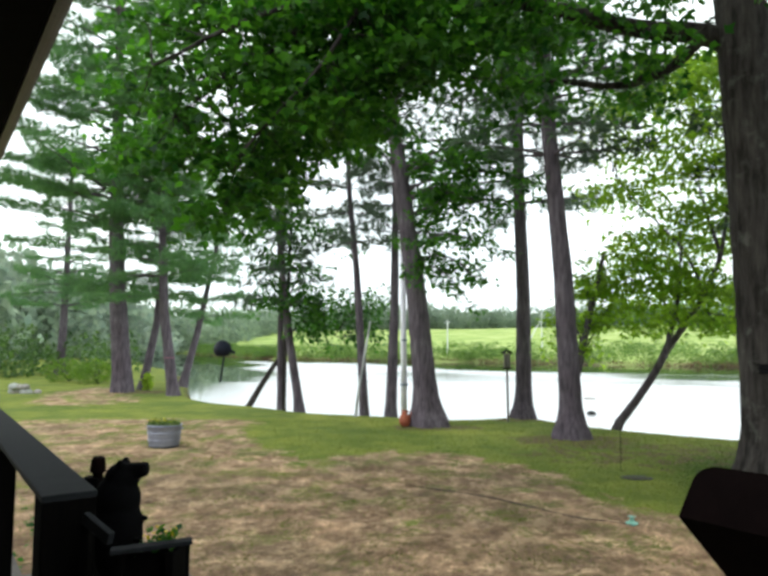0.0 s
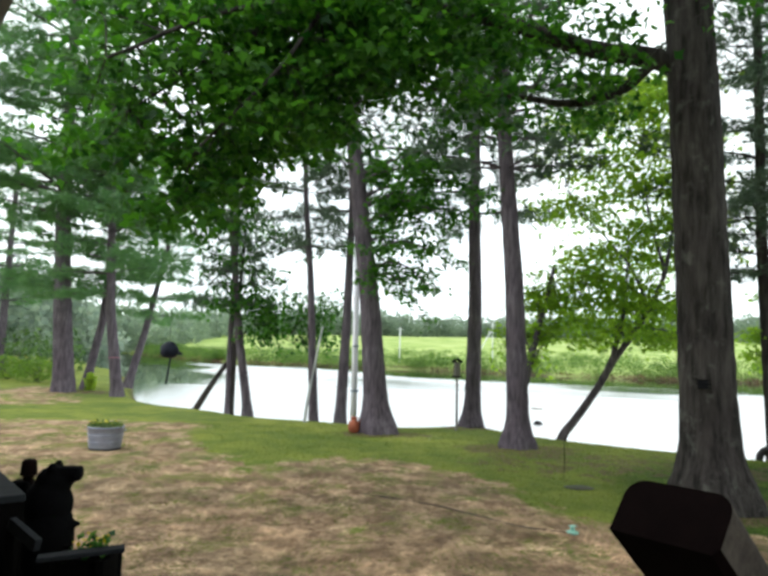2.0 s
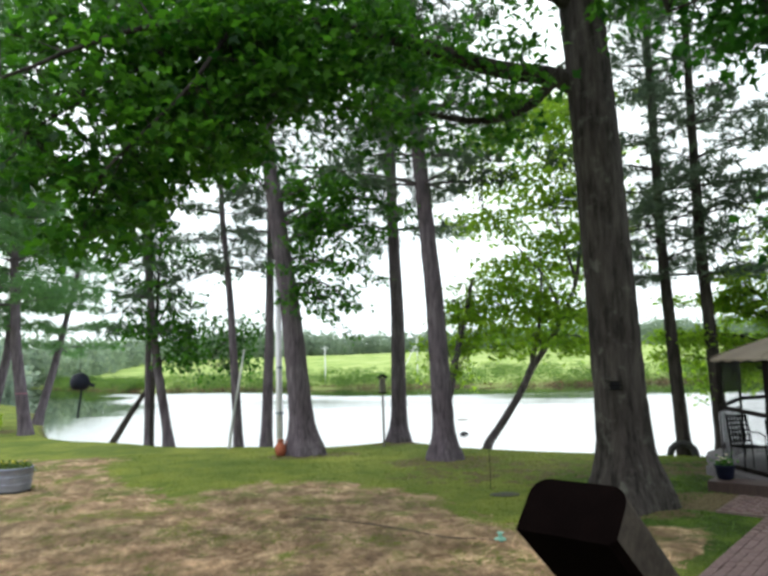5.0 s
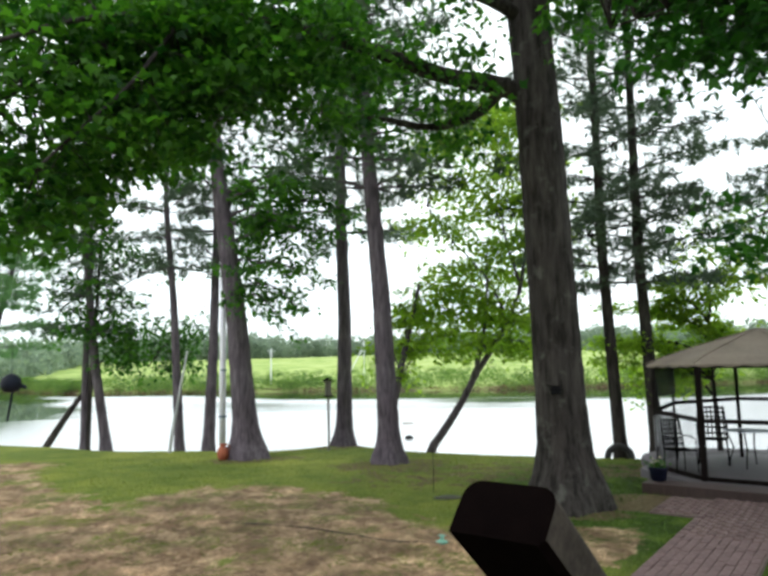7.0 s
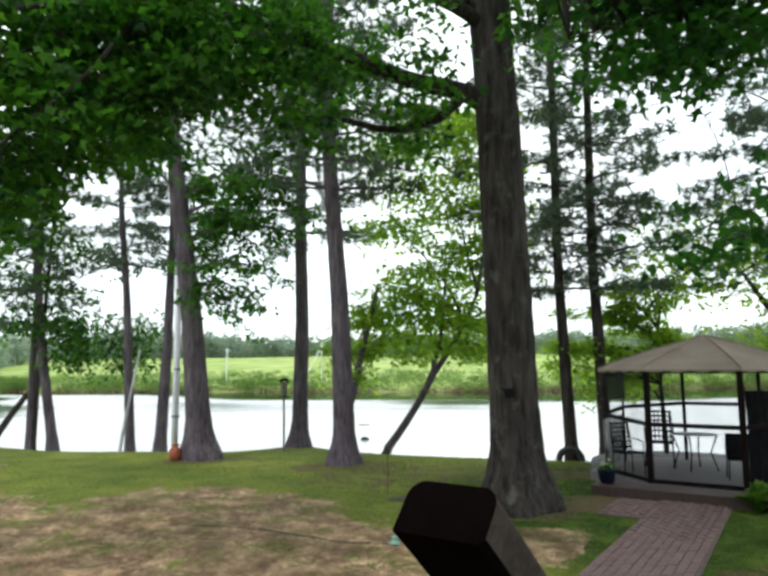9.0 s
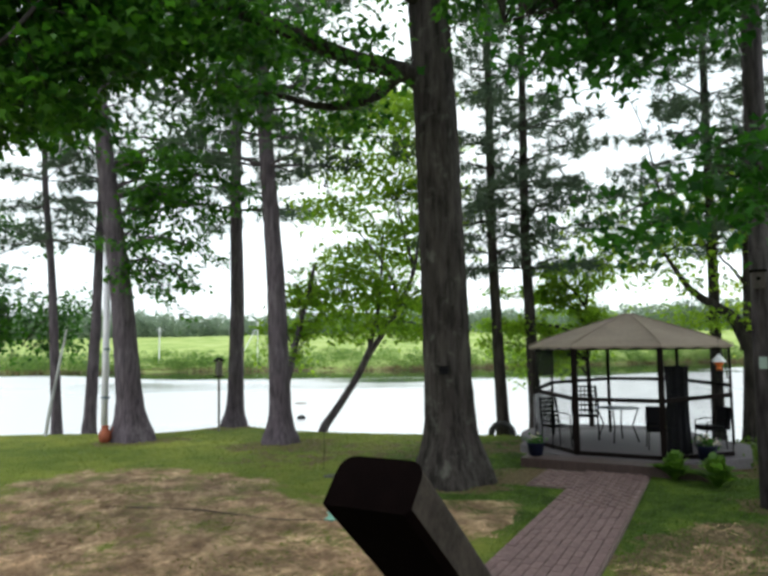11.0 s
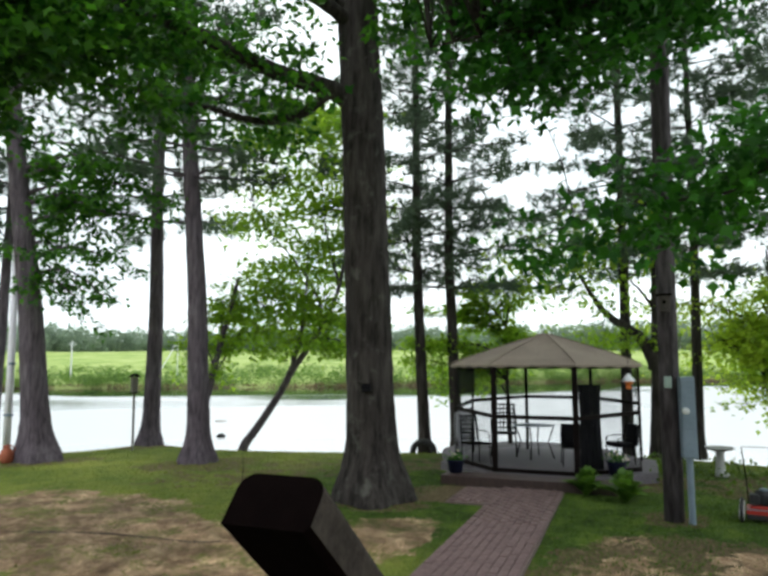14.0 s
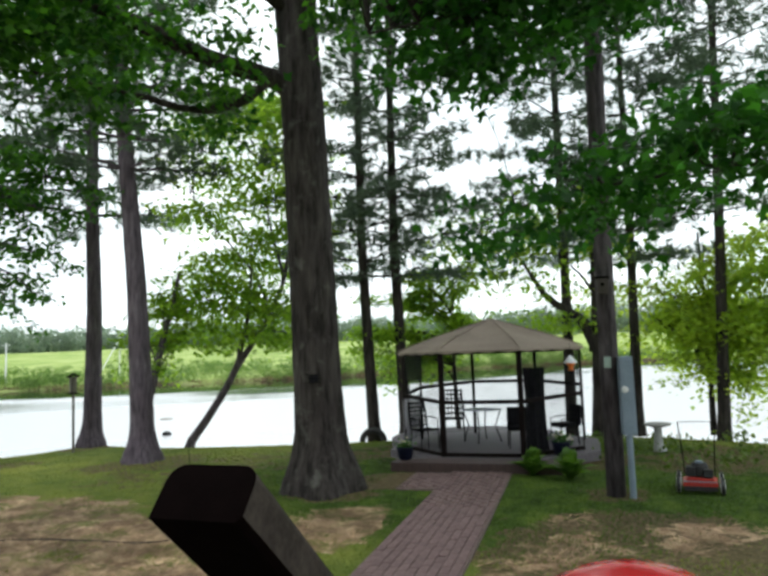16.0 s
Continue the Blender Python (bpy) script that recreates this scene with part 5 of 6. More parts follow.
# ---- things on and beside the porch ----
def build_bear():
    base = spot(-21.4, 0, 2.75)
    slab("side_landing", ((2.55, 0.55), (4.4, 0.55), (4.4, 1.35), (2.55, 1.35)), -0.15, DECK_Z, BOARD, "low deck landing beside the porch", "landing")
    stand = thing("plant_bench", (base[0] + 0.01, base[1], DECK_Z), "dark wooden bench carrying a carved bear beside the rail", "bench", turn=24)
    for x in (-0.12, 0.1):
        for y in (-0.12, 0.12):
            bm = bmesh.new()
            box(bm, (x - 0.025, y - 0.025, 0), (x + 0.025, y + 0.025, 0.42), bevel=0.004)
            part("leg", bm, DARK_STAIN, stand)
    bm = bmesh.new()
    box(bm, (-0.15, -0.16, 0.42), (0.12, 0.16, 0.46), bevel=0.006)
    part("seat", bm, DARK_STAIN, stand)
    # the carved bear, one plain mesh
    bm = bmesh.new()
    def ball(c, r, s=(1, 1, 1), tilt=0.0):
        bmesh.ops.create_uvsphere(bm, u_segments=20, v_segments=14, radius=r, matrix=Matrix.Translation(c) @ Matrix.Rotation(tilt, 4, "Y") @ Matrix.Diagonal((*s, 1)))
    ball((0.0, 0, 0.16), 0.095, (1.0, 0.85, 1.9))
    ball((-0.004, 0, 0.29), 0.088, (1.0, 0.85, 1.05))
    ball((0.012, 0, 0.372), 0.06, (1.1, 0.85, 0.95))
    box(bm, (0.03, -0.034, 0.372), (0.116, 0.034, 0.425), Matrix.Rotation(-0.02, 4, "Y"), 0.014)
    ball((0.05, 0, 0.08), 0.045, (0.9, 1.6, 1.6))
    ball((0.095, 0, 0.22), 0.014, (1.6, 1, 0.7))
    for y in (-0.035, 0.035):
        ball((0.012, y, 0.428), 0.016)
        ball((0.05, y * 1.8, 0.03), 0.045, (1.0, 0.9, 0.7))
    bear = part("bear_statue", bm, BLACK, None, smooth=True)
    tagged(bear, "black carved bear figure sitting on the bench", "statue")
    bear.matrix_world = pose(base[0] - 0.004, base[1], DECK_Z + 0.458, 0, 0, 4)
    fuse = bear.modifiers.new("fuse", "REMESH")
    fuse.mode, fuse.voxel_size, fuse.use_smooth_shade = "VOXEL", 0.009, True
    # lantern on a stake behind
    p = spot(-23.25, 0, 2.9)
    lan = thing("garden_lantern", (p[0], p[1], DECK_Z), "small dark lantern on a stake beside the bear", "lantern")
    bm = bmesh.new()
    rod(bm, [(0, 0, 0), (0, 0, 0.77)], 0.016)
    part("stake", bm, BLACK, lan)
    bm = bmesh.new()
    box(bm, (-0.045, -0.04, 0.752), (0.025, 0.04, 0.812), bevel=0.012)
    part("body", bm, BLACK, lan)
    bm = bmesh.new()
    turned(bm, ((0.016, 0.8), (0.02, 0.826), (0.031, 0.832), (0.026, 0.882), (0.018, 0.89)), 14, Matrix.Translation((0.012, 0, 0)))
    part("cap", bm, UMBER_STAIN, lan, "dark brown lantern cap")
    # flower box standing before the bear
    q = spot(-17.5, 0, 2.28)
    fb = thing("flower_stand", (q[0], q[1], DECK_Z), "dark slatted plant stand with yellow flowers beside the rail", "plant stand", turn=-2)
    for x in (-0.14, 0.02):
        for y in (-0.05, 0.09):
            bm = bmesh.new()
            box(bm, (x - 0.013, y - 0.013, 0), (x + 0.013, y + 0.013, 0.69), bevel=0.003)
            part("leg", bm, DARK_STAIN, fb)
    bm = bmesh.new()
    box(bm, (-0.15, -0.04, 0.42), (0.03, 0.085, 0.68), bevel=0.006)
    part("trough", bm, DARK_STAIN, fb)
    bm = bmesh.new()
    beam(bm, (-0.155, -0.087, 0.7), (0.075, -0.007, 0.712), 0.05, 0.014, 0.004)
    part("arm", bm, GREY_STAIN, fb, "worn grey arm board")
    here = np.array((q[0], q[1], DECK_Z))
    bm = bmesh.new()
    beam(bm, tuple(spot(-23.9, -0.24, 2.36) - here), tuple(spot(-21.9, -0.272, 2.24) - here), 0.022, 0.038, 0.004)
    part("side_board", bm, GREY_STAIN, fb, "sloping grey side board")
    bm = bmesh.new()
    foot = spot(-23.8, 0, 2.37) - here
    beam(bm, (foot[0], foot[1], 0.0), (foot[0], foot[1], 0.77), 0.028, 0.028, 0.004, up=(0, 1, 0))
    part("leg", bm, DARK_STAIN, fb)
    r = np.random.default_rng(5)
    pl = np.stack([r.uniform(-0.09, 0.02, 80), r.uniform(-0.02, 0.08, 80), r.uniform(0.68, 0.74, 80)], -1)
    pile = Pile()
    pile.add(*leaves(pl, 0.032, KITE, KITE_T, 0.7, 6))
    link("foliage", pile.mesh("foliage"), LEAF, fb)
    pile = Pile()
    pile.add(*leaves(pl[:26] + (0, 0, 0.01), 0.02, KITE, KITE_T, 0.9, 7))
    link("blossom", pile.mesh("blossom"), FLOWER, fb, "yellow blossom")


def build_kettle():
    p = spot(59.2, 0, 1.75)
    k = thing("kettle_grill", (p[0], p[1], DECK_Z), "round kettle grill with a glossy red enamel lid", "grill")
    m = Matrix.Translation((0, 0, 0.0))
    bm = bmesh.new()
    turned(bm, ((0.08, 0.42), (0.2, 0.47), (0.265, 0.57), (0.275, 0.66)), 40)
    part("bowl", bm, BLACK, k, smooth=True)
    bm = bmesh.new()
    turned(bm, ((0.285, 0.655), (0.288, 0.68), (0.272, 0.74), (0.225, 0.795), (0.15, 0.83), (0.07, 0.845), (0.01, 0.848)), 48)
    lid = part("lid", bm, RED_ENAMEL, k, smooth=True)
    bm = bmesh.new()
    turned(bm, ((0.035, 0.0), (0.035, 0.008), (0.01, 0.012)), 18, Matrix.Translation((-0.15, -0.06, 0.826)) @ Matrix.Rotation(-0.45, 4, "Y"))
    part("vent", bm, GREY_METAL, lid, "grey metal air vent")
    bm = bmesh.new()
    rod(bm, [(0.2, -0.2, 0.7), (0.235, -0.235, 0.71), (0.25, -0.19, 0.71), (0.215, -0.16, 0.7)], 0.008)
    part("handle", bm, BLACK, lid)
    for a in (0.4, 2.5, 4.6):
        bm = bmesh.new()
        rod(bm, [(0.17 * math.cos(a), 0.17 * math.sin(a), 0.47), (0.27 * math.cos(a), 0.27 * math.sin(a), 0.0)], 0.012)
        part("leg", bm, GREY_METAL, k)
    k.scale = (0.88, 0.88, 0.965)


build_bear()
build_kettle()


# ---- path of pavers ----
ALONG = np.array((0.78, 0.626))
ASIDE = np.array((-0.626, 0.78))


def build_path():
    base = thing("pavement_path", (0, 0, 0), "narrow path of red-brown pavers from the steps to the gazebo", "path")
    base["kind"] = "structure"
    o = np.array((4.29, 5.475)) - ALONG * 4.6
    m = Matrix(((ALONG[0], ASIDE[0], 0, o[0]), (ALONG[1], ASIDE[1], 0, o[1]), (0, 0, 1, 0), (0, 0, 0, 1)))
    bm = bmesh.new()
    box(bm, (-0.1, -0.54, -0.06), (10.2, 0.54, 0.028), m)
    box(bm, (8.35, 0.52, -0.06), (9.75, 1.18, 0.027), m)
    part("bed", bm, BED, base, "sandy joint bed")
    protos = []
    r = random.Random(3)
    for k in range(4):
        b = bmesh.new()
        box(b, (0.004, 0.004, 0), (0.206, 0.1, 0.045), bevel=0.006)
        me = bpy.data.meshes.new("paver")
        b.to_mesh(me)
        b.free()
        me.materials.append(PAVER)
        protos.append(me)
    rest, singles = Pile(), 0
    def lay(x, y):
        nonlocal singles
        place = m @ Vector((x + r.uniform(-0.003, 0.003), y + r.uniform(-0.003, 0.003), 0.004 + r.uniform(-0.003, 0.004)))
        rot = math.degrees(math.atan2(ALONG[1], ALONG[0])) + r.uniform(-0.8, 0.8)
        if 4.0 < x < 7.1 and singles < 320:
            ob = new("paver", r.choice(protos))
            ob.parent = base
            ob.matrix_local = pose(*place, r.uniform(-0.6, 0.6), r.uniform(-0.6, 0.6), rot)
            singles += 1
        else:
            mm = pose(*place, r.uniform(-0.6, 0.6), r.uniform(-0.6, 0.6), rot)
            vs = [mm @ Vector(c) for c in ((0.004, 0.004, 0), (0.206, 0.004, 0), (0.206, 0.1, 0), (0.004, 0.1, 0), (0.008, 0.008, 0.045), (0.202, 0.008, 0.045), (0.202, 0.096, 0.045), (0.008, 0.096, 0.045))]
            rest.add(np.array([tuple(v) for v in vs]), None, np.array(((4, 5, 6, 7), (0, 1, 5, 4), (1, 2, 6, 5), (2, 3, 7, 6), (3, 0, 4, 7))))
    for row in range(10):
        y = -0.52 + row * 0.104
        x = 0.0 if row % 2 else -0.105
        while x < 9.75:
            lay(x, y)
            x += 0.21
    for row in range(6):
        y = 0.52 + row * 0.104
        x = 8.4 + (0 if row % 2 else 0.105)
        while x < 9.55:
            lay(x, y)
            x += 0.21
    tagged(link("paver_rest", rest.mesh("paver_rest"), PAVER_REST, base), kind="stuff")


BED = plain("sandy_soil", (0.1, 0.07, 0.062), (0.16, 0.12, 0.105), 0.95, 0, 12)


def island_paver():
    m, n, l, p = material("paver_mixed")
    geo = n.new("ShaderNodeNewGeometry")
    tone = ramp(n, l, geo.outputs["Random Per Island"], ((0.0, (0.11, 0.067, 0.063)), (0.5, (0.14, 0.088, 0.083)), (1.0, (0.17, 0.112, 0.106))))
    grain = ramp(n, l, noise_node(n, l, 30, 5, 0.6), ((0.3, (0.75, 0.75, 0.75)), (0.7, (1.15, 1.15, 1.15))))
    l.new(mix_rgb(n, l, 1.0, tone, grain, "MULTIPLY"), p.inputs["Base Color"])
    p.inputs["Roughness"].default_value = 0.82
    return m


PAVER_REST = island_paver()


# ---- things in the yard ----
SHRUB_GREEN = foliage("planter_leaf", (0.05, 0.09, 0.02), (0.12, 0.18, 0.035), 0.4)


def build_tub():
    x, y = -4.56, 13.9
    t = thing("washtub_planter", (x, y, 0), "galvanised washtub planted with yellow flowers on the straw", "planter")
    bm = bmesh.new()
    turned(bm, ((0.29, 0.0), (0.3, 0.02), (0.315, 0.14), (0.322, 0.15), (0.325, 0.28), (0.333, 0.29), (0.34, 0.44), (0.352, 0.445), (0.352, 0.465), (0.338, 0.47), (0.325, 0.42), (0.01, 0.41)), 40)
    part("tub", bm, ZINC, t, smooth=True)
    # black ring that stands in for the shadow under the tub
    bm = bmesh.new()
    turned(bm, ((0.27, -0.03), (0.297, -0.02), (0.304, 0.045), (0.29, 0.05)), 40)
    part("foot_shadow_band", bm, RUBBER, t, "dark band standing in for the shadow at the tub's foot", smooth=True)
    for z, w in ((0.17, 0.329), (0.31, 0.344)):
        bm = bmesh.new()
        turned(bm, ((w - 0.012, z - 0.012), (w, z - 0.006), (w, z + 0.006), (w - 0.012, z + 0.012)), 40)
        part("hoop", bm, ZINC, t, smooth=True)
    for a in (0.0, math.pi):
        bm = bmesh.new()
        rod(bm, [(0.34 * math.cos(a), 0.07 * s, 0.4) if abs(s) == 1 else (0.385 * math.cos(a), 0.07 * s, 0.385) for s in (-1, -0.6, 0.6, 1)], 0.008)
        part("handle", bm, ZINC, t)
    r = np.random.default_rng(8)
    rr, aa = np.sqrt(r.uniform(0, 1, 420)) * 0.32, r.uniform(0, math.tau, 420)
    pl = np.stack([rr * np.cos(aa), rr * np.sin(aa), r.uniform(0.42, 0.55, 420)], -1)
    pile = Pile()
    pile.add(*leaves(pl, 0.07, KITE, KITE_T, 0.7, 9))
    link("foliage", pile.mesh("foliage"), SHRUB_GREEN, t)
    pile = Pile()
    pile.add(*leaves(pl[:34] + (0, 0, 0.05), 0.05, KITE, KITE_T, 0.9, 10))
    link("blossom", pile.mesh("blossom"), FLOWER, t, "yellow blossom")


LILAC = plain("pale_lilac_paint", (0.7, 0.69, 0.78), (0.86, 0.85, 0.92), 0.5, 0, 3)


def build_pole_and_jug():
    p = thing("white_pole", (0.56, 18.3, 0), "pale grey metal pole standing beside the stout tree", "pole")
    bm = bmesh.new()
    rod(bm, [(0, 0, -0.1), (-0.02, 0, 2.5), (-0.06, 0, 6.0)], 0.085, 16)
    part("shaft", bm, LILAC, p, smooth=True)
    bm = bmesh.new()
    turned(bm, ((0.105, 0.98), (0.105, 1.04)), 16)
    part("collar", bm, GREY_METAL, p)
    bm = bmesh.new()
    turned(bm, ((0.095, 2.2), (0.1, 2.23), (0.095, 2.26)), 16)
    part("collar", bm, GREY_METAL, p)
    j = thing("clay_pot", (0.55, 17.35, 0), "orange clay jug at the foot of the stout tree", "pot")
    bm = bmesh.new()
    turned(bm, ((0.1, 0), (0.15, 0.04), (0.18, 0.14), (0.17, 0.26), (0.12, 0.34), (0.085, 0.37), (0.1, 0.43), (0.105, 0.45), (0.08, 0.44)), 24)
    part("body", bm, TERRACOTTA, j, smooth=True)
    bm = bmesh.new()
    rod(bm, [(0.09, 0, 0.41), (0.18, 0, 0.4), (0.2, 0, 0.33), (0.165, 0, 0.26)], 0.014)
    part("handle", bm, TERRACOTTA, j)
    j.scale = (0.82, 0.82, 0.9)


def build_feeder_post():
    p = thing("bird_feeder", (3.38, 18.2, 0), "small wooden bird feeder on a thin post at the lawn's edge", "bird feeder", turn=12)
    bm = bmesh.new()
    rod(bm, [(0.02, 0, -0.1), (0, 0, 1.75)], 0.03, 10)
    part("post", bm, WEATHERED, p)
    bm = bmesh.new()
    box(bm, (-0.12, -0.11, 1.46), (0.12, 0.11, 1.49), bevel=0.006)
    part("tray", bm, DARK_STAIN, p)
    bm = bmesh.new()
    box(bm, (-0.07, -0.07, 1.49), (0.07, 0.07, 1.88), bevel=0.01)
    part("house", bm, WEATHERED, p)
    bm = bmesh.new()
    for s in (-1, 1):
        box(bm, (-0.15, -0.13, -0.01), (0.01, 0.13, 0.01), Matrix.Translation((0, 0, 1.96)) @ Matrix.Rotation(math.pi if s > 0 else 0, 4, "Z") @ Matrix.Rotation(-0.6, 4, "Y"), 0.003)
    part("roof", bm, DARK_STAIN, p)


NAVY = plain("blue_black_plastic", (0.006, 0.008, 0.016), (0.014, 0.018, 0.034), 0.6, 0, 8, shine=0.2)


def build_chime():
    c = spot(-13.7, -0.012, 9.0)
    f = thing("hanging_feeder", c, "round black feeder hanging on a cord from the maple bough", "bird feeder")
    bm = bmesh.new()
    turned(bm, ((0.02, -0.1), (0.08, -0.09), (0.112, -0.05), (0.118, 0.01), (0.1, 0.06), (0.06, 0.1), (0.015, 0.115)), 24)
    part("bowl", bm, NAVY, f, smooth=True)
    bm = bmesh.new()
    rod(bm, [(0.02, 0, -0.1), (-0.02, 0, -0.44)], 0.014)
    part("rod", bm, NAVY, f)
    bm = bmesh.new()
    rod(bm, [(0, 0, 0.1), (0.0, 0.0, 2.0)], 0.003, 5)
    part("cord", bm, RUBBER, f)
    bm = bmesh.new()
    rod(bm, [(0.1, -0.02, -0.02), (0.17, -0.02, -0.05)], 0.022)
    part("perch", bm, NAVY, f)


def build_utility_pole():
    p = thing("utility_pole", (8.492, 6.07, 0), "dark weathered utility pole with a birdhouse nailed on", "pole")
    bm = bmesh.new()
    rod(bm, [(0, 0, -0.3), (0.02, -0.03, 3.0), (0.08, -0.12, 8.5)], 0.135, 18)
    part("shaft", bm, PALE_POLE, p, smooth=True)
    bm = bmesh.new()
    nook = Matrix.Rotation(-0.9, 4, "Z") @ Matrix.Translation((0, -0.19, 0))
    box(bm, (-0.08, -0.08, 2.94), (0.08, 0.05, 3.16), nook, 0.006)
    house = part("birdhouse", bm, DULL_WOOD, p, "small weathered birdhouse")
    bm = bmesh.new()
    box(bm, (-0.1, -0.12, 3.16), (0.1, 0.06, 3.185), nook, 0.004)
    part("roof", bm, DARK_STAIN, house)
    bm = bmesh.new()
    turned(bm, ((0.026, 0.0), (0.026, 0.006)), 16, nook @ Matrix.Translation((0, -0.08, 3.07)) @ Matrix.Rotation(math.pi / 2, 4, "X"))
    part("entrance_hole", bm, BLACK, house)
    bm = bmesh.new()
    box(bm, (-0.05, -0.165, 1.86), (0.05, -0.145, 2.02), Matrix.Rotation(-0.9, 4, "Z"), 0.002)
    part("plate", bm, PLATE, p, "small pale green plate")
    e = thing("electric_box", (8.535, 5.815, 0), "grey electric meter box with a conduit beside the pole", "electric box", turn=-42)
    bm = bmesh.new()
    box(bm, (-0.1, -0.1, 0.9), (0.1, 0.06, 2.02), bevel=0.02)
    part("cabinet", bm, GREY_METAL, e)
    bm = bmesh.new()
    box(bm, (-0.085, -0.115, 1.3), (0.085, -0.1, 1.97), bevel=0.006)
    part("door", bm, GREY_METAL, e)
    bm = bmesh.new()
    turned(bm, ((0.045, 0), (0.045, 0.05), (0.02, 0.06)), 18, Matrix.Translation((-0.045, -0.115, 1.55)) @ Matrix.Rotation(math.pi / 2, 4, "X"))
    part("dial", bm, WHITE_METAL, e, "round meter dial")
    bm = bmesh.new()
    rod(bm, [(0, 0, -0.1), (0, 0, 0.92)], 0.045, 14)
    part("conduit", bm, GREY_METAL, e)


PALE_POLE = bark("weathered_pole", (0.032, 0.028, 0.033), (0.132, 0.117, 0.132), 10)
DULL_WOOD = plain("dull_grey_wood", (0.045, 0.038, 0.036), (0.11, 0.095, 0.09), 0.9, 0, 6, (5, 5, 0.6), 0.4, 0.01)
PLATE = plain("pale_green_plate", (0.3, 0.42, 0.38), (0.42, 0.52, 0.48), 0.5, 0, 5)


def build_mower():
    m = thing("lawn_mower", (9.62, 5.43, 0), "red push lawn mower with black engine parked on the grass", "lawn mower", turn=30)
    bm = bmesh.new()
    box(bm, (-0.27, -0.25, 0.1), (0.25, 0.25, 0.19), bevel=0.03)
    box(bm, (-0.2, -0.2, 0.18), (0.2, 0.2, 0.24), bevel=0.03)
    part("deck", bm, RED_PAINT, m)
    bm = bmesh.new()
    box(bm, (-0.3, -0.24, 0.06), (-0.25, 0.24, 0.13), bevel=0.01)
    part("skirt", bm, RUBBER, m)
    bm = bmesh.new()
    turned(bm, ((0.12, 0.24), (0.135, 0.27), (0.13, 0.4), (0.1, 0.45), (0.02, 0.455)), 20)
    box(bm, (-0.16, 0.06, 0.25), (0.06, 0.2, 0.4), bevel=0.02)
    box(bm, (-0.2, -0.19, 0.25), (-0.08, -0.06, 0.37), bevel=0.015)
    part("engine", bm, RUBBER, m, "black engine with a pale cover")
    bm = bmesh.new()
    turned(bm, ((0.06, 0.452), (0.06, 0.475), (0.01, 0.48)), 16)
    part("cap", bm, GREY_METAL, m)
    for x in (-0.24, 0.24):
        for y in (-0.31, 0.31):
            bm = bmesh.new()
            turned(bm, ((0.11, -0.025), (0.14, -0.02), (0.14, 0.02), (0.11, 0.025)), 24, Matrix.Translation((x, y, 0.14)) @ Matrix.Rotation(math.pi / 2, 4, "X"))
            w = part("wheel", bm, RUBBER, m)
            bm = bmesh.new()
            turned(bm, ((0.02, -0.036), (0.108, -0.03), (0.108, 0.03), (0.02, 0.036)), 20, Matrix.Translation((x, y, 0.14)) @ Matrix.Rotation(math.pi / 2, 4, "X"))
            part("hub", bm, WHITE_METAL, w, "pale grey wheel hub")
    for y in (-0.22, 0.22):
        bm = bmesh.new()
        rod(bm, [(0.22, y, 0.2), (0.4, y * 1.1, 0.6), (0.56, y * 1.3, 1.02)], 0.009)
        part("handle", bm, BLACK, m)
    bm = bmesh.new()
    rod(bm, [(0.56, -0.286, 1.02), (0.575, 0, 1.03), (0.56, 0.286, 1.02)], 0.006)
    part("crossbar", bm, BLACK, m)
    bm = bmesh.new()
    box(bm, (-0.282, -0.24, 0.192), (-0.24, 0.24, 0.204), bevel=0.005)
    part("trim_strip", bm, GREY_METAL, m, "bright metal strip")
    m.scale = (0.93, 0.93, 0.93)


RED_PAINT = plain("red_paint", (0.36, 0.016, 0.009), (0.5, 0.03, 0.016), 0.4, 0, 4)


def build_birdbath():
    b = thing("bird_bath", (12.7, 8.05, 0), "pale concrete bird bath on a pedestal among ferns", "bird bath")
    bm = bmesh.new()
    turned(bm, ((0.2, -0.05), (0.2, 0.05), (0.13, 0.09), (0.11, 0.3), (0.1, 0.58), (0.14, 0.62)), 24)
    part("pedestal", bm, CONCRETE, b, smooth=True)
    bm = bmesh.new()
    turned(bm, ((0.12, 0.62), (0.3, 0.66), (0.36, 0.71), (0.355, 0.725), (0.3, 0.69), (0.02, 0.67)), 32)
    part("basin", bm, CONCRETE, b, smooth=True)
    b.scale = (0.76, 0.76, 0.76)


def build_tyre():
    t = thing("tyre", (9.62, 14.0, 0), "old black tyre half sunk upright at the bank", "tyre", turn=-34)
    bm = bmesh.new()
    big, small, ang, sides = 0.27, 0.085, 28, 12
    rings = []
    for i in range(ang + 1):
        a = -0.25 + (math.pi + 0.5) * i / ang
        rings.append([bm.verts.new(((big + small * math.cos(q) * 0.9) * math.cos(a), small * 1.1 * math.sin(q), (big + small * math.cos(q) * 0.9) * math.sin(a))) for q in np.linspace(0, math.tau, sides, endpoint=False)])
    for p, q in zip(rings, rings[1:]):
        for i in range(sides):
            bm.faces.new((p[i], q[i], q[(i + 1) % sides], p[(i + 1) % sides]))
    bmesh.ops.recalc_face_normals(bm, faces=bm.faces[:])
    part("tread", bm, RUBBER, t, smooth=True)


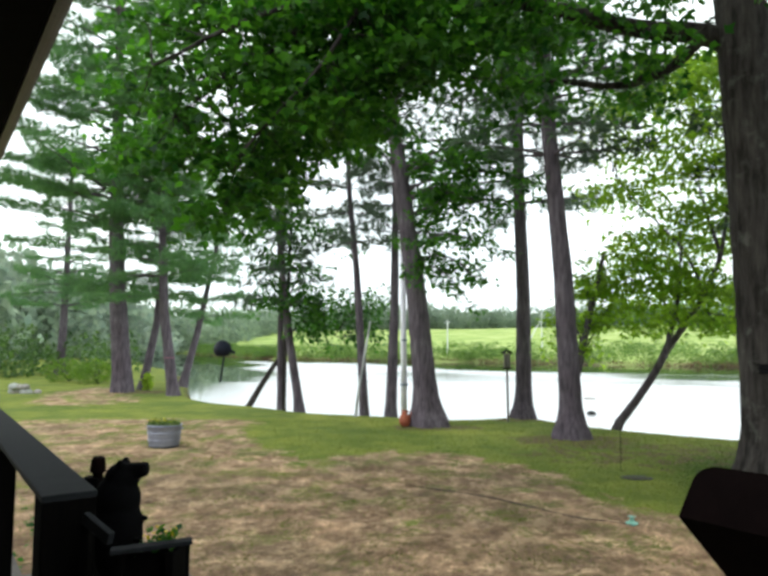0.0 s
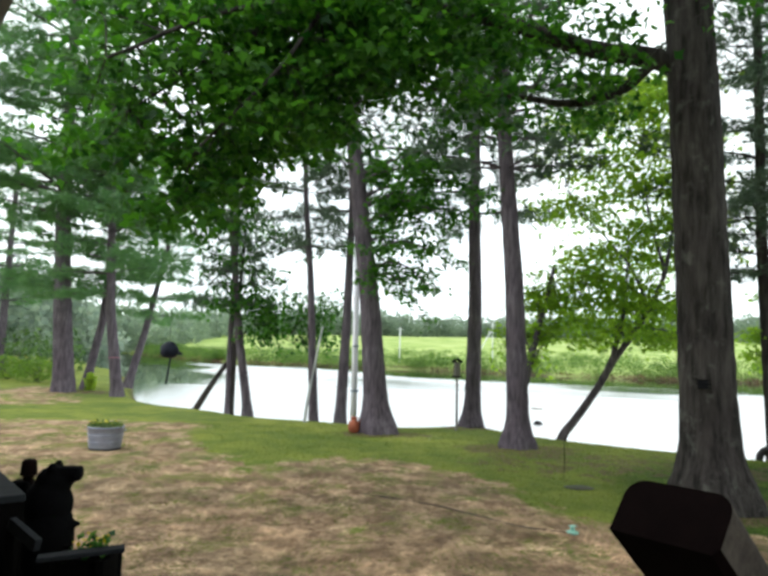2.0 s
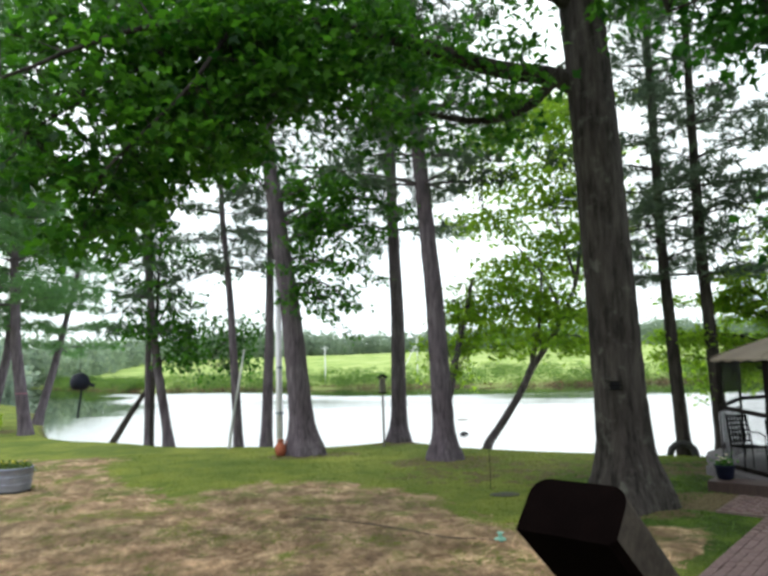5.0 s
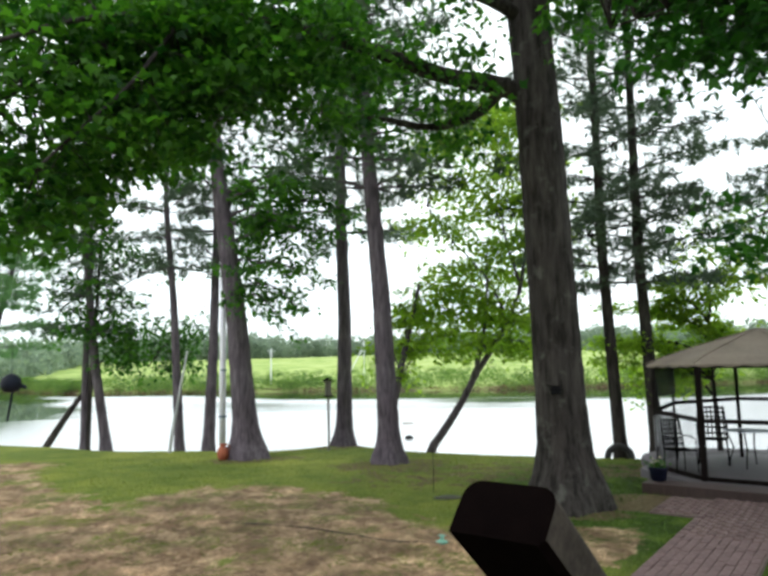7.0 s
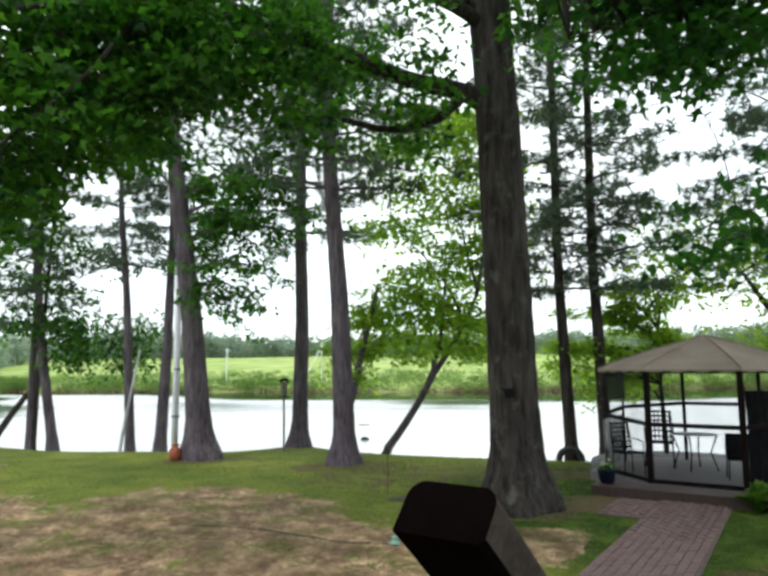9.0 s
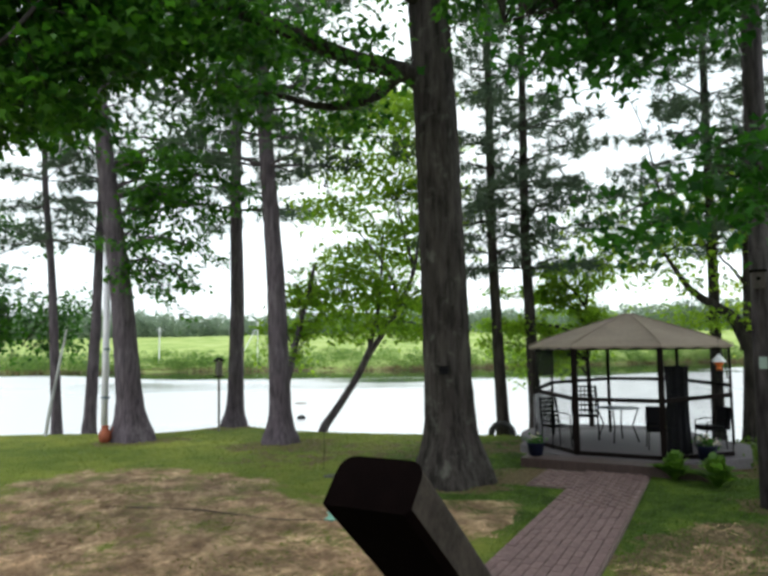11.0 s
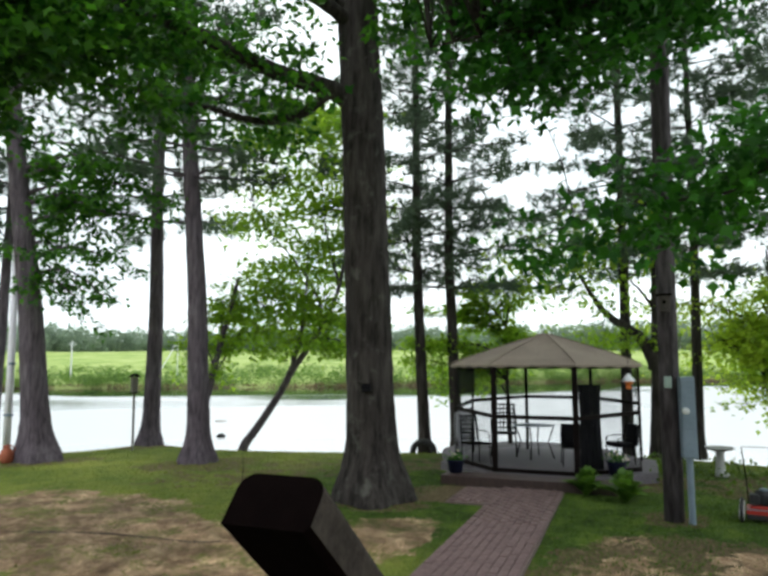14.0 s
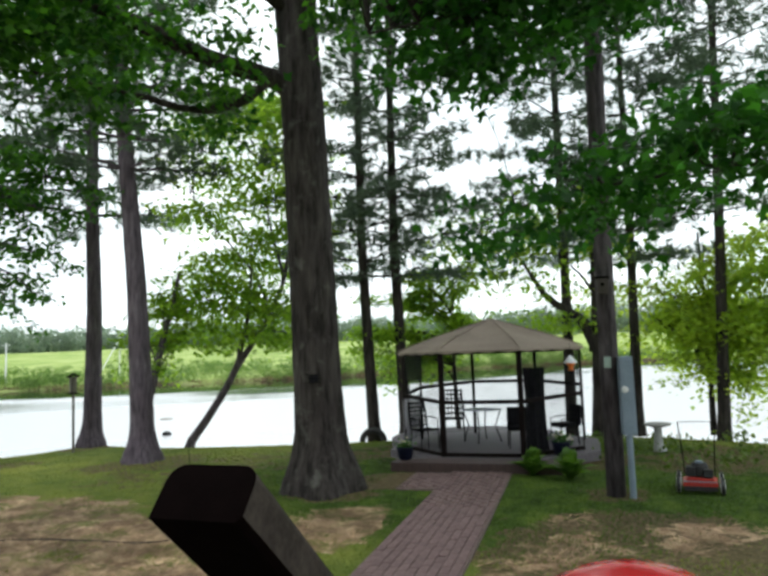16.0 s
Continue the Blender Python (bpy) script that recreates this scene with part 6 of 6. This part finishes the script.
def build_logs():
    lg = thing("leaning_log", (-4.78, 23.3, 0), "dead trunk leaning over the pond from the bank", "log")
    v, q = tube_arrays(curve_through([(0, 0, -0.2), (0.5, 0.1, 0.7), (1.0, 0.2, 1.5), (1.4, 0.3, 2.0)], 14), np.linspace(0.12, 0.07, 14), 10)
    link("trunk", mesh_from("trunk", v, None, q, True), BARK_DARK, lg)
    foot = spot(-2.5, -0.1126, 19.55)
    ps = thing("fallen_sapling", foot, "thin pale dead sapling leaning at the bank before a trunk", "log")
    v, q = tube_arrays(curve_through([(0, 0, -0.3), *(spot(b, h, 19.55) - foot for b, h in ((-2.25, -0.0847), (-1.72, -0.027), (-1.2, 0.0301)))], 14), np.linspace(0.05, 0.026, 14), 8)
    link("stem", mesh_from("stem", v, None, q, True), PALE_BARK, ps)
    for k, (b, reach, h, w) in enumerate(((17.3, 26.0, 0.13, 0.17), (17.2, 33.0, 0.06, 0.3))):
        p = spot(b, 0, reach)
        bm = bmesh.new()
        bmesh.ops.create_icosphere(bm, subdivisions=3, radius=1.0, matrix=Matrix.Diagonal((w, w * 0.8, h, 1)))
        for v in bm.verts:
            v.co *= 1 + 0.18 * noise.noise(v.co * 4 + Vector((k, 0, 0)))
        s = part("rock", bm, RUBBER if k == 0 else STONE, None, smooth=True)
        tagged(s, "dark rounded rock breaking the pond's surface", "rock")
        s.location = (p[0], p[1], -0.49)
    r = random.Random(11)
    for k in range(9):   # heap of field stones
        bm = bmesh.new()
        w = r.uniform(0.15, 0.28)
        bmesh.ops.create_icosphere(bm, subdivisions=3, radius=w, matrix=Matrix.Diagonal((1, 0.8, 0.7, 1)))
        for v in bm.verts:
            v.co *= 1 + 0.3 * noise.noise(v.co * 2.5 + Vector((k * 7, 0, 0)))
        s = part("field_stone", bm, STONE if k % 3 else CONCRETE, None, smooth=True)
        tagged(s, "pale rounded stone in a heap at the lawn's end", "stone", "heap of stones")
        s.location = (-15.3 + (k % 5) * 0.26 + r.uniform(-0.1, 0.1), 27.2 + r.uniform(-0.2, 0.2), 0.08 if k < 5 else 0.32)


def build_poles_far():
    for k, (b, reach, h, lean) in enumerate(((5.5, 92, 5.0, 0), (13.45, 98, 5.9, 0), (12.6, 98, 5.0, 6))):
        p = spot(b, 0, reach)
        z = float(ground_z(np.array([p[0]]), np.array([p[1]]))[0])
        t = thing("field_pole", (p[0], p[1], z), "thin white pole standing on the far meadow", "pole", "poles on the meadow")
        bm = bmesh.new()
        top = h * math.tan(radians(lean * 5))
        rod(bm, [(-top * 0.5, 0, -0.3), (top * 0.5, 0, h)], 0.08, 8)
        part("shaft", bm, WHITE_METAL, t)
        bm = bmesh.new()
        rod(bm, [(top * 0.5 - 0.5, 0, h * 0.93), (top * 0.5 + 0.5, 0, h * 0.93)], 0.04, 6)
        part("crossarm", bm, WHITE_METAL, t)


HOSTA_LEAF = foliage("hosta_leaf", (0.07, 0.15, 0.032), (0.14, 0.25, 0.055), 0.5)


def hosta(x, y, s, seed, n=70):
    h = thing("hosta", (x, y, 0), "leafy green hosta clump beside the gazebo step", "plant", "hostas")
    r = np.random.default_rng(seed)
    pile = Pile()
    for k in range(n):
        a, tilt, ln = r.uniform(0, math.tau), r.uniform(0.15, 1.15), s * r.uniform(0.55, 0.95)
        t = np.linspace(0, 1, 6)
        rr, zz = ln * t * math.sin(tilt) * (0.75 + 0.25 * t), ln * np.sin(t * 1.75) * (1.1 - 0.62 * tilt)
        w = s * 0.17 * np.sin(np.pi * np.clip(t * 0.93 + 0.05, 0, 1)) ** 0.8
        c, d = math.cos(a), math.sin(a)
        mid = np.stack([rr * c, rr * d, zz], -1)
        side = np.array((-d, c, 0))
        v = np.concatenate([mid - side * w[:, None] + UP * w[:, None] * 0.3, mid, mid + side * w[:, None] + UP * w[:, None] * 0.3])
        q = [(i, i + 1, i + 7, i + 6) for i in range(5)] + [(i + 6, i + 7, i + 13, i + 12) for i in range(5)]
        pile.add(v, None, np.array(q))
    link("foliage", pile.mesh("foliage", True), HOSTA_LEAF, h)


def flower_pot(x, y, z, s, seed):
    p = thing("flower_pot", (x, y, z), "dark blue glazed pot with small pale flowers on the step", "flower pot", "blue pots")
    bm = bmesh.new()
    turned(bm, ((0.1 * s, 0), (0.15 * s, 0.03 * s), (0.18 * s, 0.22 * s), (0.2 * s, 0.26 * s), (0.195 * s, 0.29 * s), (0.16 * s, 0.25 * s), (0.01, 0.24 * s)), 28)
    part("pot", bm, BLUE_GLAZE, p, smooth=True)
    r = np.random.default_rng(seed)
    pl = r.normal(0, 1, (170, 3)) * (0.09 * s, 0.09 * s, 0.06 * s) + (0, 0, 0.34 * s)
    pl[:, 2] = np.maximum(pl[:, 2], 0.27 * s)
    pile = Pile()
    pile.add(*leaves(pl, 0.07 * s, KITE, KITE_T, 0.8, seed))
    link("foliage", pile.mesh("foliage"), LEAF, p)
    pile = Pile()
    pile.add(*leaves(pl[:34] + (0, 0, 0.05 * s), 0.055 * s, KITE, KITE_T, 0.9, seed + 1))
    link("blossom", pile.mesh("blossom"), PINK, p, "pale pink blossom")


def metal_chair(x, y, turn, label, cushion=False, tall=0.84):
    c = thing("patio_chair", (x, y, 0.175), label, "chair", "gazebo chairs", turn)
    for a in ((-0.22, -0.2), (0.22, -0.2), (-0.22, 0.2), (0.22, 0.2)):
        bm = bmesh.new()
        rod(bm, [(a[0] * 1.1, a[1] * 1.1, 0), (a[0], a[1], 0.42)], 0.013)
        part("leg", bm, BLACK, c)
    bm = bmesh.new()
    box(bm, (-0.24, -0.22, 0.41), (0.24, 0.22, 0.44), bevel=0.012)
    part("seat", bm, BLACK, c)
    for xx in (-0.23, 0.23):
        bm = bmesh.new()
        rod(bm, [(xx, 0.2, 0.42), (xx, 0.25, 0.7), (xx * 0.9, 0.3, 0.95)], 0.013)
        part("back_post", bm, BLACK, c)
        bm = bmesh.new()
        rod(bm, [(xx, 0.24, 0.66), (xx * 1.08, 0.0, 0.66), (xx * 1.04, -0.19, 0.62), (xx, -0.2, 0.42)], 0.012)
        part("arm", bm, BLACK, c)
    if cushion:
        bm = bmesh.new()
        box(bm, (-0.22, 0.2, 0.46), (0.22, 0.27, 0.98), Matrix.Rotation(-0.12, 4, "X"), 0.03)
        part("back_cushion", bm, DARK_CLOTH, c, "dark padded back cushion")
        bm = bmesh.new()
        box(bm, (-0.22, -0.21, 0.44), (0.22, 0.2, 0.52), bevel=0.03)
        part("seat_cushion", bm, DARK_CLOTH, c, "dark padded seat cushion")
    else:
        for z in (0.5, 0.6, 0.69, 0.78, 0.86, 0.94):   # woven lattice back
            bm = bmesh.new()
            rod(bm, [(-0.23, 0.21 + (z - 0.42) * 0.17, z), (0, 0.235 + (z - 0.42) * 0.17, z + 0.01), (0.23, 0.21 + (z - 0.42) * 0.17, z)], 0.017, 6)
            part("back_slat", bm, BLACK, c)
        for k in range(7):
            xx = -0.195 + 0.065 * k
            bm = bmesh.new()
            beam(bm, (xx, 0.225, 0.45), (xx, 0.32, 0.98), 0.024, 0.02)
            part("back_bar", bm, BLACK, c)
    c.scale = (0.92 if tall < 1.1 else 1.15, 0.92, tall)
    return c


DARK_CLOTH = plain("dark_grey_cloth", (0.008, 0.008, 0.01), (0.018, 0.018, 0.021), 0.95, 0, 7, shine=0.1)


def in_gazebo(ahead, left):
    """A place in the gazebo, from its middle: away from the house, and to the left of that."""
    a = math.atan2(PORCH_N[1], PORCH_N[0]) + radians(GAZEBO_TURN)
    return GAZEBO[0] + ahead * math.cos(a) - left * math.sin(a), GAZEBO[1] + ahead * math.sin(a) + left * math.cos(a)


def furnish_gazebo():
    tx, ty = in_gazebo(0.35, 0.35)
    t = thing("patio_table", (tx, ty, 0.175), "round glass-topped patio table in the gazebo", "table")
    bm = bmesh.new()
    turned(bm, ((0.44, 0.692), (0.45, 0.697), (0.44, 0.702)), 36)
    part("tabletop", bm, GREY_METAL, t, "pale glossy round top")
    for a in (0.6, 2.17, 3.74, 5.31):
        bm = bmesh.new()
        rod(bm, [(0.42 * math.cos(a), 0.42 * math.sin(a), 0), (0.3 * math.cos(a), 0.3 * math.sin(a), 0.35), (0.42 * math.cos(a), 0.42 * math.sin(a), 0.69)], 0.014)
        part("leg", bm, BLACK, t)
    metal_chair(*spot(39.0, 0, 13.9)[:2], -5, "black metal chair with a lattice back beside the table", tall=1.0)
    metal_chair(*spot(41.3, 0, 15.3)[:2], -41, "tall black metal chair with a lattice back beyond the table", tall=1.17)
    metal_chair(*in_gazebo(-0.5, -0.55), -40, "dark cushioned patio chair beside the post", True)
    metal_chair(*in_gazebo(0.1, -1.42), -110, "dark cushioned patio chair against the screen", True)
    x, y = in_gazebo(-0.95, -0.94)
    cu = thing("gazebo_curtain", (x, y, 0.175), "dark screen curtain gathered beside the gazebo post", "curtain", turn=40)
    v, q = tube_arrays(np.array([(0, 0, z) for z in np.linspace(0.02, 1.62, 12)]), 0.2 - 0.03 * np.sin(np.linspace(0, 3.1, 12)), 36,
                       lambda ang, k: 1 + 0.16 * np.sin(ang * 9)[None] * np.linspace(1, 0.6, k)[:, None])
    link("cloth", mesh_from("cloth", v, None, q, True), DARK_CLOTH, cu)
    bm = bmesh.new()
    turned(bm, ((0.18, 0.88), (0.185, 0.93)), 20)
    part("tie", bm, DARK_CLOTH, cu)
    hx, hy = spot(51.4, 0, 13.4)[:2]
    h = thing("hummingbird_feeder", (hx, hy, 1.86), "white and orange hummingbird feeder hanging from the canopy edge", "bird feeder")
    bm = bmesh.new()
    turned(bm, ((0.16, 0.02), (0.15, 0.05), (0.05, 0.17), (0.015, 0.2)), 20)
    part("shade", bm, WHITE_METAL, h, "white cone top")
    bm = bmesh.new()
    turned(bm, ((0.05, -0.16), (0.07, -0.14), (0.05, -0.09), (0.085, -0.03), (0.12, 0.0), (0.11, 0.02)), 20)
    part("bowl", bm, ORANGE, h, "orange feeding bowl")
    bm = bmesh.new()
    rod(bm, [(0, 0, 0.18), (0, 0, 3.2)], 0.004, 5)
    part("cord", bm, BLACK, h)
    h.scale = (0.75, 0.75, 0.8)


ORANGE = plain("orange_plastic", (0.7, 0.14, 0.02), (0.85, 0.22, 0.04), 0.4, 0, 4)


def build_hose():
    pts = curve_through([(0.1, 10.45, 0.03), (0.57, 10.15, 0.035), (1.55, 9.4, 0.03), (2.39, 8.35, 0.03), (2.94, 8.12, 0.04)], 60)
    pts[:, 2] = ground_z(pts[:, 0], pts[:, 1]) + 0.022 - 0.05 * np.linspace(1, 0, 60) ** 6
    h = thing("garden_hose", (0, 0, 0), "thin dark garden hose lying across the straw", "hose")
    v, q = tube_arrays(pts, np.full(60, 0.007), 8)
    link("hose", mesh_from("hose", v, None, q, True), RUBBER, h)
    bm = bmesh.new()
    turned(bm, ((0.07, 0.0), (0.075, 0.02), (0.03, 0.035), (0.022, 0.08), (0.05, 0.09), (0.012, 0.1)), 16, Matrix.Translation((2.98, 8.1, 0.02)))
    part("sprinkler", bm, SEA_GREEN, h, "pale green sprinkler head")


SEA_GREEN = plain("pale_green_plastic", (0.2, 0.45, 0.36), (0.3, 0.55, 0.46), 0.5, 0, 5)

def build_suet():
    p = spot(29.9, -0.035, 10.62)
    k = thing("suet_cage", p, "small dark wire feeder hung against the maple trunk", "bird feeder", turn=-30)
    bm = bmesh.new()
    box(bm, (-0.07, -0.03, -0.06), (0.07, 0.03, 0.06), bevel=0.012)
    part("block", bm, DARK_CLOTH, k)
    for z in (-0.06, 0.0, 0.06):
        bm = bmesh.new()
        rod(bm, [(-0.1, -0.045, z), (0.1, -0.045, z)], 0.006, 6)
        part("wire", bm, BLACK, k)


def build_shrubs():
    """A pink tape round the slim pine, and small shrubs at the lawn's end."""
    bm = bmesh.new()
    turned(bm, ((0.215, 1.5), (0.222, 1.505), (0.222, 1.535), (0.212, 1.54)), 24, Matrix.Translation((-0.2, -0.05, 0)))
    part("band", bm, PINK_TAPE, banded, "pink marking tape")
    r = np.random.default_rng(77)
    for x, y, w, h in ((SHRUB_A[0], SHRUB_A[1], 0.22, 0.75), (SHRUB_B[0], SHRUB_B[1], 1.2, 1.15), (SHRUB_B[0] - 2.2, SHRUB_B[1] + 1.5, 1.3, 1.2)):
        s = thing("shrub", (x, y, 0), "light green leafy shrub at the end of the lawn", "shrub", "shrubs at the lawn's end")
        pile = Pile()
        for k in range(7):
            a = r.uniform(0, math.tau)
            top = np.array((math.cos(a) * w * 0.7, math.sin(a) * w * 0.7, h * r.uniform(0.6, 1)))
            v, q = tube_arrays(np.stack([np.zeros(3), top * 0.5 + UP * 0.05, top]), np.array((0.02, 0.014, 0.006)), 5)
            pile.add(v, None, q)
        link("stems", pile.mesh("stems", True), BARK_DARK, s)
        n = int(900 * w * h + 260)
        d = r.normal(0, 1, (n, 3))
        d /= np.linalg.norm(d, axis=1, keepdims=True)
        p = d * (r.uniform(0.4, 1, n) ** 0.5 * (1 + 0.2 * np.sin(5 * d[:, 0] + 3 * d[:, 2])))[:, None] * (w, w, h * 0.5) + (0, 0, h * 0.52)
        pile = Pile()
        pile.add(*leaves(p, 0.12, KITE, KITE_T, 0.8, 78))
        link("foliage", pile.mesh("foliage"), SHRUB_LEAF if w > 0.5 else LEAF_LIGHT, s)


def build_stake():
    """A thin iron stake with a dark patch of soil, built as a flat slab, at its foot."""
    k = thing("garden_stake", (STAKE[0], STAKE[1], 0), "thin iron garden stake standing in the grass", "stake")
    bm = bmesh.new()
    rod(bm, [(0, 0, -0.1), (0.01, 0, 0.4), (0, 0, 0.72), (0.03, 0, 0.77), (0.07, 0, 0.76)], 0.005, 6)
    part("rod", bm, BLACK, k)
    bm = bmesh.new()
    bmesh.ops.create_icosphere(bm, subdivisions=3, radius=1.0, matrix=Matrix.Diagonal((0.26, 0.2, 0.022, 1)))
    for v in bm.verts:
        v.co *= 1 + 0.2 * noise.noise(v.co * 3)
    s = part("soil_patch", bm, DARK_SOIL, None, smooth=True)
    tagged(s, "dark patch of soil in the grass", "stone")
    s.location = (SLAB[0], SLAB[1], 0.005)


DARK_SOIL = plain("dark_soil", (0.03, 0.035, 0.02), (0.08, 0.08, 0.05), 0.9, 0, 8)
STAKE, SLAB = (4.03, 11.4), (4.08, 10.87)
build_stake()
SHRUB_LEAF = foliage("shrub_leaf", (0.07, 0.13, 0.022), (0.14, 0.23, 0.04), 0.5)
PINK_TAPE = plain("pink_tape", (0.2, 0.075, 0.11), (0.28, 0.11, 0.15), 0.7, 0, 5)
SHRUB_A, SHRUB_B = (-10.42, 29.35), (-14.6, 34.0)
build_shrubs()
build_tub()
build_pole_and_jug()
build_feeder_post()
build_chime()
build_utility_pole()
build_mower()
build_birdbath()
build_tyre()
build_logs()
build_poles_far()
build_hose()
build_suet()
furnish_gazebo()
hosta(8.86, 8.0, 0.52, 61)
hosta(9.0, 7.3, 0.56, 63)
flower_pot(*in_gazebo(-2.3, 1.4), 0.185, 0.85, 71)
flower_pot(*in_gazebo(-1.5, -1.42), 0.175, 0.9, 73)


def build_ferns():
    """Low plants on the bank behind the mower."""
    r = np.random.default_rng(31)
    cs, rs = [], []
    for k in range(24):
        b, reach = r.uniform(53, 68), r.uniform(13.0, 16.6)
        x, y = math.sin(radians(b)) * reach, math.cos(radians(b)) * reach
        if pond_distance(np.array([x]), np.array([y]))[0] < 0.3:
            continue
        h = r.uniform(0.12, 0.3)
        cs.append((x, y, h * 0.4))
        rs.append((h * 1.1, h * 1.1, h * 0.7))
    clumps("groundcover", cs, rs, 800, 0.1, SHRUB_GREEN, "low green ground plants along the bank", "plants", 32)
    cs, rs = [], []
    for k in range(9):   # leafy plants against the porch, kept dark in place of its shadow
        h = r.uniform(0.2, 0.42)
        cs.append((-4.1 + r.uniform(-0.45, 0.45), 7.6 + r.uniform(-1.1, 1.0), h * 0.45))
        rs.append((h * 0.9, h * 0.9, h * 0.65))
    clumps("porch_plants", cs, rs, 420, 0.1, LEAF_DEEP, "low green plants beside the porch, their dark leaf standing in for its shadow", "plants", 33)


def build_blades():
    """Grass blades and loose straw over the near yard."""
    r = np.random.default_rng(33)
    def scatter(n):
        b, reach = radians(1) * r.uniform(-34, 70, n), 5.0 + 14 * r.uniform(0, 1, n) ** 1.5
        return np.sin(b) * reach, np.cos(b) * reach, reach
    def off_path(x, y):
        u = (x - 4.29) * ALONG[0] + (y - 5.475) * ALONG[1] + 4.6
        w = (x - 4.29) * ASIDE[0] + (y - 5.475) * ASIDE[1]
        return ~(((np.abs(w) < 0.56) & (u < 10.2)) | ((w > 0) & (w < 1.64) & (u > 8.3) & (u < 9.8))) & (np.hypot(x - GAZEBO[0], y - GAZEBO[1]) > 2.5)
    x, y, reach = scatter(110000)
    shade_or_dry = dryness(x, y) + 0.35 * bumps(x, y, 0.5, 8)
    keep = (pond_distance(x, y) > 0.25) & off_path(x, y) & (r.uniform(0, 1, len(x)) > np.where(shade_or_dry > 0.3, 0.93 - 0.6 * (bumps(x, y, 0.35, 15) > 0.22), shade_or_dry))
    x, y, reach = x[keep], y[keep], reach[keep]
    z = ground_z(x, y)
    n = len(x)
    h = r.uniform(0.014, 0.036, n) * (1 + 0.4 * bumps(x, y, 1.2, 9))
    a = r.uniform(0, math.tau, n)
    lean = r.normal(0, 0.6, (n, 2)) * h[:, None]
    w = 0.004 + 0.0006 * reach
    dx, dy = np.cos(a) * w, np.sin(a) * w
    verts = np.stack([np.stack([x - dx, y - dy, z - 0.005], -1), np.stack([x + dx, y + dy, z - 0.005], -1), np.stack([x + lean[:, 0], y + lean[:, 1], z + h], -1)], 1).reshape(-1, 3)
    # blades inside the painted shade take the darker material
    shaded = np.repeat(lawn_shade(x, y) + r.normal(0, 0.15, n) > 0.5, 3)
    for name, pick, mat, label in (("grass", ~shaded, BLADE, "short green grass of the lawn"), ("shaded_grass", shaded, SHADED_BLADE, "dark green grass round the gazebo, tree shade put into its colour")):
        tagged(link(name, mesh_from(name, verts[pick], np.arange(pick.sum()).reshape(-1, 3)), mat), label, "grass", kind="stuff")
    x, y, reach = scatter(150000)
    mound = bumps(x, y, 0.22, 12) + 0.6 * bumps(x, y, 0.09, 14)
    keep = (dryness(x, y) + 0.22 * mound > r.uniform(0.3, 0.85, len(x))) & off_path(x, y)
    x, y, mound = x[keep], y[keep], mound[keep]
    z = ground_z(x, y)
    n = len(x)
    a, ln = 1.6 * bumps(x, y, 0.5, 18) + r.normal(0, 0.7, n), r.uniform(0.07, 0.26, n)
    ux, uy, w = np.cos(a), np.sin(a), 0.0065
    lift = np.clip(0.02 + 0.035 * mound, 0, 0.07)
    z0, z1 = z + lift * r.uniform(0.2, 1, n), z + lift * r.uniform(0.2, 1.3, n)
    verts = np.stack([np.stack([x - uy * w, y + ux * w, z0], -1), np.stack([x + uy * w, y - ux * w, z0], -1), np.stack([x + ux * ln, y + uy * ln, z1], -1)], 1).reshape(-1, 3)
    tagged(link("straw", mesh_from("straw", verts, np.arange(3 * n).reshape(-1, 3)), STRAW), "dry straw strewn over the worn yard", "straw", kind="stuff")


# Darker blades to match the tree shade painted on the ground.
SHADED_BLADE = foliage("shaded_grass_blade", (0.038, 0.08, 0.011), (0.09, 0.15, 0.025), 0.4)
BLADE = foliage("grass_blade", (0.115, 0.155, 0.036), (0.2, 0.24, 0.062), 0.35)


def stalk_material():
    m, n, l, p = material("straw_stalk")
    geo = n.new("ShaderNodeNewGeometry")
    each = ramp(n, l, geo.outputs["Random Per Island"], ((0.0, (0.6, 0.55, 0.5)), (1.0, (1.5, 1.45, 1.36))))
    l.new(mix_rgb(n, l, 1.0, straw_colour(n, l), each, "MULTIPLY"), p.inputs["Base Color"])
    p.inputs["Roughness"].default_value = 0.8
    return m


STRAW = stalk_material()
build_ferns()
build_blades()
build_path()
